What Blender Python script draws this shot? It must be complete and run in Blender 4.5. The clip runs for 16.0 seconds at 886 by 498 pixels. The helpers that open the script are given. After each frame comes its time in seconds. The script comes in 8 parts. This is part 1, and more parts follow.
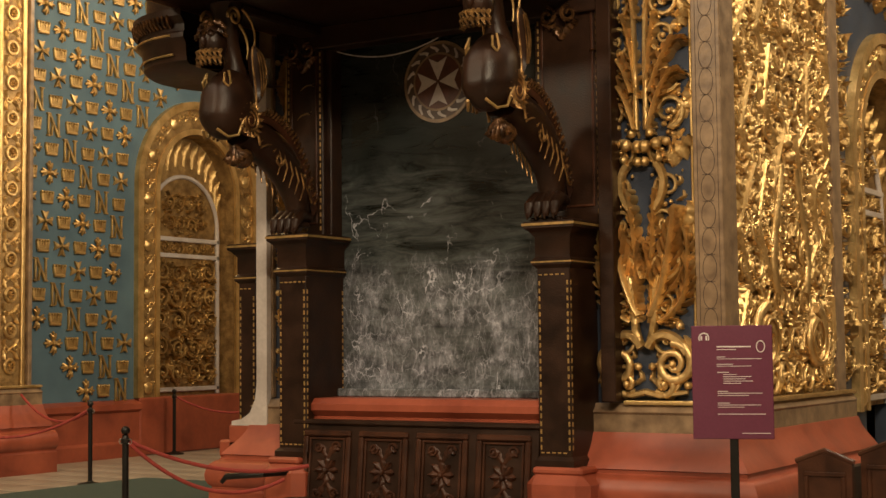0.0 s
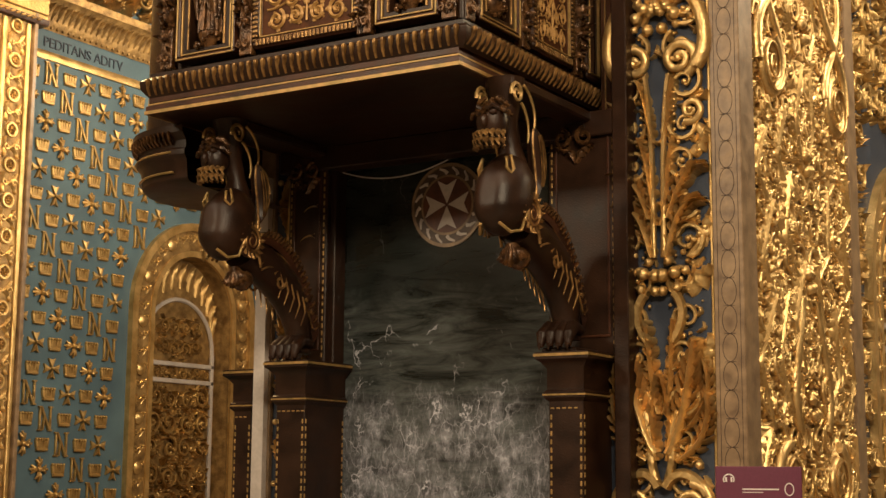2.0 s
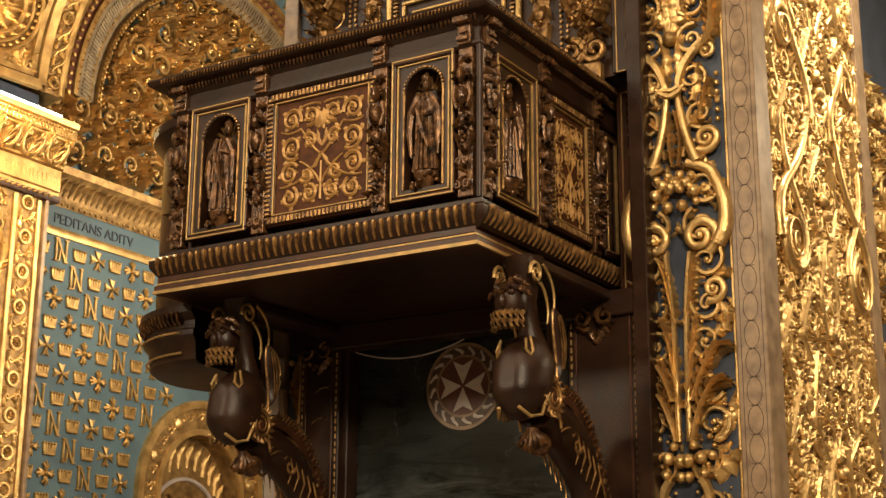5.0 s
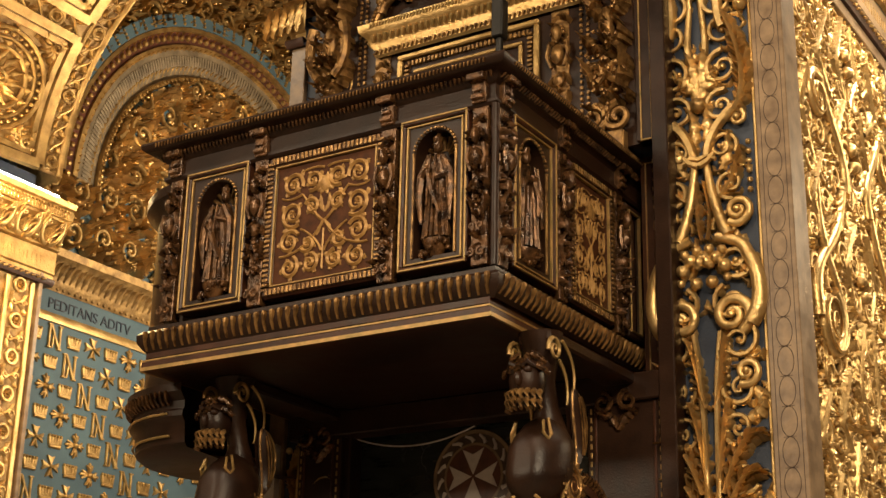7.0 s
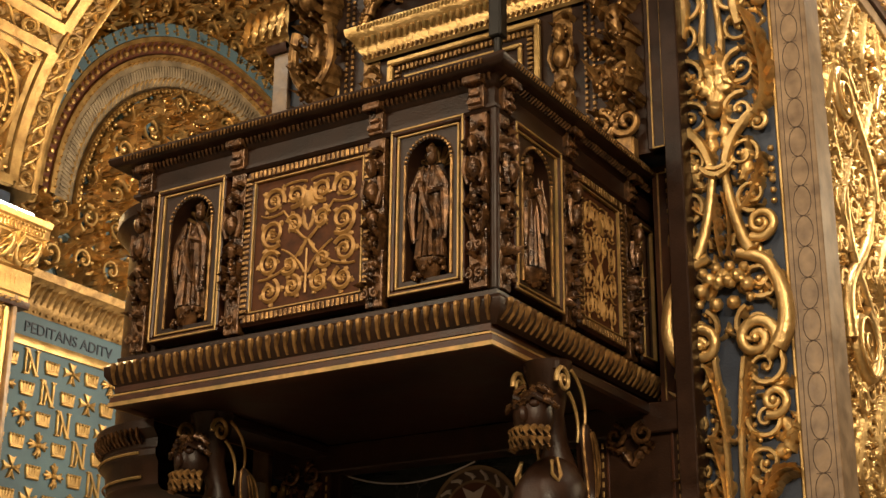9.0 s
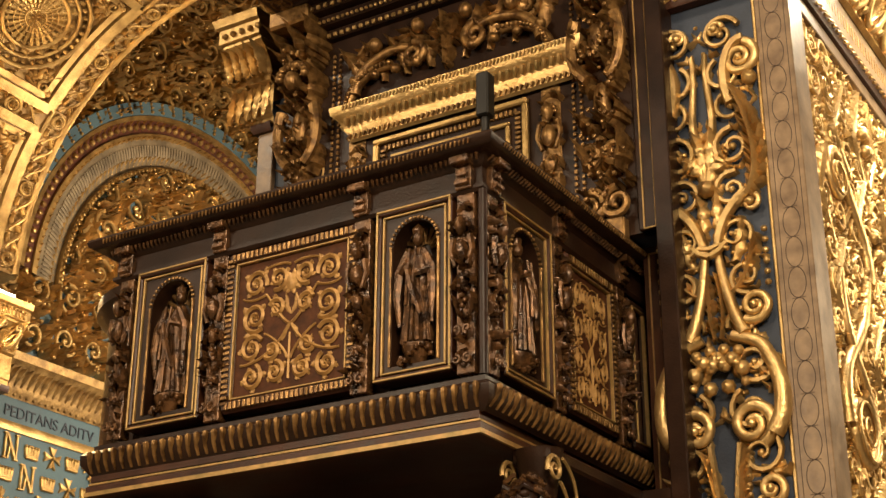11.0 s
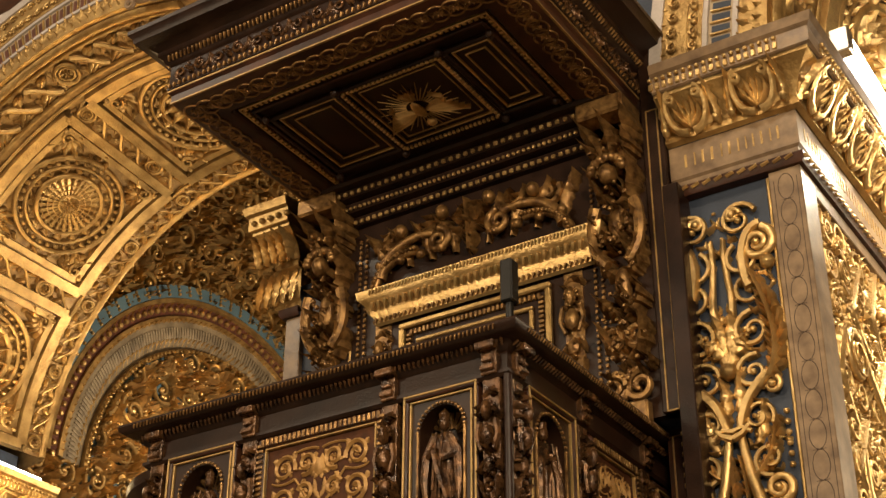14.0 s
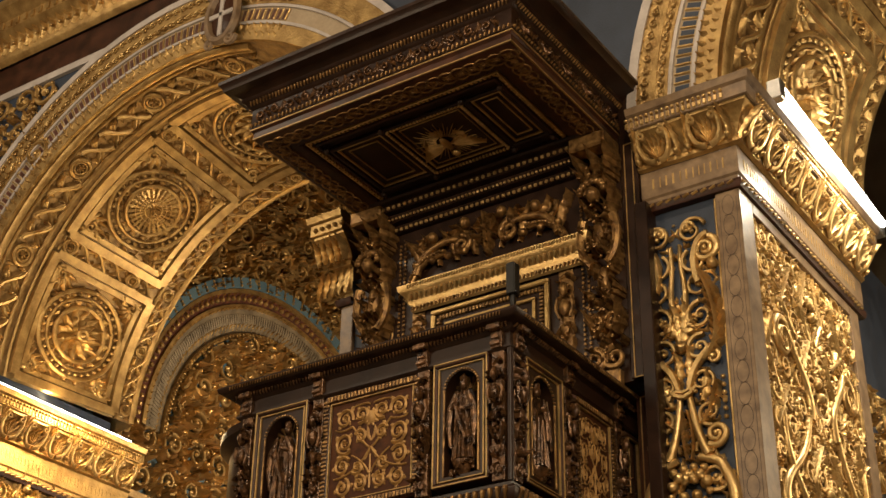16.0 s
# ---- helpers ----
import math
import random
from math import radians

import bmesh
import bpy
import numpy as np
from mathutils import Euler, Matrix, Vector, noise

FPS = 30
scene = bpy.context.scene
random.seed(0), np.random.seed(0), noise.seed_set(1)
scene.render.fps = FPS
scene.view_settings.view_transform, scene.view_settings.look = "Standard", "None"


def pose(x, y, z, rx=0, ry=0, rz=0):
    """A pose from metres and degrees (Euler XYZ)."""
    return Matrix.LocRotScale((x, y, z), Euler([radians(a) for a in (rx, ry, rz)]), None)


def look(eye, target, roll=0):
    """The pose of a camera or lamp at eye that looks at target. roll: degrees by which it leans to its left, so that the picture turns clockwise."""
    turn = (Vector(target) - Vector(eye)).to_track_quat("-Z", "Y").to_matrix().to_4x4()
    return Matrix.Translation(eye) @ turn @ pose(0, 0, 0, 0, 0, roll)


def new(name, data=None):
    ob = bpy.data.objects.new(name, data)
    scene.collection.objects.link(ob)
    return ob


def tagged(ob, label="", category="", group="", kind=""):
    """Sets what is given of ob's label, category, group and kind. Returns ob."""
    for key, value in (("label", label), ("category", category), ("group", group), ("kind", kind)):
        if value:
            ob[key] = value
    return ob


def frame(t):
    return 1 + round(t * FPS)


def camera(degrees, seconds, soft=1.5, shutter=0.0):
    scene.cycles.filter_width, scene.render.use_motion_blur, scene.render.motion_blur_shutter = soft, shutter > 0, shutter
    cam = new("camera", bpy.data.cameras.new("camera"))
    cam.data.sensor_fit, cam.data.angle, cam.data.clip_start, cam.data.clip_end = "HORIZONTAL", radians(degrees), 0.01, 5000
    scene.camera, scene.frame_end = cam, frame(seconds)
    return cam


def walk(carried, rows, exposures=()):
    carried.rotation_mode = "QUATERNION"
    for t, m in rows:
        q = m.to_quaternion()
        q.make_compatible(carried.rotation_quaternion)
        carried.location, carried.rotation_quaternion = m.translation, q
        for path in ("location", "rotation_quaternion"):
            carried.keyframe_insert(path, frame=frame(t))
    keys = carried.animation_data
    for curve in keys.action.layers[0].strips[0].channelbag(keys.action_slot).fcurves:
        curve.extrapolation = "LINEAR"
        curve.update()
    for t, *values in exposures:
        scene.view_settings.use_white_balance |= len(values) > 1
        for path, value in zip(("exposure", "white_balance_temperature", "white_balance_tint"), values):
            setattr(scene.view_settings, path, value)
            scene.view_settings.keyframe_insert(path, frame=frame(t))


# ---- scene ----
cam = camera(33.234, 16.0, soft=1.5)
PATH = [
    (0, look((5.512, -9.040, 1.571), (4.459, -7.345, 1.703), -0.57)),
    (0.5, look((5.355, -8.846, 1.559), (4.310, -7.149, 1.730), -0.24)),
    (1, look((5.266, -8.732, 1.579), (4.224, -7.038, 1.792), -0.10)),
    (1.5, look((5.204, -8.685, 1.578), (4.164, -6.997, 1.840), 0.24)),
    (2, look((5.142, -8.639, 1.615), (4.105, -6.957, 1.919), 0.44)),
    (2.5, look((5.076, -8.569, 1.647), (4.038, -6.893, 1.988), 0.49)),
    (3, look((5.031, -8.519, 1.680), (3.996, -6.851, 2.060), 0.41)),
    (3.5, look((5.002, -8.478, 1.705), (3.968, -6.819, 2.129), 0.33)),
    (4, look((4.962, -8.423, 1.729), (3.930, -6.774, 2.197), 0.44)),
    (4.5, look((4.947, -8.394, 1.757), (3.916, -6.753, 2.252), 0.46)),
    (5, look((4.927, -8.391, 1.764), (3.903, -6.757, 2.292), 0.39)),
    (5.2, look((4.885, -8.311, 1.811), (3.862, -6.680, 2.352), 0.46)),
    (7.3, look((4.390, -7.534, 1.760), (3.375, -5.948, 2.433), 1.18)),
    (7.5, look((4.344, -7.436, 1.803), (3.326, -5.851, 2.474), 1.08)),
    (8, look((4.207, -7.233, 1.945), (3.190, -5.644, 2.610), 0.83)),
    (10.5, look((3.890, -6.753, 2.231), (2.907, -5.181, 2.981), 0.33)),
    (11, look((3.891, -6.755, 2.248), (2.919, -5.191, 3.027), 0.24)),
    (11.5, look((3.895, -6.793, 2.261), (2.941, -5.236, 3.076), 0.27)),
    (12, look((3.905, -6.792, 2.266), (2.967, -5.252, 3.131), 0.06)),
    (12.5, look((3.892, -6.791, 2.290), (2.964, -5.270, 3.198), 0.10)),
    (13, look((3.886, -6.756, 2.312), (2.953, -5.262, 3.259), 0.28)),
    (13.5, look((3.881, -6.788, 2.310), (2.946, -5.314, 3.287), 0.39)),
    (14, look((3.971, -6.925, 2.216), (3.029, -5.466, 3.208), 0.36)),
    (14.5, look((4.284, -7.369, 1.945), (3.325, -5.921, 2.938), 0.41)),
    (15, look((4.637, -7.971, 1.572), (3.680, -6.527, 2.572), 0.39)),
    (15.5, look((5.079, -8.576, 1.203), (4.114, -7.131, 2.194), 0.46)),
    (16, look((5.639, -9.272, 0.762), (4.653, -7.832, 1.738), 1.02)),
]
walk(cam, PATH, exposures=[(0, -0.14), (3, 0.0), (5, 0.06), (7.5, -0.22), (8, -0.24), (11, -0.04), (12.5, -0.27), (13, -0.3), (15, -0.42), (16, -0.76)])

# ---- world, lamps ----
world = bpy.data.worlds.new("world")
scene.world = world
world.use_nodes = True
world.node_tree.nodes["Background"].inputs[0].default_value = (1.0, 0.72, 0.45, 1)
world.node_tree.nodes["Background"].inputs[1].default_value = 0.034


def area_lamp(name, eye, target, sx, sy, watts, colour):
    d = bpy.data.lights.new(name, "AREA")
    d.shape, d.size, d.size_y, d.energy, d.color = "RECTANGLE", sx, sy, watts, colour
    ob = new(name, d)
    ob.matrix_world = look(eye, target)
    return ob


WARM = (1.0, 0.68, 0.30)
# strip lamps lying on the cornices of the arches
area_lamp("strip_lamp_pier", (1.70, 3.8, 9.3), (2.1, 3.8, 12.5), 0.08, 2.9, 70, (1.0, 0.88, 0.66))
area_lamp("strip_lamp_pier_low", (1.80, 3.8, 9.2), (1.42, 3.8, 7.0), 0.08, 2.9, 380, (1.0, 0.88, 0.66))
area_lamp("strip_lamp_jamb", (-8.92, 3.3, 8.75), (-8.2, 3.3, 12.5), 0.08, 2.5, 75, WARM)
area_lamp("strip_lamp_jamb_low", (-8.82, 3.3, 8.62), (-9.2, 3.3, 6.0), 0.08, 2.5, 420, WARM)
# added fill lamps with no visible source: across the nave, overhead, in the chapels
area_lamp("nave_fill", (7.6, -9.5, 9.0), (0.9, 2, 4.5), 4.0, 1.2, 1750, (1.0, 0.80, 0.54))
area_lamp("nave_fill", (-6.5, -11.5, 9.0), (-3, 2, 5.0), 4.0, 1.2, 760, (1.0, 0.80, 0.54))
area_lamp("overhead_fill", (1.0, -6.5, 15.5), (1.0, -6.0, 0.0), 3.0, 3.0, 900, (1.0, 0.80, 0.56))
area_lamp("upper_nave_fill", (-10.0, -7.0, 14.8), (-6.5, 1.9, 12.6), 3.0, 1.0, 560, (1.0, 0.84, 0.62))
area_lamp("chapel_fill", (-4.2, 6.6, 5.4), (-10.2, 7.5, 3.0), 1.2, 1.2, 235, (1.0, 0.82, 0.58))
area_lamp("chapel_vault_fill", (-5.0, 8.5, 8.0), (-9.0, 7.5, 13.0), 1.2, 1.2, 580, (1.0, 0.80, 0.54))
area_lamp("side_chapel_fill", (5.5, 7.0, 7.6), (1.3, 5.5, 4), 0.8, 0.8, 320, (1.0, 0.78, 0.50))

# ---- materials ----
def mat(name, base, rough=0.5, metal=0.0, spec=None, var=0.25, scale=6.0, dark=None, bump=0.15, bscale=40.0, island=False, coat=0.0):
    """A surface with stains at one scale, grain at another and fine relief."""
    m = bpy.data.materials.new(name)
    m.use_nodes = True
    nt = m.node_tree
    nd, lk = nt.nodes, nt.links
    b = nd["Principled BSDF"]
    b.inputs["Metallic"].default_value = metal
    b.inputs["Coat Weight"].default_value = coat
    b.inputs["Specular IOR Level"].default_value = 0.5 if spec is None else spec
    tc = nd.new("ShaderNodeTexCoord")
    n1 = nd.new("ShaderNodeTexNoise")
    n1.inputs["Scale"].default_value, n1.inputs["Detail"].default_value = scale, 6
    n2 = nd.new("ShaderNodeTexNoise")
    n2.inputs["Scale"].default_value, n2.inputs["Detail"].default_value = bscale, 4
    lk.new(tc.outputs["Object"], n1.inputs["Vector"])
    lk.new(tc.outputs["Object"], n2.inputs["Vector"])
    r = nd.new("ShaderNodeValToRGB")
    d = dark or tuple(c * (1 - var) for c in base)
    r.color_ramp.elements[0].position, r.color_ramp.elements[1].position = 0.32, 0.68
    r.color_ramp.elements[0].color, r.color_ramp.elements[1].color = (*d, 1), (*base, 1)
    mx = nd.new("ShaderNodeMix")
    mx.data_type, mx.blend_type = "RGBA", "MULTIPLY"
    mx.inputs[0].default_value = 0.5
    r2 = nd.new("ShaderNodeValToRGB")
    r2.color_ramp.elements[0].color, r2.color_ramp.elements[1].color = (0.55, 0.55, 0.55, 1), (1.2, 1.2, 1.2, 1)
    lk.new(n1.outputs[0], r.inputs[0])
    lk.new(n2.outputs[0], r2.inputs[0])
    lk.new(r.outputs[0], mx.inputs[6])
    lk.new(r2.outputs[0], mx.inputs[7])
    out = mx.outputs[2]
    if island:
        g = nd.new("ShaderNodeNewGeometry")
        hs = nd.new("ShaderNodeHueSaturation")
        mr = nd.new("ShaderNodeMapRange")
        mr.inputs[3].default_value, mr.inputs[4].default_value = 0.82, 1.15
        lk.new(g.outputs["Random Per Island"], mr.inputs[0])
        lk.new(mr.outputs[0], hs.inputs["Value"])
        lk.new(out, hs.inputs["Color"])
        out = hs.outputs[0]
    lk.new(out, b.inputs["Base Color"])
    mr = nd.new("ShaderNodeMapRange")
    mr.inputs[3].default_value, mr.inputs[4].default_value = max(0.05, rough - 0.12), min(1, rough + 0.12)
    lk.new(n1.outputs[0], mr.inputs[0])
    lk.new(mr.outputs[0], b.inputs["Roughness"])
    bp = nd.new("ShaderNodeBump")
    bp.inputs["Strength"].default_value, bp.inputs["Distance"].default_value = bump, 0.02
    lk.new(n2.outputs[0], bp.inputs["Height"])
    lk.new(bp.outputs[0], b.inputs["Normal"])
    return m


GOLD = mat("gilded_stone", (0.80, 0.56, 0.25), 0.36, 0.82, dark=(0.50, 0.32, 0.12), scale=5, bscale=34, bump=0.35, island=True)
GOLD_DULL = mat("old_gilding", (0.64, 0.43, 0.17), 0.40, 0.78, dark=(0.36, 0.22, 0.08), scale=6, bscale=36, bump=0.4, island=True)
# ground gilding darkened in its base colour, standing in for shade between the carving
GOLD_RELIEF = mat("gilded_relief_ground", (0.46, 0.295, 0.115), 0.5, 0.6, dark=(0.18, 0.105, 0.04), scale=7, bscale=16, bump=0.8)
BLUE = mat("blue_grey_paint", (0.085, 0.15, 0.19), 0.6, dark=(0.055, 0.10, 0.135), scale=1.5, bscale=60, bump=0.1)
NAVY = mat("navy_paint", (0.030, 0.042, 0.070), 0.55, dark=(0.018, 0.026, 0.045), scale=4, bscale=50, bump=0.15)
WOOD = mat("dark_walnut", (0.030, 0.0125, 0.0062), 0.38, spec=0.26, dark=(0.012, 0.0050, 0.0027), scale=5, bscale=70, bump=0.14)
WOOD_RED = mat("reddish_walnut", (0.066, 0.0225, 0.0098), 0.38, spec=0.28, dark=(0.022, 0.0080, 0.0042), scale=5, bscale=70, bump=0.14)
WOOD_GILT = mat("bronzed_gilt_wood", (0.44, 0.25, 0.088), 0.34, 0.65, dark=(0.10, 0.048, 0.017), scale=14, bscale=60, bump=0.3, island=True)
WOOD_CARVED = mat("dark_bronzed_carving", (0.16, 0.074, 0.026), 0.26, 0.45, dark=(0.020, 0.0095, 0.0048), scale=14, bscale=60, bump=0.3, island=True)
GILT_LINE = mat("gilt_line", (0.47, 0.275, 0.098), 0.42, 0.45, dark=(0.24, 0.165, 0.055), scale=12, bscale=60, bump=0.2)
ARABESQUE = mat("flat_gilt_inlay", (0.47, 0.27, 0.09), 0.42, 0.25, spec=0.3, dark=(0.27, 0.145, 0.048), scale=10, bscale=60, bump=0.12)
BURL = mat("burl_walnut", (0.086, 0.032, 0.0135), 0.55, spec=0.10, dark=(0.045, 0.017, 0.0075), scale=14, bscale=50, bump=0.1)
RED_STONE = mat("red_veined_stone", (0.33, 0.075, 0.036), 0.42, dark=(0.20, 0.042, 0.022), scale=2.2, bscale=14, bump=0.06)
STRIP = mat("veined_grey_beige_marble", (0.29, 0.195, 0.112), 0.36, dark=(0.14, 0.090, 0.054), scale=7, bscale=26, bump=0.1)
INLAY = mat("dark_inlay", (0.075, 0.046, 0.034), 0.45, dark=(0.045, 0.028, 0.02), scale=12, bscale=50, bump=0.05)
BROWN_RED = mat("red_brown_marble", (0.125, 0.042, 0.026), 0.35, dark=(0.055, 0.022, 0.016), scale=9, bscale=50, bump=0.06)
FLUTE = mat("greyed_gilt_flutes", (0.30, 0.235, 0.15), 0.5, 0.3, dark=(0.15, 0.115, 0.075), scale=6, bscale=40, bump=0.3)
GREY_STONE = mat("pale_grey_stone", (0.56, 0.50, 0.46), 0.45, dark=(0.40, 0.35, 0.32), scale=3, bscale=30, bump=0.1)
LIMESTONE = mat("warm_limestone", (0.46, 0.36, 0.24), 0.7, dark=(0.33, 0.25, 0.16), scale=2, bscale=25, bump=0.15)
FLOOR_STONE = mat("worn_floor_marble", (0.36, 0.31, 0.25), 0.35, dark=(0.20, 0.17, 0.14), scale=1.2, bscale=12, bump=0.04)
CARPET = mat("dark_green_carpet", (0.035, 0.060, 0.050), 0.95, dark=(0.025, 0.042, 0.036), scale=8, bscale=200, bump=0.2)
BLACK = mat("black_metal", (0.02, 0.018, 0.016), 0.4, 0.6, scale=8, bscale=80, bump=0.05)
ROPE = mat("red_rope_velvet", (0.32, 0.04, 0.03), 0.8, scale=20, bscale=150, bump=0.3)
PLUM = mat("plum_sign_board", (0.115, 0.022, 0.050), 0.4, var=0.08, scale=2, bscale=60, bump=0.01)
WHITE_INK = mat("white_print", (0.62, 0.56, 0.55), 0.5, var=0.05, scale=9, bscale=60, bump=0.0)
STEEL = mat("brushed_steel", (0.55, 0.53, 0.5), 0.3, 0.9, scale=8, bscale=60, bump=0.05)
TUBE = bpy.data.materials.new("lit_tube")
TUBE.use_nodes = True
TUBE.node_tree.nodes["Principled BSDF"].inputs["Emission Color"].default_value = (1, 0.95, 0.82, 1)
TUBE.node_tree.nodes["Principled BSDF"].inputs["Emission Strength"].default_value = 22


def marble_green():
    """Dark green serpentine: near black above, milky veins thickening below, with a reflected sheen painted in as grey
    haze.
    """
    m = bpy.data.materials.new("green_serpentine_marble")
    m.use_nodes = True
    nd, lk = m.node_tree.nodes, m.node_tree.links
    b = nd["Principled BSDF"]
    b.inputs["Roughness"].default_value = 0.16
    tc = nd.new("ShaderNodeTexCoord")
    sp = nd.new("ShaderNodeSeparateXYZ")
    lk.new(tc.outputs["Object"], sp.inputs[0])

    def tex(scale, detail, dist, stretch=(1, 1, 1)):
        mp = nd.new("ShaderNodeMapping")
        mp.inputs["Scale"].default_value = stretch
        lk.new(tc.outputs["Object"], mp.inputs[0])
        n = nd.new("ShaderNodeTexNoise")
        n.inputs["Scale"].default_value, n.inputs["Detail"].default_value, n.inputs["Distortion"].default_value = scale, detail, dist
        n.inputs["Roughness"].default_value = 0.68
        lk.new(mp.outputs[0], n.inputs["Vector"])
        return n.outputs[0]

    def math(op, a, c):
        q = nd.new("ShaderNodeMath")
        q.operation = op
        for k, s in ((0, a), (1, c)):
            if isinstance(s, (int, float)):
                q.inputs[k].default_value = s
            else:
                lk.new(s, q.inputs[k])
        return q.outputs[0]

    def ramp(x, a, c):
        q = nd.new("ShaderNodeMapRange")
        q.inputs[1].default_value, q.inputs[2].default_value = a, c
        lk.new(x, q.inputs[0])
        return q.outputs[0]

    def crackle(scale, width, warp, stretch=(1, 1, 1)):
        """Thin branching veins along the cell borders of a warped field."""
        mp = nd.new("ShaderNodeMapping")
        mp.inputs["Scale"].default_value = stretch
        lk.new(tc.outputs["Object"], mp.inputs[0])
        n = nd.new("ShaderNodeTexNoise")
        n.inputs["Scale"].default_value, n.inputs["Detail"].default_value = 2.6, 7
        lk.new(mp.outputs[0], n.inputs["Vector"])
        sc = nd.new("ShaderNodeVectorMath")
        sc.operation = "SCALE"
        sc.inputs["Scale"].default_value = warp
        lk.new(n.outputs["Color"], sc.inputs[0])
        ad = nd.new("ShaderNodeVectorMath")
        lk.new(mp.outputs[0], ad.inputs[0])
        lk.new(sc.outputs[0], ad.inputs[1])
        v = nd.new("ShaderNodeTexVoronoi")
        v.feature = "DISTANCE_TO_EDGE"
        v.inputs["Scale"].default_value = scale
        lk.new(ad.outputs[0], v.inputs["Vector"])
        return ramp(v.outputs[0], width, 0.0)

    z = math("ADD", sp.outputs["Z"], math("MULTIPLY", math("SUBTRACT", tex(1.6, 6, 0.6), 0.5), 0.8))
    low = ramp(z, 2.42, 2.05)
    mid = ramp(z, 3.25, 2.95)
    fine = math("MULTIPLY", crackle(9.0, 0.045, 0.55, (1.25, 1, 0.6)), ramp(tex(5.0, 6, 0.3), 0.34, 0.60))
    coarse = math("MULTIPLY", crackle(4.2, 0.035, 0.7, (1.2, 1, 0.75)), ramp(tex(2.2, 5, 0.3), 0.42, 0.62))
    cloud = ramp(tex(3.6, 10, 0.9, (1.25, 1, 0.7)), 0.44, 0.74)
    grain = ramp(tex(17.0, 8, 0.4, (1.2, 1, 0.8)), 0.40, 0.72)
    milky = math("MULTIPLY", low, math("ADD", math("MULTIPLY", math("ADD", math("MULTIPLY", cloud, 0.85), 0.20), math("ADD", math("MULTIPLY", grain, 0.8), 0.3)), math("MAXIMUM", math("MULTIPLY", fine, 0.42), math("MULTIPLY", coarse, 0.75))))
    milky = math("MULTIPLY", milky, math("ADD", math("MULTIPLY", ramp(tex(2.6, 7, 0.5, (1.1, 1, 0.8)), 0.40, 0.55), 0.72), 0.30))
    stray = math("MULTIPLY", math("MULTIPLY", crackle(2.6, 0.020, 0.8, (1.0, 1, 0.8)), ramp(tex(2.0, 4, 0), 0.54, 0.62)), math("ADD", math("MULTIPLY", mid, 0.75), 0.10))
    fac = math("MINIMUM", math("ADD", milky, stray), 1.0)
    g = nd.new("ShaderNodeMix")
    g.data_type = "RGBA"
    g.inputs[6].default_value, g.inputs[7].default_value = (0.0100, 0.0118, 0.0105, 1), (0.105, 0.118, 0.118, 1)
    # grey lift below about z 3: reflected sheen painted into the base colour
    sheen_smear = ramp(tex(3.4, 10, 0.8, (0.45, 1, 2.2)), 0.36, 0.70)
    lk.new(math("MULTIPLY", math("ADD", math("MULTIPLY", mid, 0.85), 0.15), sheen_smear), g.inputs[0])
    w = nd.new("ShaderNodeMix")
    w.data_type = "RGBA"
    w.inputs[7].default_value = (0.60, 0.61, 0.70, 1)
    lk.new(fac, w.inputs[0])
    lk.new(g.outputs[2], w.inputs[6])
    lk.new(w.outputs[2], b.inputs["Base Color"])
    return m


SERPENTINE = marble_green()

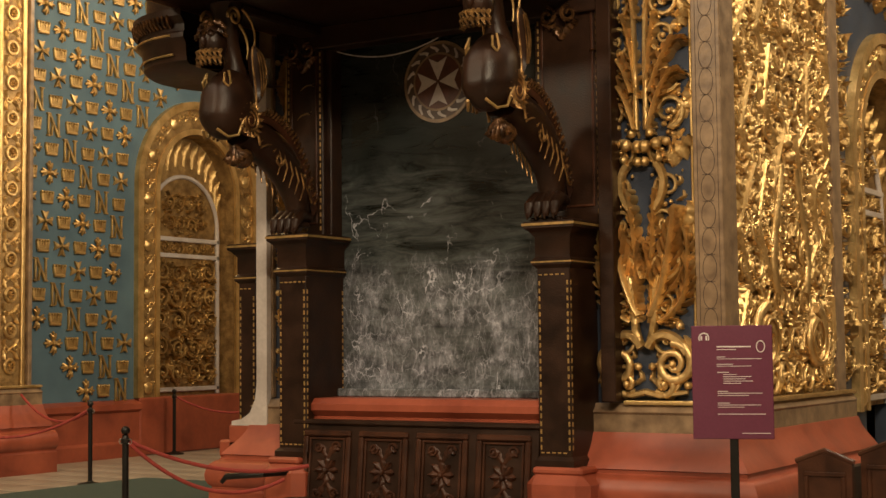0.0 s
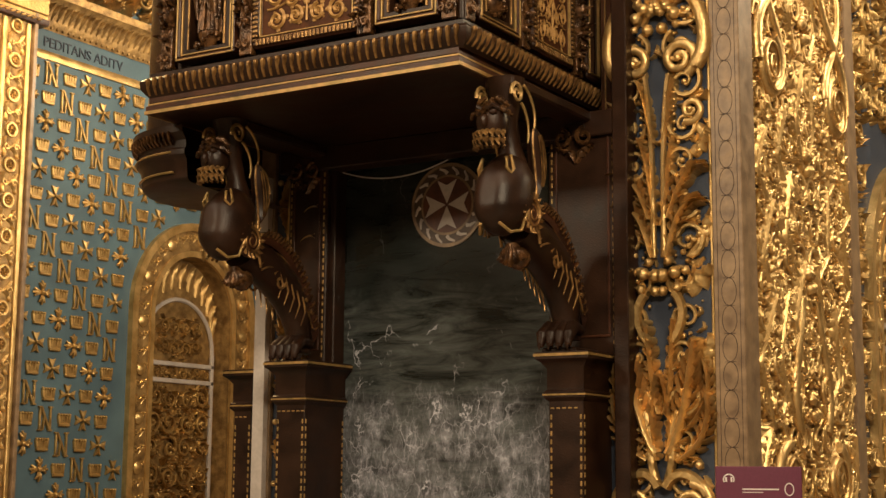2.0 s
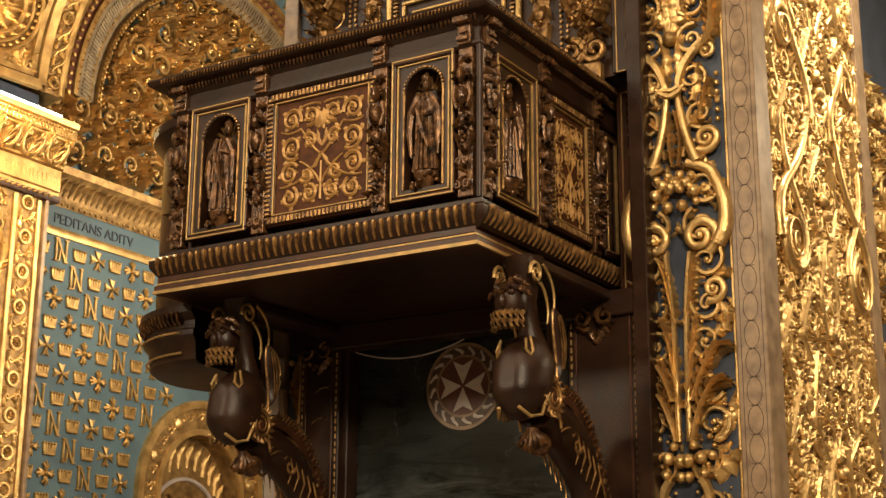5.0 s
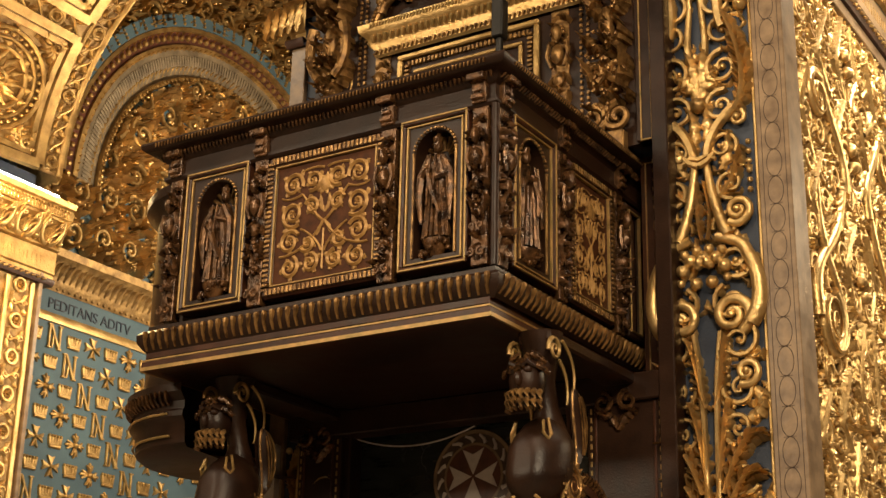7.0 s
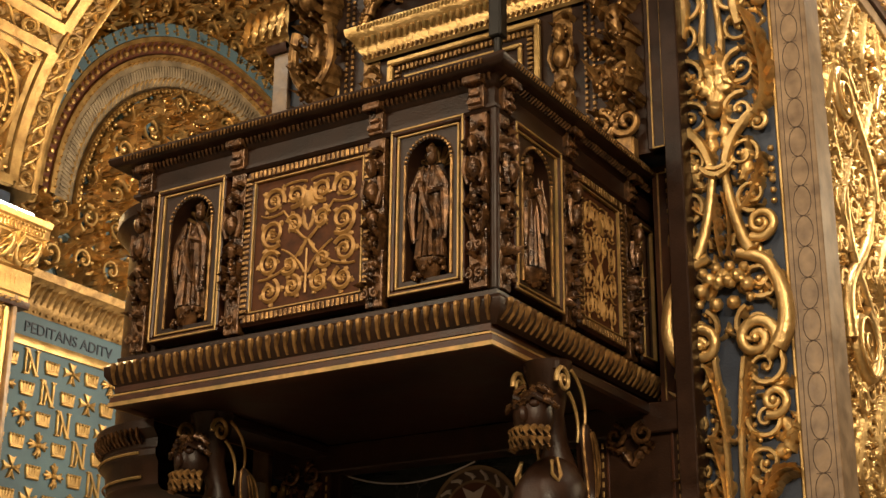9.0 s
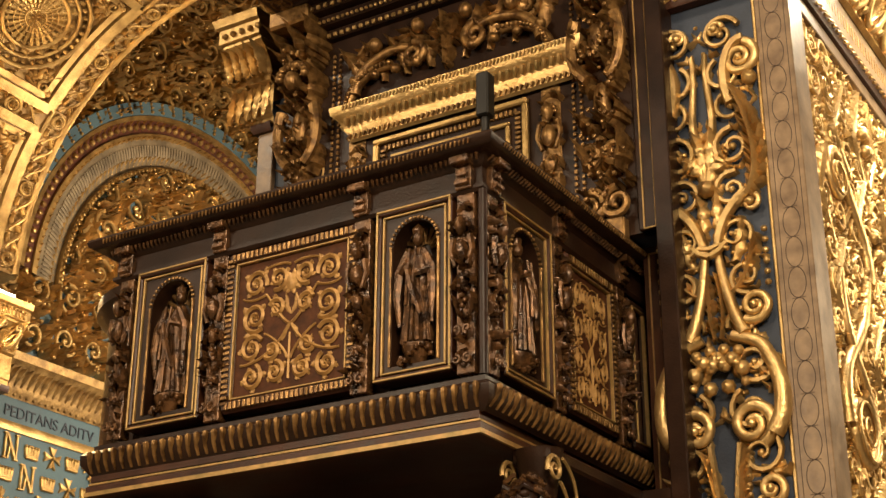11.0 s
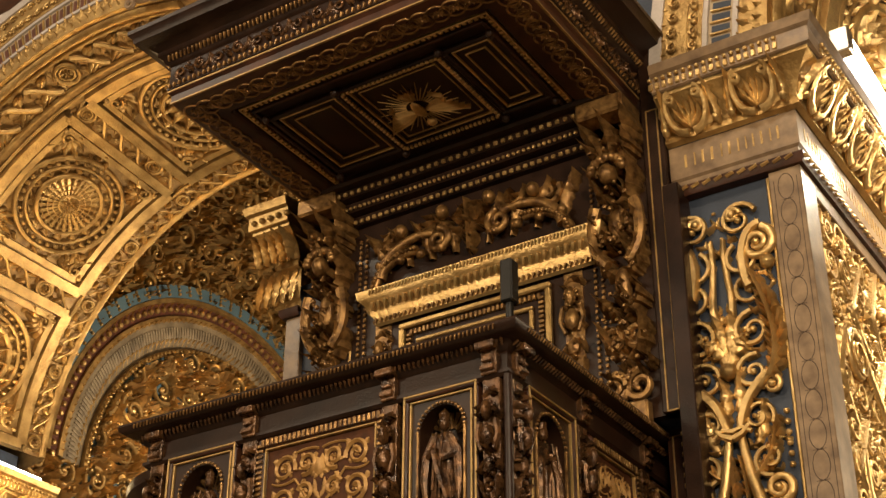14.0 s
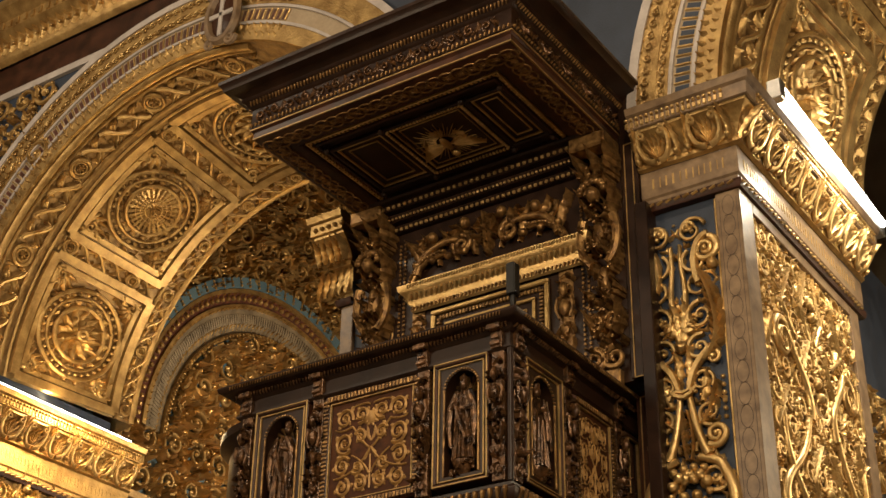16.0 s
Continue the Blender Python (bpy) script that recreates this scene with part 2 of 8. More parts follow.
# ---- building kit ----
class Geo:
    """Collects the vertices and faces of one mesh."""

    def __init__(self):
        self.v, self.f = [], []

    def add(self, vs, fs):
        o = len(self.v)
        self.v.extend(tuple(p) for p in vs)
        self.f.extend(tuple(o + i for i in q) for q in fs)
        return self

    def grid(self, p, wrap=False):
        p = np.asarray(p, float)
        m, n = p.shape[:2]
        fs = [(i * n + j, i * n + (j + 1) % n, (i + 1) * n + (j + 1) % n, (i + 1) * n + j) for i in range(m - 1) for j in range(n if wrap else n - 1)]
        return self.add(p.reshape(-1, 3), fs)

    def box(self, a, b, c=0.0):
        """A box from corner a to corner b with its edges cut by c."""
        x0, x1 = sorted((a[0], b[0]))
        y0, y1 = sorted((a[1], b[1]))
        z0, z1 = sorted((a[2], b[2]))
        c = min(c, (x1 - x0) * 0.4, (y1 - y0) * 0.4, (z1 - z0) * 0.4)
        if c <= 0:
            vs = [(x, y, z) for x in (x0, x1) for y in (y0, y1) for z in (z0, z1)]
            return self.add(vs, [(0, 1, 3, 2), (4, 6, 7, 5), (0, 4, 5, 1), (2, 3, 7, 6), (0, 2, 6, 4), (1, 5, 7, 3)])
        vs, idx = [], {}
        for i, x in enumerate((x0, x1)):
            for j, y in enumerate((y0, y1)):
                for k, z in enumerate((z0, z1)):
                    sx, sy, sz = (c, -c)[i], (c, -c)[j], (c, -c)[k]
                    for q, p in enumerate(((x, y + sy, z + sz), (x + sx, y, z + sz), (x + sx, y + sy, z))):
                        idx[i, j, k, q] = len(vs)
                        vs.append(p)
        fs = []
        for i in (0, 1):
            fs.append([idx[i, j, k, 0] for j, k in ((0, 0), (1, 0), (1, 1), (0, 1))][:: 1 if i else -1])
            fs.append([idx[j, i, k, 1] for j, k in ((0, 0), (1, 0), (1, 1), (0, 1))][:: -1 if i else 1])
            fs.append([idx[j, k, i, 2] for j, k in ((0, 0), (1, 0), (1, 1), (0, 1))][:: 1 if i else -1])
            for j in (0, 1):
                fs.append((idx[i, j, 0, 0], idx[i, j, 1, 0], idx[i, j, 1, 1], idx[i, j, 0, 1])[:: 1 if i == j else -1])
                fs.append((idx[i, 0, j, 0], idx[i, 1, j, 0], idx[i, 1, j, 2], idx[i, 0, j, 2])[:: -1 if i == j else 1])
                fs.append((idx[0, i, j, 1], idx[1, i, j, 1], idx[1, i, j, 2], idx[0, i, j, 2])[:: 1 if i == j else -1])
                for k in (0, 1):
                    fs.append([idx[i, j, k, q] for q in (0, 1, 2)][:: 1 if (i + j + k) % 2 else -1])
        return self.add(vs, fs)

    def tube(self, pts, rad, n=6, flat=1.0):
        """A tube along pts (tapering when rad is a list); flat squeezes it along the third axis."""
        p = np.asarray(pts, float)
        r = np.broadcast_to(np.asarray(rad, float), (len(p),))
        t = np.gradient(p, axis=0)
        t /= np.linalg.norm(t, axis=1)[:, None] + 1e-9
        ref = np.array([0, 0, 1.0]) if np.abs(t[:, 2]).mean() < 0.8 else np.array([1.0, 0, 0])
        a = np.cross(t, ref)
        a /= np.linalg.norm(a, axis=1)[:, None] + 1e-9
        b = np.cross(a, t)
        th = np.linspace(0, 2 * np.pi, n, endpoint=False)
        ring = p[:, None] + r[:, None, None] * (np.cos(th)[None, :, None] * a[:, None] + flat * np.sin(th)[None, :, None] * b[:, None])
        o = len(self.v)
        self.grid(ring, wrap=True)
        m = len(p)
        self.f.append(tuple(o + i for i in range(n))[::-1])
        self.f.append(tuple(o + (m - 1) * n + i for i in range(n)))
        return self

    def ball(self, c, r, nu=8, nv=5):
        r = (r, r, r) if isinstance(r, (int, float)) else r
        u = np.linspace(0, 2 * np.pi, nu, endpoint=False)
        w = np.linspace(-np.pi / 2, np.pi / 2, nv + 1)
        p = np.stack([np.cos(w)[:, None] * np.cos(u)[None], np.cos(w)[:, None] * np.sin(u)[None], np.sin(w)[:, None] + 0 * u[None]], -1)
        return self.grid(p * np.array(r) + np.array(c), wrap=True)

    def lathe(self, prof, n=16, c=(0, 0, 0), a0=0.0, a1=2 * math.pi, rib=0.0, ribs=0):
        full = abs(a1 - a0 - 2 * math.pi) < 1e-6
        th = np.linspace(a0, a1, n, endpoint=not full)
        pr = np.asarray(prof, float)
        k = 1 + rib * np.cos(ribs * th)[None]
        p = np.stack([pr[:, :1] * np.cos(th)[None] * k + c[0], pr[:, :1] * np.sin(th)[None] * k + c[1], pr[:, 1:] + 0 * th[None] + c[2]], -1)
        return self.grid(p, wrap=full)

    def sweep(self, prof, path, closed=False):
        """A moulding: profile rows (out, up) carried along a path of (x, y, z) with mitred corners; out is to the right of the way."""
        P = np.asarray(path, float)
        n = len(P)
        rings = []
        for i in range(n):
            d0 = P[i] - P[i - 1] if (i or closed) else P[1] - P[0]
            d1 = P[(i + 1) % n] - P[i] if (i < n - 1 or closed) else P[-1] - P[-2]
            n0 = np.array([d0[1], -d0[0]]) / (np.hypot(d0[0], d0[1]) + 1e-9)
            n1 = np.array([d1[1], -d1[0]]) / (np.hypot(d1[0], d1[1]) + 1e-9)
            m = n0 + n1
            m = m / max(1e-6, (m @ n0))
            rings.append([(P[i][0] + m[0] * o, P[i][1] + m[1] * o, P[i][2] + u) for o, u in prof])
        if closed:
            rings.append(rings[0])
        return self.grid(rings)

    def prism(self, poly, fn, h0, h1):
        """A plate of outline poly (u, v), from height h0 to h1, placed by fn(u, v, h)."""
        n = len(poly)
        vs = [fn(u, v, h0) for u, v in poly] + [fn(u, v, h1) for u, v in poly]
        return self.add(vs, [tuple(range(n, 2 * n))] + [(i, (i + 1) % n, n + (i + 1) % n, n + i) for i in range(n)])

    def mapped(self, start, fn):
        """Moves what was added since start by fn(u, v, h)."""
        self.v[start:] = [fn(*p) for p in self.v[start:]]
        return self

    def mesh(self, name, material, smooth=40):
        me = bpy.data.meshes.new(name)
        me.from_pydata(self.v, [], self.f)
        me.materials.append(material)
        me.validate()
        if smooth:
            me.polygons.foreach_set("use_smooth", [True] * len(me.polygons))
            me.set_sharp_from_angle(angle=radians(smooth))
        bm = bmesh.new()
        bm.from_mesh(me)
        bmesh.ops.recalc_face_normals(bm, faces=bm.faces)
        bm.to_mesh(me)
        bm.free()
        me.update()
        return me

    def part(self, name, material, parent=None, label="", smooth=40, kind=""):
        ob = new(name, self.mesh(name, material, smooth))
        ob.parent = parent
        return tagged(ob, label=label, kind=kind)


def thing(name, at, label, category, group="", kind=""):
    ob = new(name)
    ob.empty_display_size = 0.1
    ob.location = at
    return tagged(ob, label, category, group, kind)


def put(geo, name, material, parent, label="", smooth=40, kind=""):
    """A part given in world coordinates under a thing whose origin is elsewhere."""
    ob = geo.part(name, material, parent, label, smooth, kind)
    top = parent
    off = Vector((0, 0, 0))
    while top is not None:
        off += top.location
        top = top.parent
    ob.location = -off
    return ob


def setting(geo, name, material, label, category, smooth=40):
    return tagged(geo.part(name, material, None, "", smooth), label, category, kind="structure")


# reliefs are drawn flat as (u, v, height) and laid onto a surface
def on_y(y):
    return lambda u, v, h: (u, y - h, v)


def on_x(x):
    return lambda u, v, h: (x + h, u, v)


def bez(p0, p1, p2, p3, n=12):
    t = np.linspace(0, 1, n)[:, None]
    p0, p1, p2, p3 = (np.array(p, float) for p in (p0, p1, p2, p3))
    return (1 - t) ** 3 * p0 + 3 * t * (1 - t) ** 2 * p1 + 3 * t * t * (1 - t) * p2 + t ** 3 * p3


def spiral(cu, cv, r, turns, a0, sense=1, n=22, inner=0.18):
    t = np.linspace(0, 1, n)
    rr = r * (1 - (1 - inner) * t)
    a = a0 + sense * turns * 2 * np.pi * t
    return np.stack([cu + rr * np.cos(a), cv + rr * np.sin(a)], 1)


def stem(g, path, w0, w1, h=0.04, n=6):
    """A raised stem or scroll along a flat path, w0 to w1 thick."""
    path = np.asarray(path, float)
    p = np.concatenate([path, np.full((len(path), 1), h)], 1)
    return g.tube(p, np.linspace(w0, w1, len(p)), n)


def acanthus(g, path, w, h=0.06, lobes=5, m=None):
    """A lobed leaf along a flat path: small ones ribbed and hollowed, large ones a raised midrib with curling fingers on both sides."""
    path = np.asarray(path, float)
    m = m or max(12, lobes * 4)
    t = np.linspace(0, 1, m)
    q = np.linspace(0, 1, len(path))
    u, v = np.interp(t, q, path[:, 0]), np.interp(t, q, path[:, 1])
    du, dv = np.gradient(u), np.gradient(v)
    L = np.hypot(du, dv) + 1e-9
    nu, nv = -dv / L, du / L
    if lobes >= 5 and m >= 18:
        vs, fs = [], []

        def blade(pts):
            o, (a, b) = len(vs), pts.shape[:2]
            vs.extend(tuple(p) for p in pts.reshape(-1, 3))
            fs.extend((o + i * b + j, o + i * b + j + 1, o + (i + 1) * b + j + 1, o + (i + 1) * b + j) for i in range(a - 1) for j in range(b - 1))

        e = np.array([-1, -0.5, 0, 0.5, 1])
        prof = np.sin(np.pi * np.clip(t * 0.9 + 0.08, 0, 1)) ** 0.6
        rib = w * 0.20 * (1.05 - 0.6 * t)
        lift = h * (0.75 + 0.45 * t ** 2)
        blade(np.stack([u[:, None] + nu[:, None] * e * rib[:, None], v[:, None] + nv[:, None] * e * rib[:, None], lift[:, None] * np.array([0.3, 0.85, 1.0, 0.85, 0.3])[None]], -1))
        n = lobes + 3
        step = float(np.hypot(np.diff(u), np.diff(v)).sum()) / n
        for k in range(n):
            i = min(m - 2, int((k + 0.35) / n * m))
            a0 = math.atan2(dv[i], du[i])
            for s in (-1, 1):
                ln = w * prof[i] * (1.0 if k % 2 else 0.85)
                a = a0 + s * (1.05 - 0.5 * t[i])
                bw = min(step * 0.38, w * 0.28)
                r = np.linspace(0, 1, 5)
                ang = a - s * 0.75 * r
                x = u[i] + np.concatenate([[0], np.cumsum(ln / 4 * np.cos(ang[:-1]))])
                y = v[i] + np.concatenate([[0], np.cumsum(ln / 4 * np.sin(ang[:-1]))])
                wd = bw * np.array([0.8, 1.05, 1.1, 0.95, 0.45])
                up = lift[i] * np.array([0.6, 0.72, 0.80, 0.86, 0.55])
                c = np.array([-1, 0.0, 1])
                blade(np.stack([x[:, None] - np.sin(ang)[:, None] * c * wd[:, None], y[:, None] + np.cos(ang)[:, None] * c * wd[:, None], up[:, None] * np.array([0.0, 1.0, 0.0])[None]], -1))
        return g.add(vs, fs)
    prof = np.sin(np.pi * np.clip(t * 0.92 + 0.06, 0, 1)) ** 0.7
    saw = 1 - 0.55 * (((t * lobes) % 1.0) ** 1.3)
    half = w * prof * saw
    s = np.array([-1, -0.6, 0, 0.6, 1.0])
    rise = np.array([0.0, 0.7, 1.0, 0.7, 0.0])
    hh = h * (0.45 + 0.75 * t ** 2)[:, None] * rise[None] * (0.7 + 0.3 * saw[:, None])
    back = 0.34 * w * np.abs(s)[None] * prof[:, None]
    P = np.stack([u[:, None] + nu[:, None] * s * half[:, None] + (du / L)[:, None] * back, v[:, None] + nv[:, None] * s * half[:, None] + (dv / L)[:, None] * back, hh], -1)
    return g.grid(P)


def strip(g, path, w, h):
    """A flat raised band along a flat path."""
    p = np.asarray(path, float)
    d = np.gradient(p, axis=0)
    d /= np.linalg.norm(d, axis=1)[:, None] + 1e-9
    n = np.stack([-d[:, 1], d[:, 0]], 1)
    rails = [np.concatenate([p + n * o, np.full((len(p), 1), z)], 1) for o, z in ((-w, 0.0), (-w * 0.9, h), (w * 0.9, h), (w, 0.0))]
    return g.grid(np.array(rails))


def berry(g, u, v, r, h=None):
    return g.ball((u, v, h if h is not None else r * 0.5), r, 7, 4)


def rosette(g, u, v, r, petals=8, h=0.05):
    for k in range(petals):
        a = 2 * math.pi * k / petals
        c, s = math.cos(a), math.sin(a)
        acanthus(g, [(u + 0.15 * r * c, v + 0.15 * r * s), (u + r * c, v + r * s)], r * 2.2 / petals, h, 2, 7)
    g.ball((u, v, h * 0.5), (r * 0.24, r * 0.24, h), 8, 4)


def ring(g, u, v, r, w, h=0.04, n=28):
    a = np.linspace(0, 2 * np.pi, n + 1)
    p = np.stack([u + r * np.cos(a), v + r * np.sin(a), np.full(n + 1, h * 0.4)], 1)
    return g.tube(p, w, 6)


def beads(g, p0, p1, step, r):
    p0, p1 = np.array(p0, float), np.array(p1, float)
    n = max(1, int(np.linalg.norm(p1 - p0) / step))
    for k in range(n):
        u, v = p0 + (p1 - p0) * (k + 0.5) / n
        g.ball((u, v, r * 0.4), r, 6, 4)


def foliage(g, u0, u1, v0, v1, seed, size=0.5, h=0.07, fill=1.0):
    """A thick carved rinceau, mirrored about the middle: scrolls, leaves and berries over the whole field."""
    rnd = random.Random(seed)
    mid, half = (u0 + u1) / 2, (u1 - u0) / 2
    rows = max(1, round((v1 - v0) / size))
    cols = max(1, round(half / size))
    sv, su = (v1 - v0) / rows, half / cols
    for i in range(rows):
        for j in range(cols):
            cu, cv = (j + 0.5) * su + rnd.uniform(-0.08, 0.08) * su, v0 + (i + 0.5) * sv + rnd.uniform(-0.1, 0.1) * sv
            a0, sense, r = rnd.uniform(0, 6.28), rnd.choice((-1, 1)), 0.42 * min(su, sv) * rnd.uniform(0.85, 1.15)
            leaves = []
            for k in range(int(9 * fill)):
                a = a0 + k * 2.4 + rnd.uniform(-0.4, 0.4)
                d = r * rnd.uniform(0.55, 1.5)
                b = a + sense * rnd.uniform(0.6, 1.7)
                x, y = cu + d * math.cos(a), cv + d * math.sin(a)
                q = r * rnd.uniform(0.55, 1.1)
                leaves.append((x, y, x + 0.5 * q * math.cos(b), y + 0.5 * q * math.sin(b), x + q * math.cos(b + sense * 0.7), y + q * math.sin(b + sense * 0.7), r * rnd.uniform(0.17, 0.3), rnd.randint(3, 5)))
            dots = [(cu + r * rnd.uniform(-1.3, 1.3), cv + r * rnd.uniform(-1.3, 1.3), r * rnd.uniform(0.09, 0.17)) for _ in range(int(7 * fill))]
            for side in (1, -1):
                f = lambda x, s=side: mid + s * x
                sp = spiral(cu, cv, r, 1.35, a0, sense)
                sp[:, 0] = f(sp[:, 0])
                stem(g, sp, r * 0.17, r * 0.10, h * 0.75)
                berry(g, f(cu), cv, r * 0.2, h * 0.7)
                for x, y, x1, y1, x2, y2, w, lb in leaves:
                    if u0 < f(x2) < u1 and v0 < y2 < v1 and u0 < f(x) < u1 and v0 < y < v1:
                        acanthus(g, [(f(x), y), (f(x1), y1), (f(x2), y2)], w, h * rnd.uniform(0.7, 1.5), lb, 9)
                for x, y, rr in dots:
                    if u0 < f(x) < u1 and v0 < y < v1:
                        berry(g, f(x), y, rr, h * 0.6)

# ---- the setting ----
FACE_Y = 1.87          # nave face of the piers
PIER_X0, PIER_X1 = -3.3, 1.3
DEEP = 4.6             # back of the arches
PIER_DEEP = 4.95       # back of the pulpit pier on its lit side
JAMB_X = -9.3
ARCH_Z, ARCH_R0, ARCH_R1 = 8.95, 3.5, 3.15
ARCH_X, ARCH_XR = -6.2, 4.70
WALL_X = -10.2         # painted side wall of the chapel

setting(Geo().box((-16, -16, -0.2), (16, 14, 0)), "floor", FLOOR_STONE, "worn patterned marble floor slabs", "floor")
setting(Geo().box((-7.2, 1.0, 0.014), (-3.9, 4.5, 0.026), 0.004), "floor_carpet", CARPET, "dark green carpet laid on the marble floor", "carpet")

# plain walls and vault that close the nave behind the camera
setting(Geo().box((-16, -16.4, 0), (16, -16, 17)), "wall_south", LIMESTONE, "plain limestone wall across the nave", "wall")
setting(Geo().box((-16.4, -16.4, 0), (-16, 14, 17)), "wall_west", LIMESTONE, "plain limestone end wall of the nave", "wall")
setting(Geo().box((16, -16.4, 0), (16.4, 14, 17)), "wall_east", LIMESTONE, "plain limestone end wall of the nave", "wall")
setting(Geo().box((-16, 13.6, 0), (16, 14, 17)), "wall_north", LIMESTONE, "plain limestone wall at the back of the chapels", "wall")
setting(Geo().box((-16.4, -16.4, 17), (16.4, 14, 17.3)), "ceiling", LIMESTONE, "plain limestone nave ceiling", "ceiling")

PLINTH = [(0.33, 0.0), (0.33, 0.27), (0.31, 0.29), (0.31, 0.31), (0.335, 0.33), (0.355, 0.37), (0.36, 0.42), (0.35, 0.47), (0.325, 0.52), (0.29, 0.545), (0.25, 0.555), (0.235, 0.57), (0.235, 0.60), (0.25, 0.605), (0.235, 0.63), (0.18, 0.69), (0.13, 0.75), (0.09, 0.81), (0.07, 0.86), (0.06, 0.88), (-0.3, 0.88)]
BAND = [(0.05, 0.88), (0.05, 1.02), (-0.2, 1.02)]
FOOT = [(0.045, 1.02), (0.06, 1.04), (0.03, 1.07), (0.01, 1.11), (-0.2, 1.11)]
NECK = [(-0.2, 7.98), (0.03, 7.98), (0.05, 8.02), (0.05, 8.06), (-0.2, 8.06)]
FRIEZE = [(0.01, 8.06), (0.01, 8.12), (0.03, 8.14), (0.03, 8.42), (-0.2, 8.42)]
OVOLO = [(0.04, 8.42), (0.08, 8.44), (0.08, 8.48), (0.06, 8.52), (0.10, 8.62), (0.18, 8.72), (0.24, 8.76), (0.24, 8.79), (-0.2, 8.79)]
CORONA = [(0.25, 8.79), (0.27, 8.80), (0.27, 8.93), (0.30, 8.95), (0.32, 9.02), (0.30, 9.03), (-0.2, 9.03)]


def pier(name, path, x0, x1, label, niche=False, drop=0.0):
    top = thing(name, (0, 0, 0), label, "pier", kind="structure")
    g = Geo().box((x0, FACE_Y + 0.25, 0), (x1, DEEP, 8.3))
    if niche:
        g = Geo().box((x0, FACE_Y + 0.90, 0), (x1, DEEP, 8.3)).box((x1 - 0.6, DEEP, 0), (x1, PIER_DEEP, 8.3))
        for a0, a1, z0, z1, y in ((x0, -2.6, 0, 8.3, 0.05), (0.28, x1, 0, 8.3, 0.05), (-2.6, -0.15, 0, 4.49, 0.25), (-0.15, 0.28, 0, 4.49, 0.05), (-2.6, 0.28, 6.3, 8.3, 0.05)):
            g.box((a0, FACE_Y + y, z0), (a1, FACE_Y + 0.91, z1))
    else:
        g.box((x0, FACE_Y + 0.05, 0), (x1, FACE_Y + 0.26, 8.3))
    g.box((x0 + 0.3, FACE_Y + 0.2, 8.3), (x1 - 0.3, DEEP, 9.0))
    put(g, "body", NAVY, top)
    put(Geo().sweep(PLINTH, path), "plinth", RED_STONE, top, "moulded red stone plinth")
    put(Geo().sweep(BAND, path), "base_band", STRIP, top)
    put(Geo().sweep(FOOT, path), "base_moulding", STRIP, top)
    path_g = [(0.45, FACE_Y, 0)] + path[2:] if niche else path
    put(Geo().sweep([(0.0, 1.10), (0.05, 1.10), (0.055, 1.115), (0.05, 1.13), (0.0, 1.135)], path_g), "gilded_bead", GOLD, top)
    path = [(a, b, -drop) for a, b, c in path]
    left = [(PIER_X0, DEEP + 0.15, 0), (PIER_X0, FACE_Y, 0), (PIER_X0 + 0.16, FACE_Y, 0)]
    right = [(0.33, FACE_Y, 0), (PIER_X1, FACE_Y, 0), (PIER_X1, PIER_DEEP + 0.15, 0)]
    runs = (left, right) if niche else (path,)
    for q in runs:
        put(Geo().sweep(NECK, q), "neck_moulding", WOOD_RED, top)
    for q in runs:
        put(Geo().sweep(FRIEZE, q), "frieze", STRIP if q is right else GOLD_DULL, top)
    for q in runs:
        put(Geo().sweep(OVOLO, q), "gilded_ovolo", GOLD_DULL, top)
    for q in runs:
        put(Geo().sweep(CORONA, q), "corona", STRIP if q is right else GOLD_DULL, top)
    return top


PIER = pier("pier", [(PIER_X0, DEEP + 0.15, 0), (PIER_X0, FACE_Y, 0), (PIER_X1, FACE_Y, 0), (PIER_X1, PIER_DEEP + 0.15, 0)], PIER_X0 + 0.05, PIER_X1 - 0.05, "gilded pier with navy ground on a red stone plinth", True)
JAMB = pier("pier", [(-15.9, FACE_Y, 0), (JAMB_X, FACE_Y, 0), (JAMB_X, DEEP + 0.15, 0)], -15.9, JAMB_X - 0.05, "gilded arch pier with a lit cornice and red plinth", drop=0.52)
FAR_PIER = pier("pier", [(7.7, DEEP + 0.15, 0), (7.7, FACE_Y, 0), (15.9, FACE_Y, 0)], 7.75, 15.9, "gilded pier beyond the second arch")


def margin(top, a, b, name="marble_margin"):
    return put(Geo().box(a, b, 0.006), name, STRIP, top, "patterned veined marble margin strip")


margin(PIER, (PIER_X1 - 0.24, FACE_Y, 1.12), (PIER_X1, FACE_Y + 0.30, 7.98))
margin(PIER, (PIER_X1 - 0.06, PIER_DEEP - 0.26, 1.12), (PIER_X1, PIER_DEEP, 7.98))
margin(PIER, (PIER_X0, FACE_Y, 1.12), (PIER_X0 + 0.16, FACE_Y + 0.30, 7.98))
margin(PIER, (PIER_X1 - 0.055, FACE_Y + 0.30, 7.86), (PIER_X1, PIER_DEEP - 0.26, 7.98))
margin(JAMB, (JAMB_X - 0.06, DEEP - 0.06, 1.12), (JAMB_X + 0.015, DEEP, 7.98))


def arc(r, cx, cz, y, n=49, a0=0.0, a1=math.pi):
    return [(cx - r * math.cos(a), y, cz + r * math.sin(a)) for a in np.linspace(a0, a1, n)]


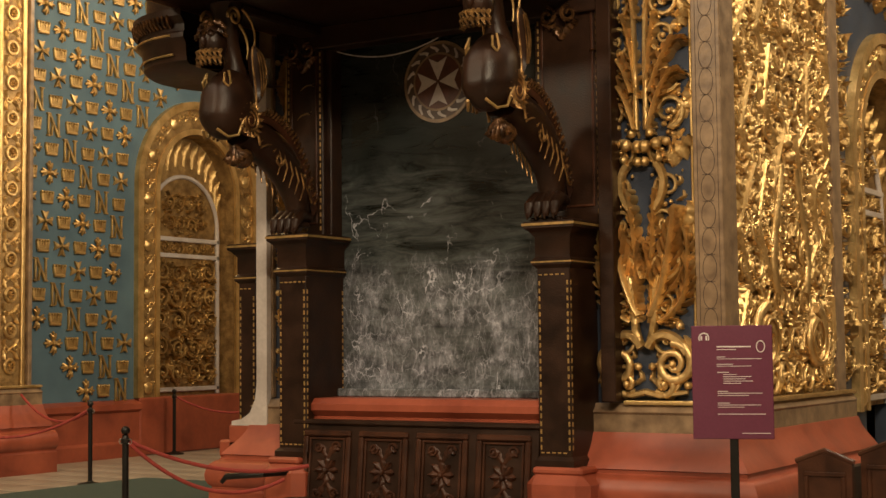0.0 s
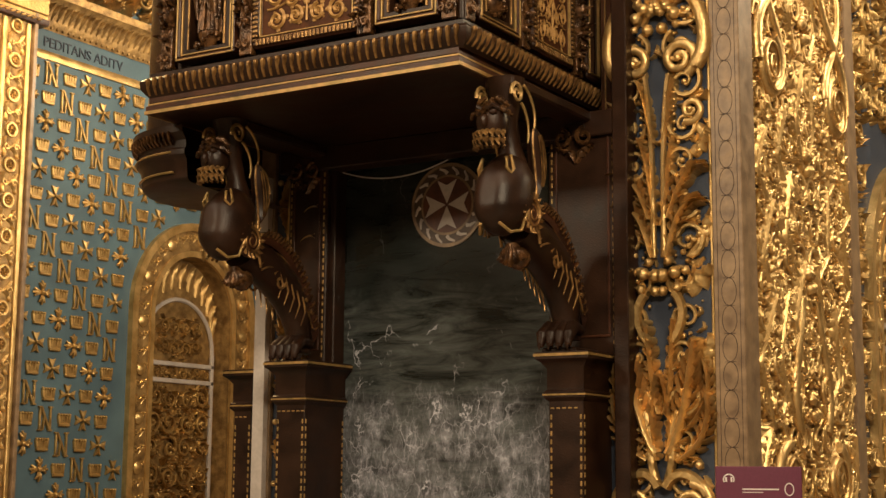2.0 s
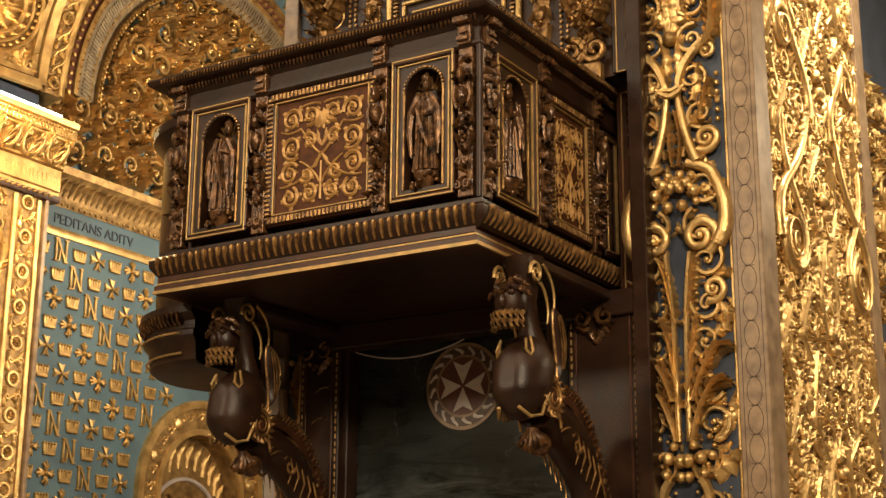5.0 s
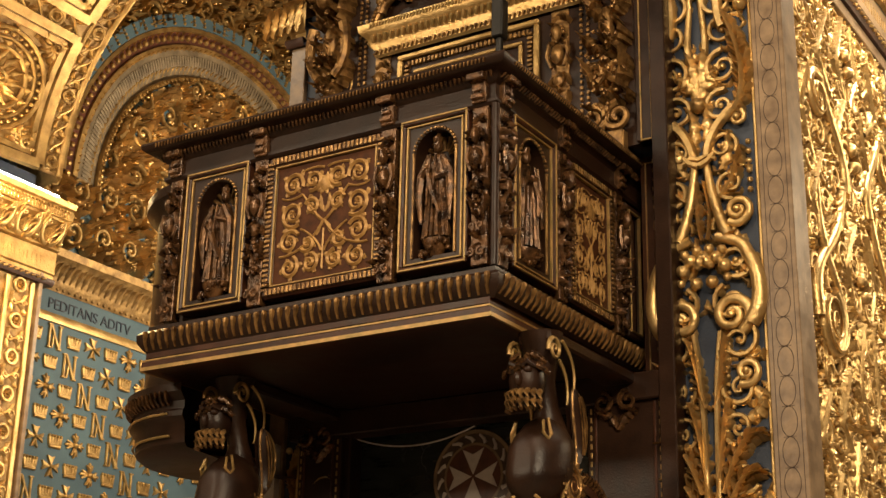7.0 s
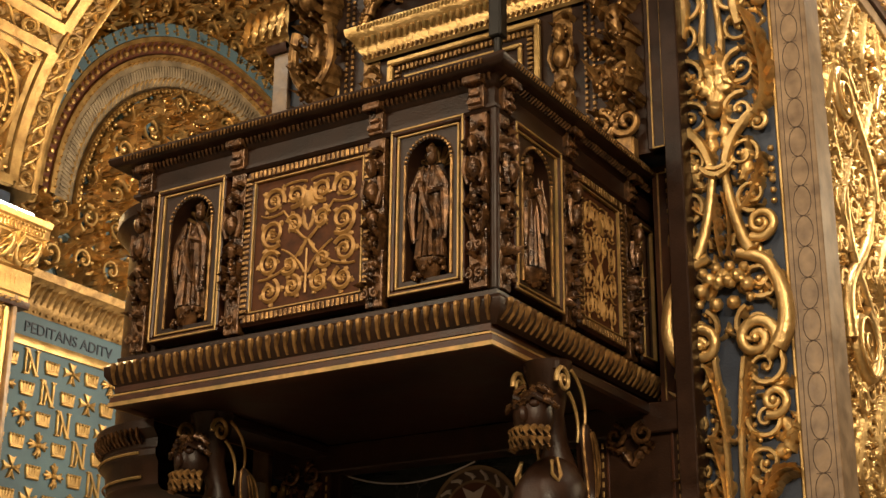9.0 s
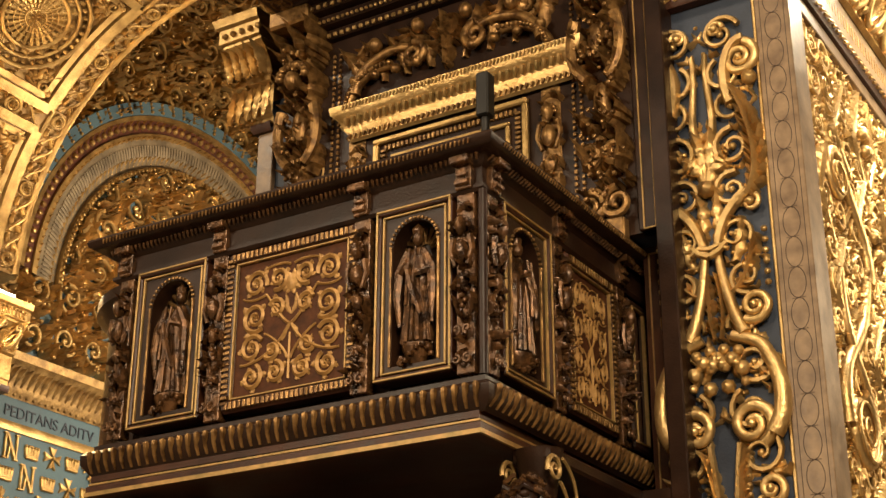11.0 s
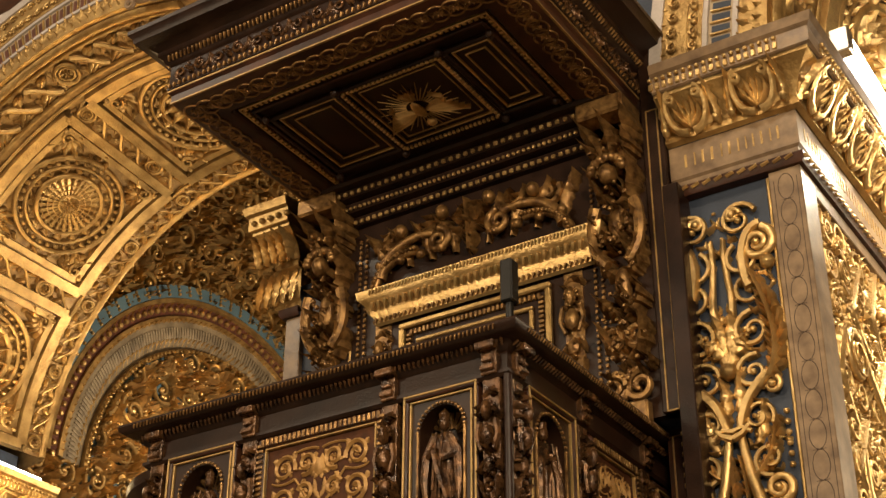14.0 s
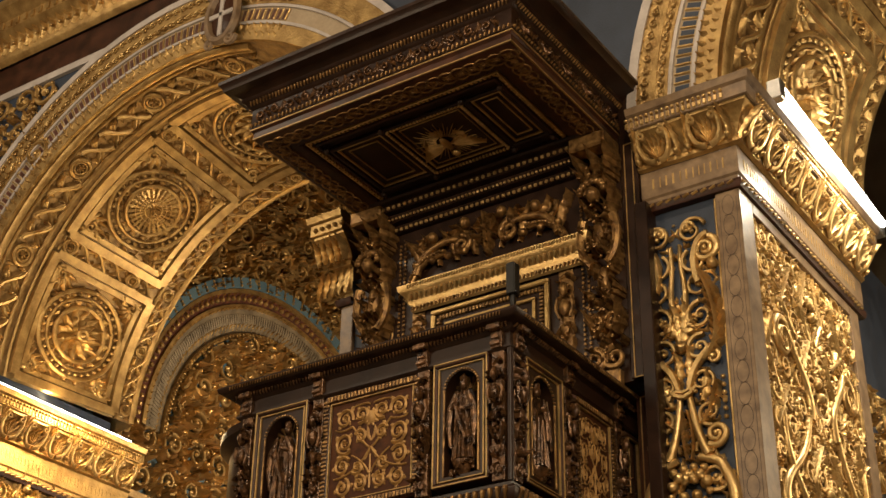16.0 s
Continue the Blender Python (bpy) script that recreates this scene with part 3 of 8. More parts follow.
def nave_arch(cx, name, label):
    top = thing(name, (cx, FACE_Y, ARCH_Z), label, "arch", kind="structure")
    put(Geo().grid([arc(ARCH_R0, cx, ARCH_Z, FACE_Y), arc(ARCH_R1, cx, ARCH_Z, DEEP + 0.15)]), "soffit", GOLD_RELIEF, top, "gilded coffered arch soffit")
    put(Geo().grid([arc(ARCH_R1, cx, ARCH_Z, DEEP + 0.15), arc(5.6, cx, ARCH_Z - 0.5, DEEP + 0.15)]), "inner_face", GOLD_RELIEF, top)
    bands = [("inner_fillet", 3.50, 3.60, 0.05, GOLD_DULL), ("leaf_band", 3.60, 3.74, 0.03, GOLD_DULL), ("fillet", 3.74, 3.78, 0.05, GREY_STONE), ("fluted_band", 3.78, 3.99, 0.02, LIMESTONE), ("fillet", 3.99, 4.03, 0.05, GREY_STONE),
             ("bead_band", 4.03, 4.15, 0.06, GOLD_DULL), ("carved_band", 4.15, 4.36, 0.07, GOLD_DULL), ("outer_fillet", 4.36, 4.46, 0.09, GREY_STONE)]
    for nm, r0, r1, out, m in bands:
        y = FACE_Y - out
        put(Geo().grid([arc(r0, cx, ARCH_Z, FACE_Y + 0.1), arc(r0, cx, ARCH_Z, y), arc(r1, cx, ARCH_Z, y), arc(r1, cx, ARCH_Z, FACE_Y + 0.1)]), nm, m, top)
    return top


ARCH = nave_arch(ARCH_X, "nave_arch", "gilded coffered arch with banded stone archivolt")
ARCH_RIGHT = nave_arch(ARCH_XR, "nave_arch", "gilded arch with carved bands over the side chapel")


def spandrel_wall():
    """The nave wall over the arches, cut round both of them."""
    g = Geo()
    zt = 13.62
    for cx, x0, x1 in ((ARCH_X, -11.5, -1.0), (ARCH_XR, -1.0, 10.0)):
        up = arc(4.40, cx, ARCH_Z, FACE_Y + 0.03, 61)
        edge = []
        for x, y, z in up:
            dx, dz = x - cx, z - ARCH_Z
            k = min((x1 - cx) / dx if dx > 1e-6 else 1e9, (x0 - cx) / dx if dx < -1e-6 else 1e9, (zt - ARCH_Z) / dz if dz > 1e-6 else 1e9)
            edge.append((cx + dx * k, y, ARCH_Z + dz * k))
        g.grid([up, edge])
    g.box((-16, FACE_Y + 0.03, 8.9), (-11.5, FACE_Y + 0.4, zt)).box((10.0, FACE_Y + 0.03, 8.9), (16, FACE_Y + 0.4, zt))
    g.box((-16, FACE_Y + 0.03, zt), (16, FACE_Y + 0.4, 17))
    return g


NAVE_WALL = setting(spandrel_wall(), "wall_nave", NAVY, "dark blue nave wall above the arches", "wall")
line = [(-15.9, FACE_Y + 0.03, 0), (15.9, FACE_Y + 0.03, 0)]
ENTAB = thing("nave_entablature", (0, FACE_Y, 13.5), "gilded nave cornice over a dark red band", "cornice", kind="structure")
put(Geo().sweep([(0, 13.12), (0.06, 13.12), (0.07, 13.16), (0.07, 13.22), (0, 13.22)], line), "stone_fillet", GREY_STONE, ENTAB)
put(Geo().sweep([(0.05, 13.22), (0.06, 13.70), (0, 13.70)], line), "dark_band", WOOD_RED, ENTAB)
put(Geo().sweep([(0.10, 13.70), (0.16, 13.75), (0.18, 13.80), (0.18, 14.10), (0.26, 14.17), (0.30, 14.21), (0.30, 14.37), (0.45, 14.50), (0.45, 14.65), (0, 14.65)], line), "gilded_cornice", GOLD_DULL, ENTAB)

# ---- the chapel behind the arch ----
DOOR_Y, DOOR_R, DOOR_SPRING = 8.86, 0.90, 4.08


def arched_wall(x, y0, y1, z0, z1, cy, r, spring):
    """Wall in the plane x with an arched opening that starts at the floor."""
    g = Geo()
    a = np.linspace(0, math.pi, 25)
    inner = [(x, cy - r, z0)] + [(x, cy - r * math.cos(t), spring + r * math.sin(t)) for t in a] + [(x, cy + r, z0)]
    outer = []
    for _, y, z in inner:
        dy, dz = y - cy, z - (spring - 1)
        if z <= z0 + 1e-6:
            outer.append((x, y0 if dy < 0 else y1, z0))
            continue
        k = min((y1 - cy) / dy if dy > 1e-6 else 1e9, (y0 - cy) / dy if dy < -1e-6 else 1e9, (z1 - spring + 1) / dz if dz > 1e-6 else 1e9)
        outer.append((x, cy + dy * k, spring - 1 + dz * k))
    for k in range(len(outer) - 1):
        if abs(outer[k][1] - outer[k + 1][1]) > 1e-3 and abs(outer[k][2] - outer[k + 1][2]) > 1e-3:
            c = (x, y0 if outer[k][1] < cy else y1, z1)
            g.add([outer[k], c, outer[k + 1]], [(0, 1, 2)])
    g.grid([inner, outer])
    g.grid([inner, [(p[0] - 0.45, p[1], p[2]) for p in inner]])
    return g


CHAPEL_WALL = setting(arched_wall(WALL_X, DEEP, 13.6, 0, 8.27, DOOR_Y, DOOR_R, DOOR_SPRING), "wall_chapel", BLUE, "blue-grey chapel wall set with gilded letters, crowns and crosses", "wall")
setting(Geo().box((WALL_X - 0.9, DEEP, 0), (WALL_X - 0.5, 13.6, 14)), "wall_chapel_back", LIMESTONE, "plain limestone wall behind the chapel wall", "wall")
setting(Geo().box((-2.4, DEEP, 0), (-2.0, 13.6, 14)), "wall_chapel_east", LIMESTONE, "plain limestone chapel wall", "wall")
DADO = thing("dado", (WALL_X, 6, 0), "red stone dado with a moulded ledge along the wall", "dado", kind="structure")
for y0, y1 in ((DEEP + 0.15, DOOR_Y - 1.40), (DOOR_Y + 1.40, 13.6)):
    put(Geo().sweep([(0.14, 0), (0.14, 0.20), (0.10, 0.24), (0.10, 0.66), (0.16, 0.70), (0.16, 0.78), (0.0, 0.84), (-0.1, 0.84)], [(WALL_X, y0, 0), (WALL_X, y1, 0)]), "dado_run", RED_STONE, DADO)
put(Geo().box((WALL_X - 0.3, DOOR_Y - 1.40, 0), (WALL_X + 0.12, DOOR_Y + 1.40, 0.86), 0.02), "door_plinth", RED_STONE, DADO)

VAULT_Z, VAULT_R = 12.95, 4.02


def vault_point(u, v, h=0.0):
    """u along the chapel, v up the wall and on round the barrel vault."""
    if v < VAULT_Z:
        return (WALL_X + h, u, v)
    t = (v - VAULT_Z) / VAULT_R
    r = VAULT_R - h
    return (-6.18 - r * math.cos(t), u, VAULT_Z + r * math.sin(t))


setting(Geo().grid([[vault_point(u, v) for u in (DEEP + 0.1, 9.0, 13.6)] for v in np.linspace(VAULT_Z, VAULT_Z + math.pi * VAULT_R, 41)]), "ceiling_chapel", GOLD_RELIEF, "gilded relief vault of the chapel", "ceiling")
g = Geo()
a = np.linspace(0, math.pi, 41)
g.box((WALL_X - 0.3, DEEP, 8.2), (WALL_X - 0.02, 13.6, 13.1))
LUNETTE = setting(g, "wall_lunette", BLUE, "blue-grey lunette with gilded carved foliage above the chapel cornice", "wall")

# pale marble edge of the pier, flaring out where it meets the plinth
flare = [(-3.16, 4.3), (-3.28, 4.3), (-3.28, 1.25), (-3.30, 1.10), (-3.36, 0.98), (-3.46, 0.92), (-3.58, 0.90), (-3.58, 0.86), (-3.16, 0.86)]
g = Geo()
for a, b in zip(flare[1:7], flare[2:8]):
    g.prism([a, b, (-3.16, b[1]), (-3.16, a[1])], on_y(FACE_Y), 0.0, 0.066)
put(g, "marble_edge", GREY_STONE, PIER, "pale marble edge flaring to the plinth")

put(Geo().box((-3.62, 1.80, 0.5), (-3.14, 2.2, 0.868), 0.02), "plinth_block", RED_STONE, PIER)
g = Geo()
for k in range(12):
    z0 = 1.18 + k * 0.27
    sg = 1 if k % 2 else -1
    acanthus(g, [(-3.02, z0), (-3.02 + sg * 0.05, z0 + 0.14), (-3.02 - sg * 0.02, z0 + 0.34)], 0.085, 0.08, 5, 18)
    berry(g, -3.02 - sg * 0.06, z0 + 0.10, 0.03, 0.04)
put(g.mapped(0, on_y(FACE_Y + 0.05)), "edge_relief", GOLD, PIER, "gilded leaves beside the walnut backing", smooth=60, kind="stuff")

# ---- carved reliefs of the piers, arches and chapel ----
class Pieces:
    """Takes the place of a Geo where every leaf, scroll and berry becomes a part of its own."""

    def __init__(self):
        self.all = []

    def one(self, name):
        self.all.append((name, Geo()))
        return self.all[-1][1]

    def grid(self, p, wrap=False):
        self.one("acanthus_leaf").grid(p, wrap)

    def add(self, vs, fs):
        self.one("acanthus_leaf").add(vs, fs)

    def tube(self, *a, **k):
        self.one("scroll").tube(*a, **k)

    def ball(self, *a, **k):
        self.one("berry").ball(*a, **k)

    def place(self, fn, material, parent):
        for name, geo in self.all:
            put(geo.mapped(0, fn), name, material, parent, smooth=60)


def candelabra(g, ax, s):
    """One half of the tall candelabra relief, s = 1 or -1 for its side."""
    U = lambda d: ax + s * d
    P = lambda pts: np.array([(U(a), b) for a, b in pts])

    def volute(d, z, r, a0, turns=1.5, w=0.038, sn=1):
        a = a0 if s > 0 else math.pi - a0
        stem(g, spiral(U(d), z, r, turns, a, sn * s, 30), w, w * 0.55, 0.05, 8)
        g.ball((U(d), z, 0.07), 0.03, 8, 5)

    # foot scrolls
    volute(0.24, 1.42, 0.17, 1.6, 1.7, 0.042, -1)
    volute(0.16, 1.26, 0.09, -1.5, 1.2, 0.03, 1)
    stem(g, bez((U(0.03), 1.55), (U(0.10), 1.72), (U(0.28), 1.66), (U(0.36), 1.50)), 0.047, 0.041, 0.05)
    stem(g, bez((U(0.05), 1.60), (U(0.12), 1.80), (U(0.06), 1.95), (U(0.13), 2.12)), 0.041, 0.030, 0.05)
    stem(g, P([(0.0, 1.20), (0.12, 1.17), (0.36, 1.20)]), 0.03, 0.02, 0.05)
    for d, z in ((0.3, 1.72), (0.36, 1.25), (0.06, 1.40)):
        berry(g, U(d), z, 0.035, 0.05)
    # tall acanthus
    acanthus(g, P(bez((0.05, 1.80), (0.20, 2.05), (0.22, 2.35), (0.30, 2.66))), 0.224, 0.143, 8, 40)
    acanthus(g, P(bez((0.12, 1.75), (0.34, 1.85), (0.40, 2.05), (0.38, 2.25))), 0.140, 0.121, 6, 26)
    acanthus(g, P(bez((0.02, 2.1), (0.10, 2.3), (0.08, 2.6), (0.12, 2.82))), 0.112, 0.110, 6, 26)
    acanthus(g, P(bez((0.26, 2.35), (0.34, 2.5), (0.40, 2.55), (0.40, 2.70))), 0.098, 0.088, 4, 18)
    stem(g, P(bez((0.10, 2.65), (0.22, 2.8), (0.20, 2.95), (0.12, 3.02))), 0.041, 0.041, 0.05)
    acanthus(g, P(bez((0.04, 1.75), (0.10, 1.95), (0.06, 2.2), (0.02, 2.4))), 0.09, 0.12, 6, 26)
    acanthus(g, P(bez((0.22, 2.0), (0.36, 2.15), (0.42, 2.3), (0.36, 2.5))), 0.10, 0.11, 5, 22)
    acanthus(g, P(bez((0.22, 4.6), (0.3, 4.55), (0.36, 4.5), (0.42, 4.58))), 0.05, 0.08, 3, 12)
    # knuckle
    for d, z, r in ((0.03, 3.16, 0.06), (0.13, 3.18, 0.055), (0.08, 3.27, 0.04), (0.22, 3.19, 0.04), (0.03, 3.04, 0.045), (0.15, 3.06, 0.04)):
        berry(g, U(d), z, r, 0.06)
    acanthus(g, P(bez((0.12, 3.10), (0.24, 3.02), (0.34, 3.12), (0.42, 3.22))), 0.105, 0.099, 4, 20)
    for k in range(5):
        berry(g, U(0.20 + 0.045 * k), 3.33 + 0.045 * k, 0.026, 0.05)
    # second tier of leaves
    acanthus(g, P(bez((0.06, 3.30), (0.14, 3.60), (0.20, 3.75), (0.36, 3.72))), 0.140, 0.132, 7, 32)
    acanthus(g, P(bez((0.08, 3.60), (0.16, 3.85), (0.24, 4.02), (0.40, 3.98))), 0.126, 0.132, 6, 28)
    acanthus(g, P(bez((0.02, 3.55), (0.08, 3.8), (0.07, 4.05), (0.15, 4.25))), 0.098, 0.110, 5, 24)
    stem(g, P(bez((0.04, 3.3), (0.05, 3.8), (0.03, 4.3), (0.10, 4.75))), 0.026, 0.024, 0.05)
    volute(0.28, 4.44, 0.10, 4.2, 1.4, 0.032, 1)
    acanthus(g, P([(0.30, 4.34), (0.37, 4.24), (0.42, 4.28)]), 0.084, 0.088, 3, 12)
    for k in range(6):
        berry(g, U(0.14), 4.30 + 0.06 * k, 0.018, 0.04)
    # great S scroll
    volute(0.19, 4.86, 0.15, 5.2, 1.6, 0.045, 1)
    stem(g, P(bez((0.33, 4.78), (0.44, 4.9), (0.42, 5.15), (0.33, 5.30))), 0.065, 0.049, 0.06, 8)
    stem(g, P(bez((0.33, 5.30), (0.30, 5.42), (0.18, 5.42), (0.10, 5.46))), 0.046, 0.038, 0.05, 8)
    # fruit
    rnd = random.Random(3)
    for k in range(13):
        berry(g, U(rnd.uniform(0.0, 0.2)), 5.24 + rnd.uniform(-0.13, 0.13), rnd.uniform(0.03, 0.055), 0.07)
    acanthus(g, P([(0.18, 5.22), (0.26, 5.24), (0.31, 5.16)]), 0.070, 0.088, 3, 12)
    volute(0.27, 5.64, 0.11, 4.0, 1.6, 0.034, 1)
    # tied stems
    stem(g, P(bez((0.19, 5.46), (0.12, 5.6), (0.07, 5.8), (0.045, 6.04))), 0.050, 0.030, 0.05)
    acanthus(g, P(bez((0.02, 5.45), (0.06, 5.6), (0.05, 5.75), (0.02, 5.9))), 0.07, 0.09, 5, 20)
    acanthus(g, P(bez((0.03, 4.2), (0.10, 4.35), (0.08, 4.55), (0.15, 4.7))), 0.09, 0.11, 6, 24)
    acanthus(g, P(bez((0.22, 3.3), (0.34, 3.4), (0.38, 3.5), (0.40, 3.6))), 0.08, 0.09, 4, 18)
    acanthus(g, P(bez((0.20, 4.1), (0.30, 4.1), (0.36, 4.15), (0.41, 4.22))), 0.07, 0.09, 4, 16)
    stem(g, P([(0.0, 6.02), (0.07, 6.05), (0.12, 6.10)]), 0.03, 0.022, 0.08)
    stem(g, P([(0.0, 6.07), (0.07, 6.09), (0.13, 6.05)]), 0.024, 0.018, 0.08)
    stem(g, P(bez((0.045, 6.06), (0.07, 6.25), (0.14, 6.35), (0.28, 6.45))), 0.036, 0.046, 0.05)
    acanthus(g, P(bez((0.05, 6.12), (0.06, 6.25), (0.03, 6.4), (0.08, 6.5))), 0.06, 0.09, 4, 18)
    acanthus(g, P(bez((0.10, 5.75), (0.24, 5.8), (0.26, 6.0), (0.32, 6.12))), 0.098, 0.099, 5, 20)
    acanthus(g, P(bez((0.12, 5.95), (0.2, 6.05), (0.18, 6.18), (0.24, 6.26))), 0.070, 0.077, 4, 16)
    for k in range(6):
        berry(g, U(0.37), 5.78 + 0.075 * k, 0.024, 0.04)
    volute(0.30, 6.36, 0.06, 1.0, 1.2, 0.022, -1)
    # big leaf, flower, top scroll
    acanthus(g, P(bez((0.28, 6.42), (0.42, 6.6), (0.34, 6.95), (0.24, 7.22))), 0.154, 0.143, 8, 40)
    acanthus(g, P(bez((0.0, 6.55), (0.05, 6.7), (0.10, 6.75), (0.16, 6.74))), 0.098, 0.110, 4, 18)
    acanthus(g, P(bez((0.0, 6.55), (0.04, 6.75), (0.03, 6.85), (0.07, 6.95))), 0.084, 0.110, 4, 18)
    berry(g, U(0.0), 6.52, 0.07, 0.05)
    stem(g, P(bez((0.22, 7.12), (0.14, 7.35), (0.20, 7.6), (0.34, 7.60))), 0.046, 0.041, 0.05)
    volute(0.30, 7.45, 0.13, 1.2, 1.7, 0.036, -1)
    volute(0.14, 7.72, 0.06, 0, 1.2, 0.022, 1)
    berry(g, U(0.36), 7.28, 0.06, 0.05)
    stem(g, P(bez((0.06, 6.9), (0.10, 7.1), (0.02, 7.3), (0.05, 7.55))), 0.032, 0.022, 0.04)


for ax in (0.62, -3.0):
    for sgn in (1, -1):
        if ax < 0 and sgn < 0:
            continue
        g = Pieces()
        candelabra(g, ax, sgn)
        g.place(on_y(FACE_Y + 0.05), GOLD, PIER)
g = Geo()
foliage(g, 0.20, 1.03, 1.15, 7.85, 21, 0.30, 0.05, 0.6)
put(g.mapped(0, on_y(FACE_Y + 0.05)), "undergrowth_relief", GOLD, PIER, "small gilded leaves between the scrolls", smooth=60, kind="stuff")
g = Geo()
g.box((1.03, 1.13, 0), (1.058, 7.96, 0.03), 0.008)
put(g.mapped(0, on_y(FACE_Y + 0.05)), "gilded_bead", GOLD, PIER)

# patterned inlay on the marble margin: linked ovals with a small cross between
g = Geo()
for k in range(32):
    z = 1.22 + k * 0.21
    stem(g, [(1.18 + 0.058 * math.sin(t), z + 0.105 - 0.105 * math.cos(t)) for t in np.linspace(0, 2 * math.pi, 15)], 0.0028, 0.0028, 0.0, 4)
    for d in (-1, 1):
        stem(g, [(1.18, z), (1.18 + d * 0.045, z)], 0.0025, 0.0025, 0.0, 4)
for u in (1.095, 1.265):
    stem(g, [(u, 1.2), (u, 7.9)], 0.0025, 0.0025, 0.0, 4)
put(g.mapped(0, on_y(FACE_Y)), "interlace_inlay", INLAY, PIER, "worn interlaced inlay")


def dense_panel(top, fn, u0, u1, v0, v1, seed):
    g = Geo()
    foliage(g, u0, u1, v0, v1, seed, 0.30, 0.040, 2.0)
    put(g.mapped(0, fn), "dense_foliage_relief", GOLD, top, "thick gilded foliage carving", smooth=60, kind="stuff")
    g = Pieces()
    mid, half = (u0 + u1) / 2, (u1 - u0) / 2
    for s in (-1, 1):
        U = lambda d: mid + s * d * half
        for d, z, r, a0, sn, tn in ((0.52, 1.62, 0.27, 1.6, -1, 2.2), (0.28, 1.95, 0.12, 1.5, 1, 1.6), (0.70, 4.92, 0.27, 1.9, 1, 2.3), (0.80, 4.52, 0.10, 0.5, -1, 1.5), (0.68, 6.75, 0.20, 2.0, -1, 1.9), (0.70, 7.45, 0.13, 1.0, 1, 1.6), (0.3, 2.35, 0.13, 0.3, 1, 1.6)):
            a = a0 if s > 0 else math.pi - a0
            p = spiral(U(d), z, r, tn, a, sn * s, 40, 0.10)
            stem(g, p, 0.20 * r, 0.10 * r, 0.045, 8)
            stem(g, p[4:], 0.05 * r, 0.03 * r, 0.045 + 0.19 * r, 5)
        for w, a, b, c, d in ((0.055, (0.92, 4.9), (1.02, 5.5), (0.52, 5.35), (0.30, 6.1)), (0.045, (0.46, 4.95), (0.42, 5.3), (0.9, 5.4), (0.80, 6.0)), (0.05, (0.28, 2.0), (0.5, 2.4), (0.2, 2.7), (0.15, 3.1)), (0.05, (0.25, 6.1), (0.15, 6.5), (0.5, 6.6), (0.6, 6.95))):
            stem(g, bez(*[(U(p[0]), p[1]) for p in (a, b, c, d)], 22), w, w * 0.7, 0.045, 8)
        for a, b, c in (((0.75, 2.0), (0.98, 2.5), (0.72, 3.05)), ((0.30, 2.05), (0.62, 2.5), (0.50, 3.1)), ((0.10, 2.5), (0.30, 2.9), (0.12, 3.4)), ((0.55, 2.9), (0.92, 3.3), (0.74, 3.8)), ((0.15, 3.2), (0.45, 3.55), (0.40, 4.1)), ((0.70, 3.7), (0.98, 4.0), (0.86, 4.35)), ((0.30, 3.9), (0.60, 4.2), (0.45, 4.6)), ((0.05, 4.2), (0.18, 4.6), (0.08, 5.1)), ((0.15, 5.2), (0.30, 5.5), (0.12, 5.9)), ((0.62, 5.5), (0.90, 5.8), (0.70, 6.25)), ((0.10, 6.2), (0.34, 6.5), (0.16, 6.95)), ((0.82, 6.2), (0.98, 6.5), (0.88, 6.9)), ((0.35, 6.9), (0.62, 7.15), (0.42, 7.6)), ((0.06, 7.0), (0.20, 7.3), (0.08, 7.75)), ((0.85, 1.25), (0.98, 1.6), (0.90, 2.0))):
            acanthus(g, [(U(p[0]), p[1]) for p in (a, b, c)], 0.17, 0.075, 7, 30)
        for d, z, n in ((0.55, 4.25, 6), (0.8, 3.1, 6), (0.45, 5.75, 7)):
            for k in range(n):
                berry(g, U(d - 0.03 * k), z + 0.075 * k, 0.036, 0.04)
    for z in (2.25, 3.3, 4.3, 5.45, 6.55, 7.4):
        for k in range(7):
            berry(g, mid + 0.11 * math.cos(k * 2.3) * (k % 3) / 2, z + 0.11 * math.sin(k * 2.3) * (k % 3) / 2, 0.055, 0.05)
    g.place(fn, GOLD, top)


dense_panel(PIER, on_x(PIER_X1 - 0.05), FACE_Y + 0.32, PIER_DEEP - 0.28, 1.15, 7.85, 11)
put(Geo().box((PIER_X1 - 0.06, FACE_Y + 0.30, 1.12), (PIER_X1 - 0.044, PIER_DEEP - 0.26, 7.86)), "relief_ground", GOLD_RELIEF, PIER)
dense_panel(JAMB, on_x(JAMB_X - 0.05), 2.1, 3.95, 1.15, 7.42, 12)
g = Geo()
for k in range(14):
    z = 1.38 + k * 0.46
    ring(g, 4.27, z, 0.085, 0.022, 0.05, 14)
    rosette(g, 4.27, z, 0.05, 6, 0.05)
    for s in (-1, 1):
        for d in (-1, 1):
            acanthus(g, [(4.27, z + 0.22), (4.27 + s * 0.09, z + 0.22 + d * 0.04), (4.27 + s * 0.11, z + 0.22 + d * 0.13)], 0.045, 0.06, 3, 9)
        stem(g, spiral(4.27 + s * 0.08, z + 0.23, 0.05, 1.1, 0, s, 10), 0.015, 0.01, 0.04)
for u in (4.07, 4.47):
    g.box((u - 0.03, 1.13, 0), (u + 0.03, 7.44, 0.045), 0.012)
    beads(g, (u, 1.15), (u, 7.4), 0.1, 0.022)
put(g.mapped(0, on_x(JAMB_X - 0.05)), "roundel_border", GOLD, JAMB, "gilded border of rosettes in rings", kind="stuff")
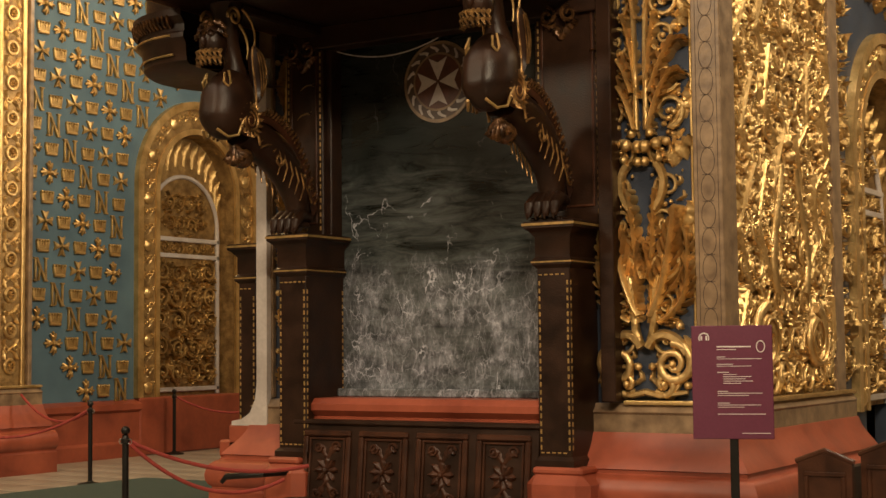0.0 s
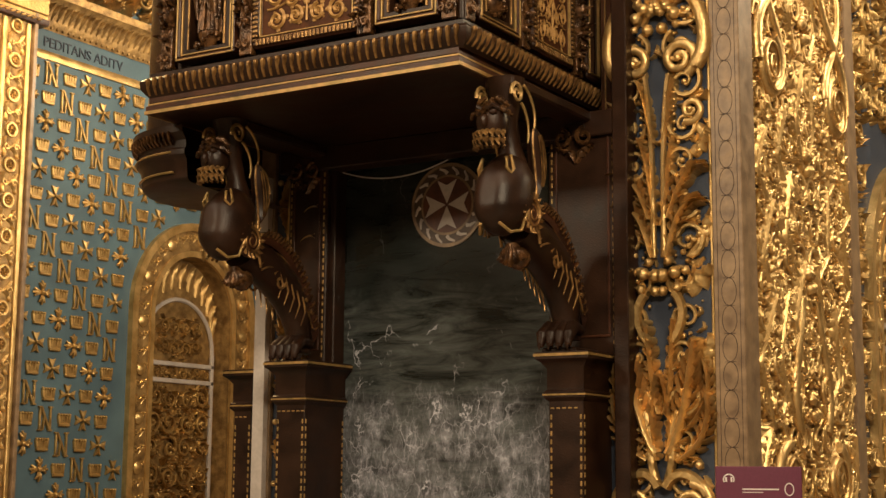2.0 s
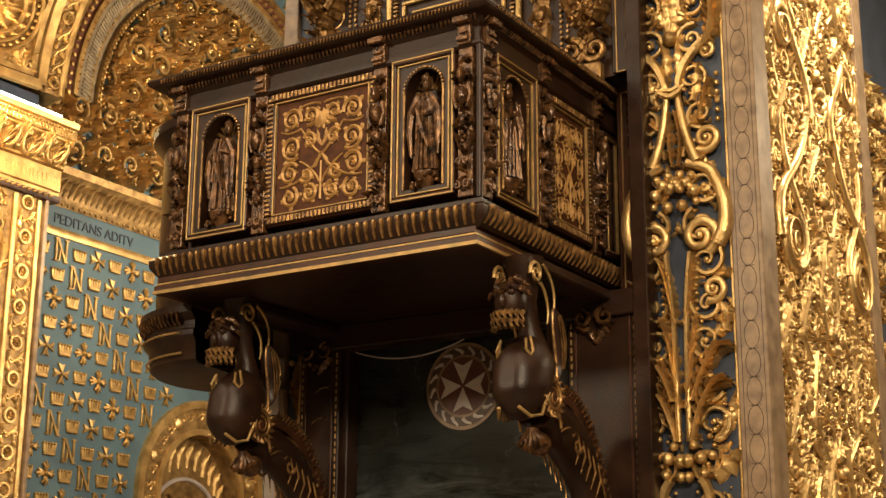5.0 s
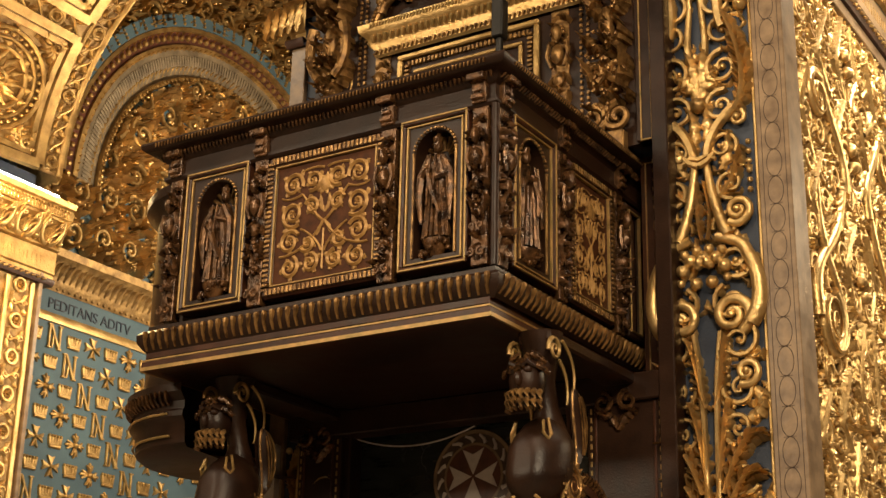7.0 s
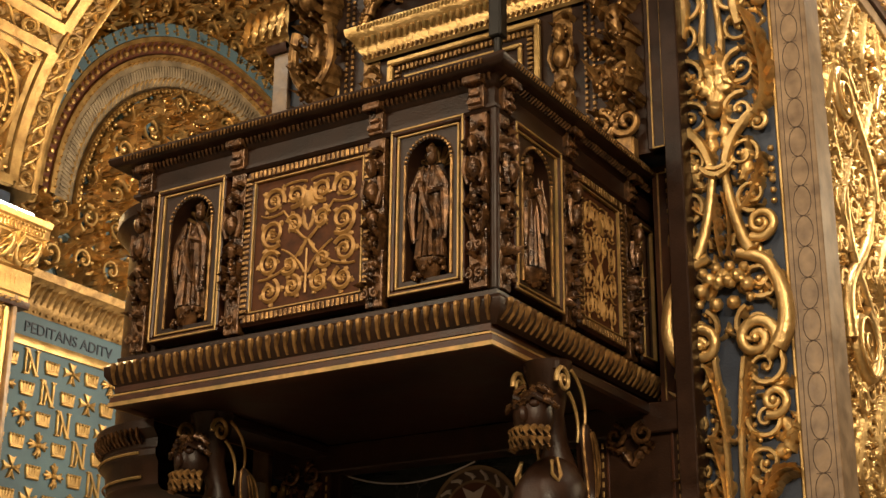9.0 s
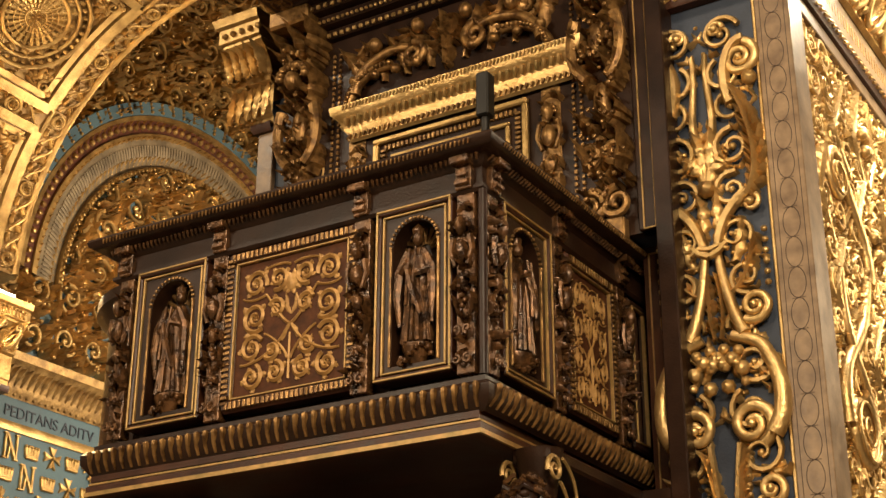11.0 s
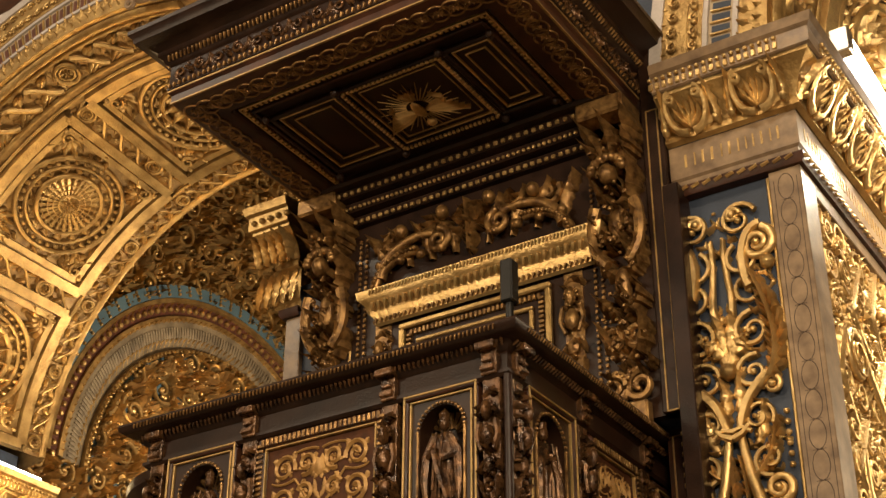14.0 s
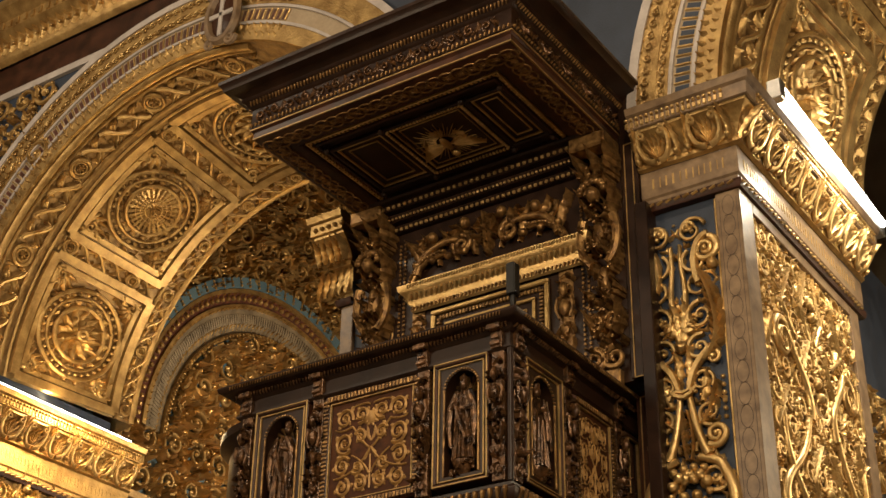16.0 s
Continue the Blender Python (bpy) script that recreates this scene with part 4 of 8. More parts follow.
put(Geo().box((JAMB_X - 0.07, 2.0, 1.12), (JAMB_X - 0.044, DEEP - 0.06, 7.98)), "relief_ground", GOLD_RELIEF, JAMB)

# cornice carving: eggs, leaves and shells along the visible runs
def cornice_carving(top, p0, p1, out):
    p0, p1, out = np.array(p0, float), np.array(p1, float), np.array(out, float)
    L = np.linalg.norm(p1 - p0)
    d = (p1 - p0) / L
    g = Geo()
    fn = lambda u, v, h: tuple(p0 + d * u + out * h + np.array([0, 0, v]))
    n = max(1, round(L / 0.42))
    for k in range(n):
        u = (k + 0.5) * L / n
        s0 = len(g.v)
        for sg in (-1, 1):
            stem(g, bez((u + sg * 0.02, 8.46), (u + sg * 0.17, 8.46), (u + sg * 0.19, 8.70), (u + sg * 0.10, 8.74)), 0.028, 0.022, 0.05, 6)
            stem(g, spiral(u + sg * 0.10, 8.70, 0.045, 1.2, 1.57, -sg, 12), 0.022, 0.012, 0.06, 6)
            acanthus(g, [(u + sg * 0.21, 8.46), (u + sg * 0.20, 8.6), (u + sg * 0.17, 8.78)], 0.05, 0.09, 4, 12)
            berry(g, u + sg * 0.20, 8.50, 0.03, 0.05)
        for q in range(5):
            t = (q - 2) * 0.42
            acanthus(g, [(u, 8.50), (u + 0.11 * math.sin(t), 8.50 + 0.13 * math.cos(t)), (u + 0.13 * math.sin(t), 8.52 + 0.17 * math.cos(t))], 0.035, 0.08, 2, 8)
        for i in range(s0, len(g.v)):
            a, b, c = g.v[i]
            g.v[i] = (a, b, c + 0.06 + (b - 8.46) * 0.55)
    for k in range(int(L / 0.055)):
        u = (k + 0.5) * 0.055
        g.box((u - 0.017, 8.815, 0.26), (u + 0.017, 8.87, 0.285), 0.004)
        g.ball((u, 8.90, 0.285), 0.02, 6, 4)
    put(g.mapped(0, fn), "cornice_carving", GOLD, top, "gilded leaf and egg carving", kind="stuff")
    g = Geo()
    rnd = random.Random(int(L * 100))
    u = 0.15
    while u < L - 0.15:
        w = rnd.uniform(0.02, 0.05)
        g.box((u, 8.22, 0.028), (u + w * 0.4, 8.33, 0.034))
        u += w + 0.03
    put(g.mapped(0, fn), "worn_inscription", GOLD_DULL, top, "row of worn upright strokes")
    g = Geo()
    for k in range(int(L / 0.09)):
        u = (k + 0.5) * 0.09
        g.tube([(u - 0.03, 8.02, 0.055), (u + 0.03, 8.04, 0.06)], 0.014, 5)
    put(g.mapped(0, fn), "neck_beads", GOLD_DULL, top, kind="stuff")


cornice_carving(PIER, (0.30, FACE_Y, 0), (PIER_X1 + 0.05, FACE_Y, 0), (0, -1, 0))
g = Geo()
for k in range(5):
    u = -3.50 + k * 0.09
    acanthus(g, [(u, 8.44), (u - 0.02, 8.56), (u - 0.04, 8.72)], 0.05, 0.10 + 0.02 * k, 4, 12)
    acanthus(g, [(u, 8.06), (u + 0.02, 8.2), (u + 0.05, 8.36)], 0.05, -0.12 + 0.02 * k, 4, 12)
    g.ball((u, 8.86, 0.12), 0.03, 7, 5)
for s in (-1, 1):
    stem(g, spiral(-3.36 + s * 0.10, 8.26, 0.09, 1.4, 1.5, s, 18), 0.024, 0.014, -0.08, 6)
put(g.mapped(0, on_y(FACE_Y - 0.16)), "capital_carving", GOLD, PIER, "gilded leaves and scrolls of the capital", smooth=60, kind="stuff")
cornice_carving(PIER, (PIER_X1, FACE_Y - 0.05, 0), (PIER_X1, PIER_DEEP + 0.1, 0), (1, 0, 0))
cornice_carving(JAMB, (JAMB_X, FACE_Y - 0.05, -0.52), (JAMB_X, DEEP + 0.1, -0.52), (1, 0, 0))
for p0, p1, r, lab in (((1.66, 2.30, 9.18), (1.60, 5.30, 9.18), 0.05, "lit white tube lamp lying on the pier cornice"), ((-9.2, 2.0, 8.60), (-9.2, 4.6, 8.60), 0.03, "lit warm tube lamp lying on the arch cornice")):
    zb = 9.03 if p0[0] > 0 else 8.51
    lamp = thing("tube_lamp", (p0[0], p0[1], zb), lab, "lamp", "cornice lamps")
    put(Geo().box((p0[0] - 0.16, p0[1] - 0.06, zb), (p0[0] - 0.05, p1[1] + 0.05, p0[2] + 0.02), 0.01), "housing", STEEL, lamp)
    put(Geo().box((p0[0] - 0.10, p0[1] - 0.14, zb), (p0[0] + 0.05, p0[1] - 0.02, p0[2] + 0.07), 0.012), "end_cap", STEEL, lamp)
    put(Geo().tube([p0, p1], r, 10), "tube", TUBE, lamp, "glowing tube")

# soffits with coffers, guilloche bands and rosettes
def on_soffit(cx):
    def fn(a, y, h):
        r = ARCH_R0 + (ARCH_R1 - ARCH_R0) * (y - FACE_Y) / (DEEP + 0.15 - FACE_Y) - h
        t = a / 3.4
        return (cx - r * math.cos(t), y, ARCH_Z + r * math.sin(t))
    return fn


def soffit_carving(top, cx, degs):
    K = 3.4 * math.pi / 180
    fn = on_soffit(cx)
    half, y0, y1 = 15.6 * K, 2.66, 4.34
    g, ro = Geo(), Geo()
    a_all = max(degs) + 19
    for dg in degs:
        a, yc = dg * K, (y0 + y1) / 2
        for w, o, h in ((0.05, 0.0, 0.10), (0.03, 0.13, 0.07)):
            for s in (-1, 1):
                p = np.linspace(-half + o, half - o, 9)
                strip(g, [(a + q, yc + s * ((y1 - y0) / 2 - o)) for q in p], w * 1.4, h * 0.8)
                p = np.linspace(y0 + o, y1 - o, 5)
                strip(g, [(a + s * (half - o), q) for q in p], w * 1.4, h * 0.8 + 0.003)
        for r, w in ((0.66, 0.035), (0.53, 0.022), (0.40, 0.035)):
            ring(ro, a, yc, r, w, 0.10, 40)
        for k in range(34):
            t = 2 * math.pi * k / 34
            berry(ro, a + 0.595 * math.cos(t), yc + 0.595 * math.sin(t), 0.032, 0.05)
        for k in range(16):
            t = 2 * math.pi * k / 16
            acanthus(ro, [(a + 0.41 * math.cos(t), yc + 0.41 * math.sin(t)), (a + 0.5 * math.cos(t), yc + 0.5 * math.sin(t))], 0.075, 0.09, 2, 7)
        shell = dg == degs[len(degs) // 2] if len(degs) > 2 else dg > 30
        if shell:
            ro.lathe([(0.38, 0.0), (0.2, 0.02), (0.0, 0.03)], 40, (a, yc, 0))
            for k in range(26):
                t = 2 * math.pi * k / 26
                ro.tube([(a + rr * math.cos(t), yc + rr * math.sin(t), 0.035) for rr in (0.06, 0.2, 0.37)], [0.010, 0.020, 0.036], 5)
            for r in (0.13, 0.20, 0.27, 0.34):
                ring(ro, a, yc, r, 0.008, 0.14, 26)
            rosette(ro, a, yc, 0.09, 7, 0.09)
        else:
            for r, n in ((0.38, 12), (0.27, 9), (0.15, 6)):
                rosette(ro, a, yc, r, n, 0.08 + 0.06 * (0.4 - r) / 0.25)
            ring(ro, a, yc, 0.07, 0.03, 0.3, 14)
        rnd = random.Random(int(dg * 10))
        for k in range(90):
            t, rr = rnd.uniform(0, 6.28), rnd.uniform(0.70, 1.05)
            px, py = a + rr * math.cos(t), yc + rr * math.sin(t)
            if abs(px - a) < half - 0.17 and abs(py - yc) < (y1 - y0) / 2 - 0.17:
                b = rnd.uniform(0, 6.28)
                acanthus(ro, [(px, py), (px + 0.05 * math.cos(b), py + 0.05 * math.sin(b)), (px + 0.09 * math.cos(b + 0.7), py + 0.09 * math.sin(b + 0.7))], 0.035, 0.09, 3, 8)
        for su in (-1, 1):
            for sv in (-1, 1):
                cu, cv = a + su * half * 0.76, yc + sv * 0.62
                for k in range(5):
                    t = math.atan2(-sv, -su) + (k - 2) * 0.5
                    acanthus(ro, [(cu, cv), (cu - 0.14 * math.cos(t + 3.14) * 1.0, cv + 0.14 * math.sin(t)), (cu + 0.25 * math.cos(t + 0.3), cv + 0.25 * math.sin(t + 0.3))], 0.055, 0.08, 3, 9)
                stem(ro, spiral(cu, cv, 0.09, 1.3, 0, su * sv, 14), 0.025, 0.015, 0.05)
                berry(ro, cu + su * 0.06, cv + sv * 0.10, 0.04, 0.05)
    # guilloche bands: between the coffers and along both edges
    def guilloche(p0, p1, w, step=0.30):
        p0, p1 = np.array(p0, float), np.array(p1, float)
        L = np.linalg.norm(p1 - p0)
        d = (p1 - p0) / L
        nrm = np.array([-d[1], d[0]])
        n = max(1, int(L / step))
        for k in range(n):
            c = p0 + d * (k + 0.5) * L / n
            hs = L / n / 2
            at = lambda a, b: tuple(c + d * a * hs + nrm * b * w)
            if k % 4 == 0:
                ring(g, c[0], c[1], w * 0.80, w * 0.16, 0.07, 20)
                ring(g, c[0], c[1], w * 0.52, w * 0.09, 0.07, 16)
                rosette(g, c[0], c[1], w * 0.42, 7, 0.06)
            else:
                stem(g, [at(a, 0.85 * math.sin(a * 1.57)) for a in np.linspace(-0.95, 0.95, 9)], w * 0.16, w * 0.16, 0.05, 5)
                for sg in (-1, 1):
                    acanthus(g, [at(-0.2 * sg, 0.0), at(0.25 * sg, -0.45 * sg), at(0.85 * sg, -0.80 * sg)], w * 0.34, 0.07, 4, 10)
                    acanthus(g, [at(0.1 * sg, 0.1 * sg), at(0.0, 0.55 * sg), at(-0.55 * sg, 0.9 * sg)], w * 0.28, 0.06, 4, 10)
            for sg in (-1, 1):
                acanthus(g, [at(-0.95, sg * 0.95), at(-0.9, sg * 0.55), at(-1.0, sg * 0.2)], w * 0.2, 0.05, 3, 7)
    A1 = a_all * K
    guilloche((0.05, 2.23), (A1, 2.23), 0.17, 0.34)
    guilloche((0.05, 4.56), (A1, 4.56), 0.10, 0.24)
    for i in range(len(degs)):
        m = (degs[i] + 18.3) * K
        guilloche((m, y0), (m, y1), 0.13, 0.27)
    for y, w in ((1.93, 0.05), (2.02, 0.025), (2.44, 0.03), (2.56, 0.02), (4.43, 0.022), (4.70, 0.04)):
        g.tube([(q, y, 0.02) for q in np.linspace(0, A1, 40)], w, 6)
    put(g.mapped(0, fn), "coffer_frames", GOLD_DULL, top, "gilded coffer frames and guilloche bands", smooth=60, kind="stuff")
    put(ro.mapped(0, fn), "coffer_rosettes", GOLD_DULL, top, "gilded coffer rosettes and shells", smooth=60)


soffit_carving(ARCH, ARCH_X, [16.6, 53.3, 90.0])
soffit_carving(ARCH_RIGHT, ARCH_XR, [16.6, 53.3])


def archivolt_carving(top, cx, a0, a1):
    g, red, gold = Geo(), Geo(), Geo()
    fn = lambda a, r, h: (cx - r * math.cos(a / 4.0), FACE_Y - h, ARCH_Z + r * math.sin(a / 4.0))
    K = 4.0 * math.pi / 180
    for k in range(int((a1 - a0) * K / 0.11)):
        a = a0 * K + k * 0.11
        red.box((a - 0.028, 3.81, 0.018), (a + 0.028, 3.96, 0.024))
        gold.box((a + 0.045, 3.80, 0.02), (a + 0.065, 3.97, 0.045), 0.006)
    for k in range(int((a1 - a0) * K / 0.13)):
        a = a0 * K + k * 0.13
        acanthus(g, [(a, 3.62), (a + 0.02, 3.67), (a + 0.05, 3.74)], 0.06, 0.07, 2, 7)
        acanthus(g, [(a + 0.06, 3.51), (a + 0.05, 3.55), (a + 0.03, 3.60)], 0.05, 0.09, 2, 7)
        stem(g, spiral(a + 0.04, 4.09, 0.045, 1.2, 0, 1, 9), 0.014, 0.009, 0.08, 5)
        g.ball((a, 4.09, 0.07), 0.03, 6, 4)
        acanthus(g, [(a, 4.17), (a + 0.05, 4.25), (a + 0.02, 4.36)], 0.06, 0.08, 3, 8)
        stem(g, spiral(a + 0.065, 4.26, 0.05, 1.1, 0, 1, 9), 0.016, 0.01, 0.09, 5)
    put(g.mapped(0, fn), "archivolt_leaves", GOLD_DULL, top, "gilded leaf bands", kind="stuff")
    put(red.mapped(0, fn), "inlaid_flutes", BROWN_RED if cx < 0 else NAVY, top, "inlaid flutes", kind="stuff")
    put(gold.mapped(0, fn), "gilded_ribs", GOLD, top, kind="stuff")


archivolt_carving(ARCH, ARCH_X, 5, 120)
archivolt_carving(ARCH_RIGHT, ARCH_XR, 0, 45)
# shield at the crown of the arch
SH = thing("crown_shield", (ARCH_X + 0.75, FACE_Y - 0.15, 12.75), "carved stone shield with a pale cross at the arch crown", "shield")
fnS = lambda u, v, h: (ARCH_X + 0.80 + u, FACE_Y - 0.10 - h, 12.72 + v)
g = Geo()
stem(g, [(0.25 * math.sin(t), 0.40 * math.cos(t)) for t in np.linspace(0, 2 * math.pi, 25)], 0.06, 0.06, 0.05)
for s in (-1, 1):
    stem(g, spiral(s * 0.2, 0.42, 0.11, 1.3, 0, s, 16), 0.04, 0.02, 0.06)
    stem(g, spiral(s * 0.17, -0.42, 0.10, 1.3, 0, -s, 16), 0.035, 0.02, 0.06)
put(g.mapped(0, fnS), "strapwork", STRIP, SH)
put(Geo().ball((0, 0, 0), (0.24, 0.38, 0.09), 16, 8).mapped(0, fnS), "field", WOOD_RED, SH)
g = Geo().box((-0.035, -0.34, 0.06), (0.035, 0.34, 0.10), 0.01)
g.box((-0.2, -0.035, 0.06), (0.2, 0.035, 0.10), 0.01)
put(g.mapped(0, fnS), "cross", GREY_STONE, SH)
# spandrel and frieze carving
g = Geo()
foliage(g, -11.4, -8.6, 11.6, 13.1, 31, 0.45, 0.10, 1.2)
put(g.mapped(0, on_y(FACE_Y + 0.03)), "spandrel_relief", GOLD_DULL, ENTAB, "gilded spandrel foliage", kind="stuff")
g = Geo()
for k in range(44):
    x = -10.6 + k * 0.16
    acanthus(g, [(x, 13.83), (x + 0.05, 13.95), (x + 0.02, 14.09)], 0.08, 0.10, 3, 9)
    g.ball((x + 0.08, 13.95, 0.04), 0.04, 6, 4)
    g.box((x - 0.02, 14.22, 0.1), (x + 0.05, 14.35, 0.15), 0.01)
put(g.mapped(0, on_y(FACE_Y - 0.15)), "frieze_relief", GOLD_DULL, ENTAB, kind="stuff")

# ---- chapel wall ornaments ----
W = on_x(WALL_X)


def letter():
    g = Geo()
    for s in (-1, 1):
        g.box((s * 0.085 - 0.014, -0.14, 0.0), (s * 0.085 + 0.014, 0.14, 0.028), 0.006)
        for t in (-1, 1):
            g.box((s * 0.085 - 0.032, t * 0.14 - 0.010, 0.0), (s * 0.085 + 0.032, t * 0.14 + 0.010, 0.03), 0.004)
    g.prism([(-0.088, 0.14), (-0.055, 0.14), (0.088, -0.14), (0.055, -0.14)], lambda u, v, h: (u, v, h), 0.0, 0.032)
    g.prism([(-0.045, -0.14), (-0.022, -0.14), (-0.008, 0.02), (-0.026, 0.02)], lambda u, v, h: (u, v, h), 0.0, 0.026)
    return g


def crown():
    g = Geo()
    g.box((-0.105, -0.100, 0.0), (0.105, -0.052, 0.036), 0.012)
    for k in range(5):
        u = (k - 2) * 0.042
        g.prism([(u - 0.021, -0.052), (u + 0.021, -0.052), (u * 1.2 + 0.019, 0.05), (u * 1.2 - 0.019, 0.05)], lambda a, b, h: (a, b, h), 0.0, 0.026)
        g.ball((u * 1.22, 0.064, 0.018), (0.022, 0.024, 0.018), 7, 5)
    for k in range(4):
        g.ball(((k - 1.5) * 0.05, 0.0, 0.012), 0.012, 6, 4)
    return g


def cross():
    g = Geo()
    maltese_arms(g, 0.15)
    g.ball((0, 0, 0.03), 0.03, 6, 4)
    return g


def maltese_arms(g, r):
    for k in range(4):
        a = k * math.pi / 2
        p = [(r * d * math.sin(a + q), r * d * math.cos(a + q)) for q, d in ((0, 0.06), (-0.42, 1.0), (0, 0.74), (0.42, 1.0))]
        for t in (0, 1):
            A, B, Cc = p[0], p[1 + t], p[2 + t]
            g.add([(*A, 0.0), (*B, 0.0), (*Cc, 0.0), (*A, 0.035), (*B, 0.025), (*Cc, 0.04 if t == 0 else 0.025)], [(3, 4, 5), (0, 1, 4, 3), (1, 2, 5, 4), (2, 0, 3, 5)])


def flower():
    g = Geo()
    for k in range(4):
        a = k * math.pi / 2
        for q, d, r in ((-0.38, 0.125, 0.024), (0, 0.145, 0.026), (0.38, 0.125, 0.024)):
            g.tube([(0.02 * math.sin(a), 0.02 * math.cos(a), 0.02), (d * 0.6 * math.sin(a + q * 0.6), d * 0.6 * math.cos(a + q * 0.6), 0.03), (d * math.sin(a + q), d * math.cos(a + q), 0.015)], [0.012, r * 0.8, r * 0.5], 6)
    g.ball((0, 0, 0.03), 0.038, 8, 5)
    return g


KIT = {}
for nm, fnc in (("letter_n", letter), ("crown", crown), ("cross", cross), ("flower", flower)):
    g = fnc()
    sc = {"cross": 1.05, "crown": 1.0, "flower": 1.15}.get(nm, 1.12)
    g.v = [(h * 1.3, u * sc, v * sc) for u, v, h in g.v]
    KIT[nm] = g.mesh(nm, GOLD_DULL, 40)
ORDER = ["letter_n", "crown", "cross", "crown", "flower", "crown"]
for r in range(20):
    z = 7.17 - r * 0.343
    for c in range(-14, 14):
        y = 5.70 + r * 0.315 + c * 0.352
        base = math.hypot(y - DOOR_Y, max(0, z - DOOR_SPRING))
        if not 4.72 < y < 9.2 or (base < 1.62 and z > 0) or z < 0.98:
            continue
        ob = new(ORDER[c % 6], KIT[ORDER[c % 6]])
        ob.parent = CHAPEL_WALL
        ob.location = (WALL_X, y, z)

# text band, entablature, lunette
ENT = thing("chapel_entablature", (WALL_X, 7, 7.7), "gilded chapel cornice with an inscribed blue band", "cornice", kind="structure")
run = [(WALL_X, DEEP + 0.1, 0), (WALL_X, 13.5, 0)]
put(Geo().sweep([(-0.05, 7.36), (0.04, 7.36), (0.05, 7.42), (0.03, 7.48), (-0.05, 7.48)], run), "lower_gilded_bead", GOLD, ENT)
put(Geo().sweep([(0.01, 7.48), (0.01, 7.78), (-0.05, 7.78)], run), "inscription_band", BLUE, ENT)
put(Geo().sweep([(0.03, 7.78), (0.05, 7.82), (0.10, 7.88), (0.10, 7.92), (0.16, 8.00), (0.22, 8.12), (0.30, 8.18), (0.32, 8.28), (-0.05, 8.30)], run), "gilded_cornice", GOLD_RELIEF, ENT)
g = Geo()
for k in range(44):
    u = 4.8 + k * 0.11
    acanthus(g, [(u, 7.90), (u, 7.98), (u, 8.10)], 0.05, 0.08, 2, 7)
    g.ball((u + 0.055, 7.82, 0.05), 0.028, 6, 4)
    g.ball((u + 0.055, 8.22, 0.24), 0.03, 6, 4)
for i in range(len(g.v)):
    a, b, h = g.v[i]
    if 7.86 < b < 8.16:
        g.v[i] = (a, b, h + (b - 7.86) * 0.75 + 0.04)
put(g.mapped(0, W), "cornice_carving", GOLD_RELIEF, ENT, kind="stuff")
cu = bpy.data.curves.new("inscription", "FONT")
cu.body, cu.size, cu.extrude, cu.align_x = "PEDITANS ADITV", 0.205, 0.006, "LEFT"
tmp = bpy.data.objects.new("inscription", cu)
scene.collection.objects.link(tmp)
me = bpy.data.meshes.new_from_object(tmp.evaluated_get(bpy.context.evaluated_depsgraph_get()))
bpy.data.objects.remove(tmp)
me.name = "inscription"
me.materials.clear()
me.materials.append(NAVY)
ob = new("inscription", me)
ob.parent = ENT
ob.matrix_local = Matrix.Translation((0.02, -1.48, -0.155)) @ Euler((radians(90), 0, radians(90))).to_matrix().to_4x4()
tagged(ob, "dark painted capital letters")

fnL = lambda u, v, h: (WALL_X + 0.0 + h, u, v)
g = Geo()
for r0, r1, h0 in ((2.52, 2.60, 0.10), (3.02, 3.10, 0.14), (3.30, 3.36, 0.2)):
    a = np.linspace(0, math.pi, 49)
    g.grid([[(8.7 - r * math.cos(t), 9.45 + r * math.sin(t), h) for t in a] for r, h in ((r0, 0), (r0, h0), (r1, h0), (r1, 0))])
put(g.mapped(0, fnL), "lunette_ring", GOLD_DULL, ENT, "gilded rings framing the lunette")
g = Geo()
a = np.linspace(0, math.pi, 49)
g.grid([[(8.7 - r * math.cos(t), 9.45 + r * math.sin(t), h) for t in a] for r, h in ((2.58, 0.02), (2.8, 0.09), (3.04, 0.12))])
put(g.mapped(0, fnL), "fluted_cove", FLUTE, ENT, "grey fluted cove")
g = Geo()
for t in np.linspace(0.02, math.pi - 0.02, 150):
    g.tube([(8.7 - r * math.cos(t), 9.45 + r * math.sin(t), h) for r, h in ((2.75, 0.075), (2.85, 0.11), (2.93, 0.12))], 0.014, 5)
put(g.mapped(0, fnL), "cove_flutes", FLUTE, ENT, kind="stuff")
g = Geo()
for t in np.linspace(0, math.pi, 90):
    g.ball((8.7 - 2.56 * math.cos(t), 9.45 + 2.56 * math.sin(t), 0.11), 0.035, 6, 4)
put(g.mapped(0, fnL), "cove_beads", GOLD_DULL, ENT, kind="stuff")
g = Geo()
for t in np.linspace(0, math.pi, 70):
    g.ball((8.7 - 3.2 * math.cos(t), 9.45 + 3.2 * math.sin(t), 0.12), (0.05, 0.05, 0.05), 6, 4)
    acanthus(g, [(8.7 - 3.12 * math.cos(t), 9.45 + 3.12 * math.sin(t)), (8.7 - 3.29 * math.cos(t + 0.02), 9.45 + 3.29 * math.sin(t + 0.02))], 0.05, 0.16, 2, 6)
for t in np.linspace(0.01, math.pi - 0.01, 84):
    for r, b in ((2.70, 0.09), (2.99, 0.15)):
        acanthus(g, [(8.7 - (r - 0.05) * math.cos(t), 9.45 + (r - 0.05) * math.sin(t)), (8.7 - (r + 0.06) * math.cos(t + 0.02), 9.45 + (r + 0.06) * math.sin(t + 0.02))], 0.05, b + 0.03, 2, 6)
put(g.mapped(0, fnL), "lunette_leaves", GOLD_DULL, ENT, kind="stuff")
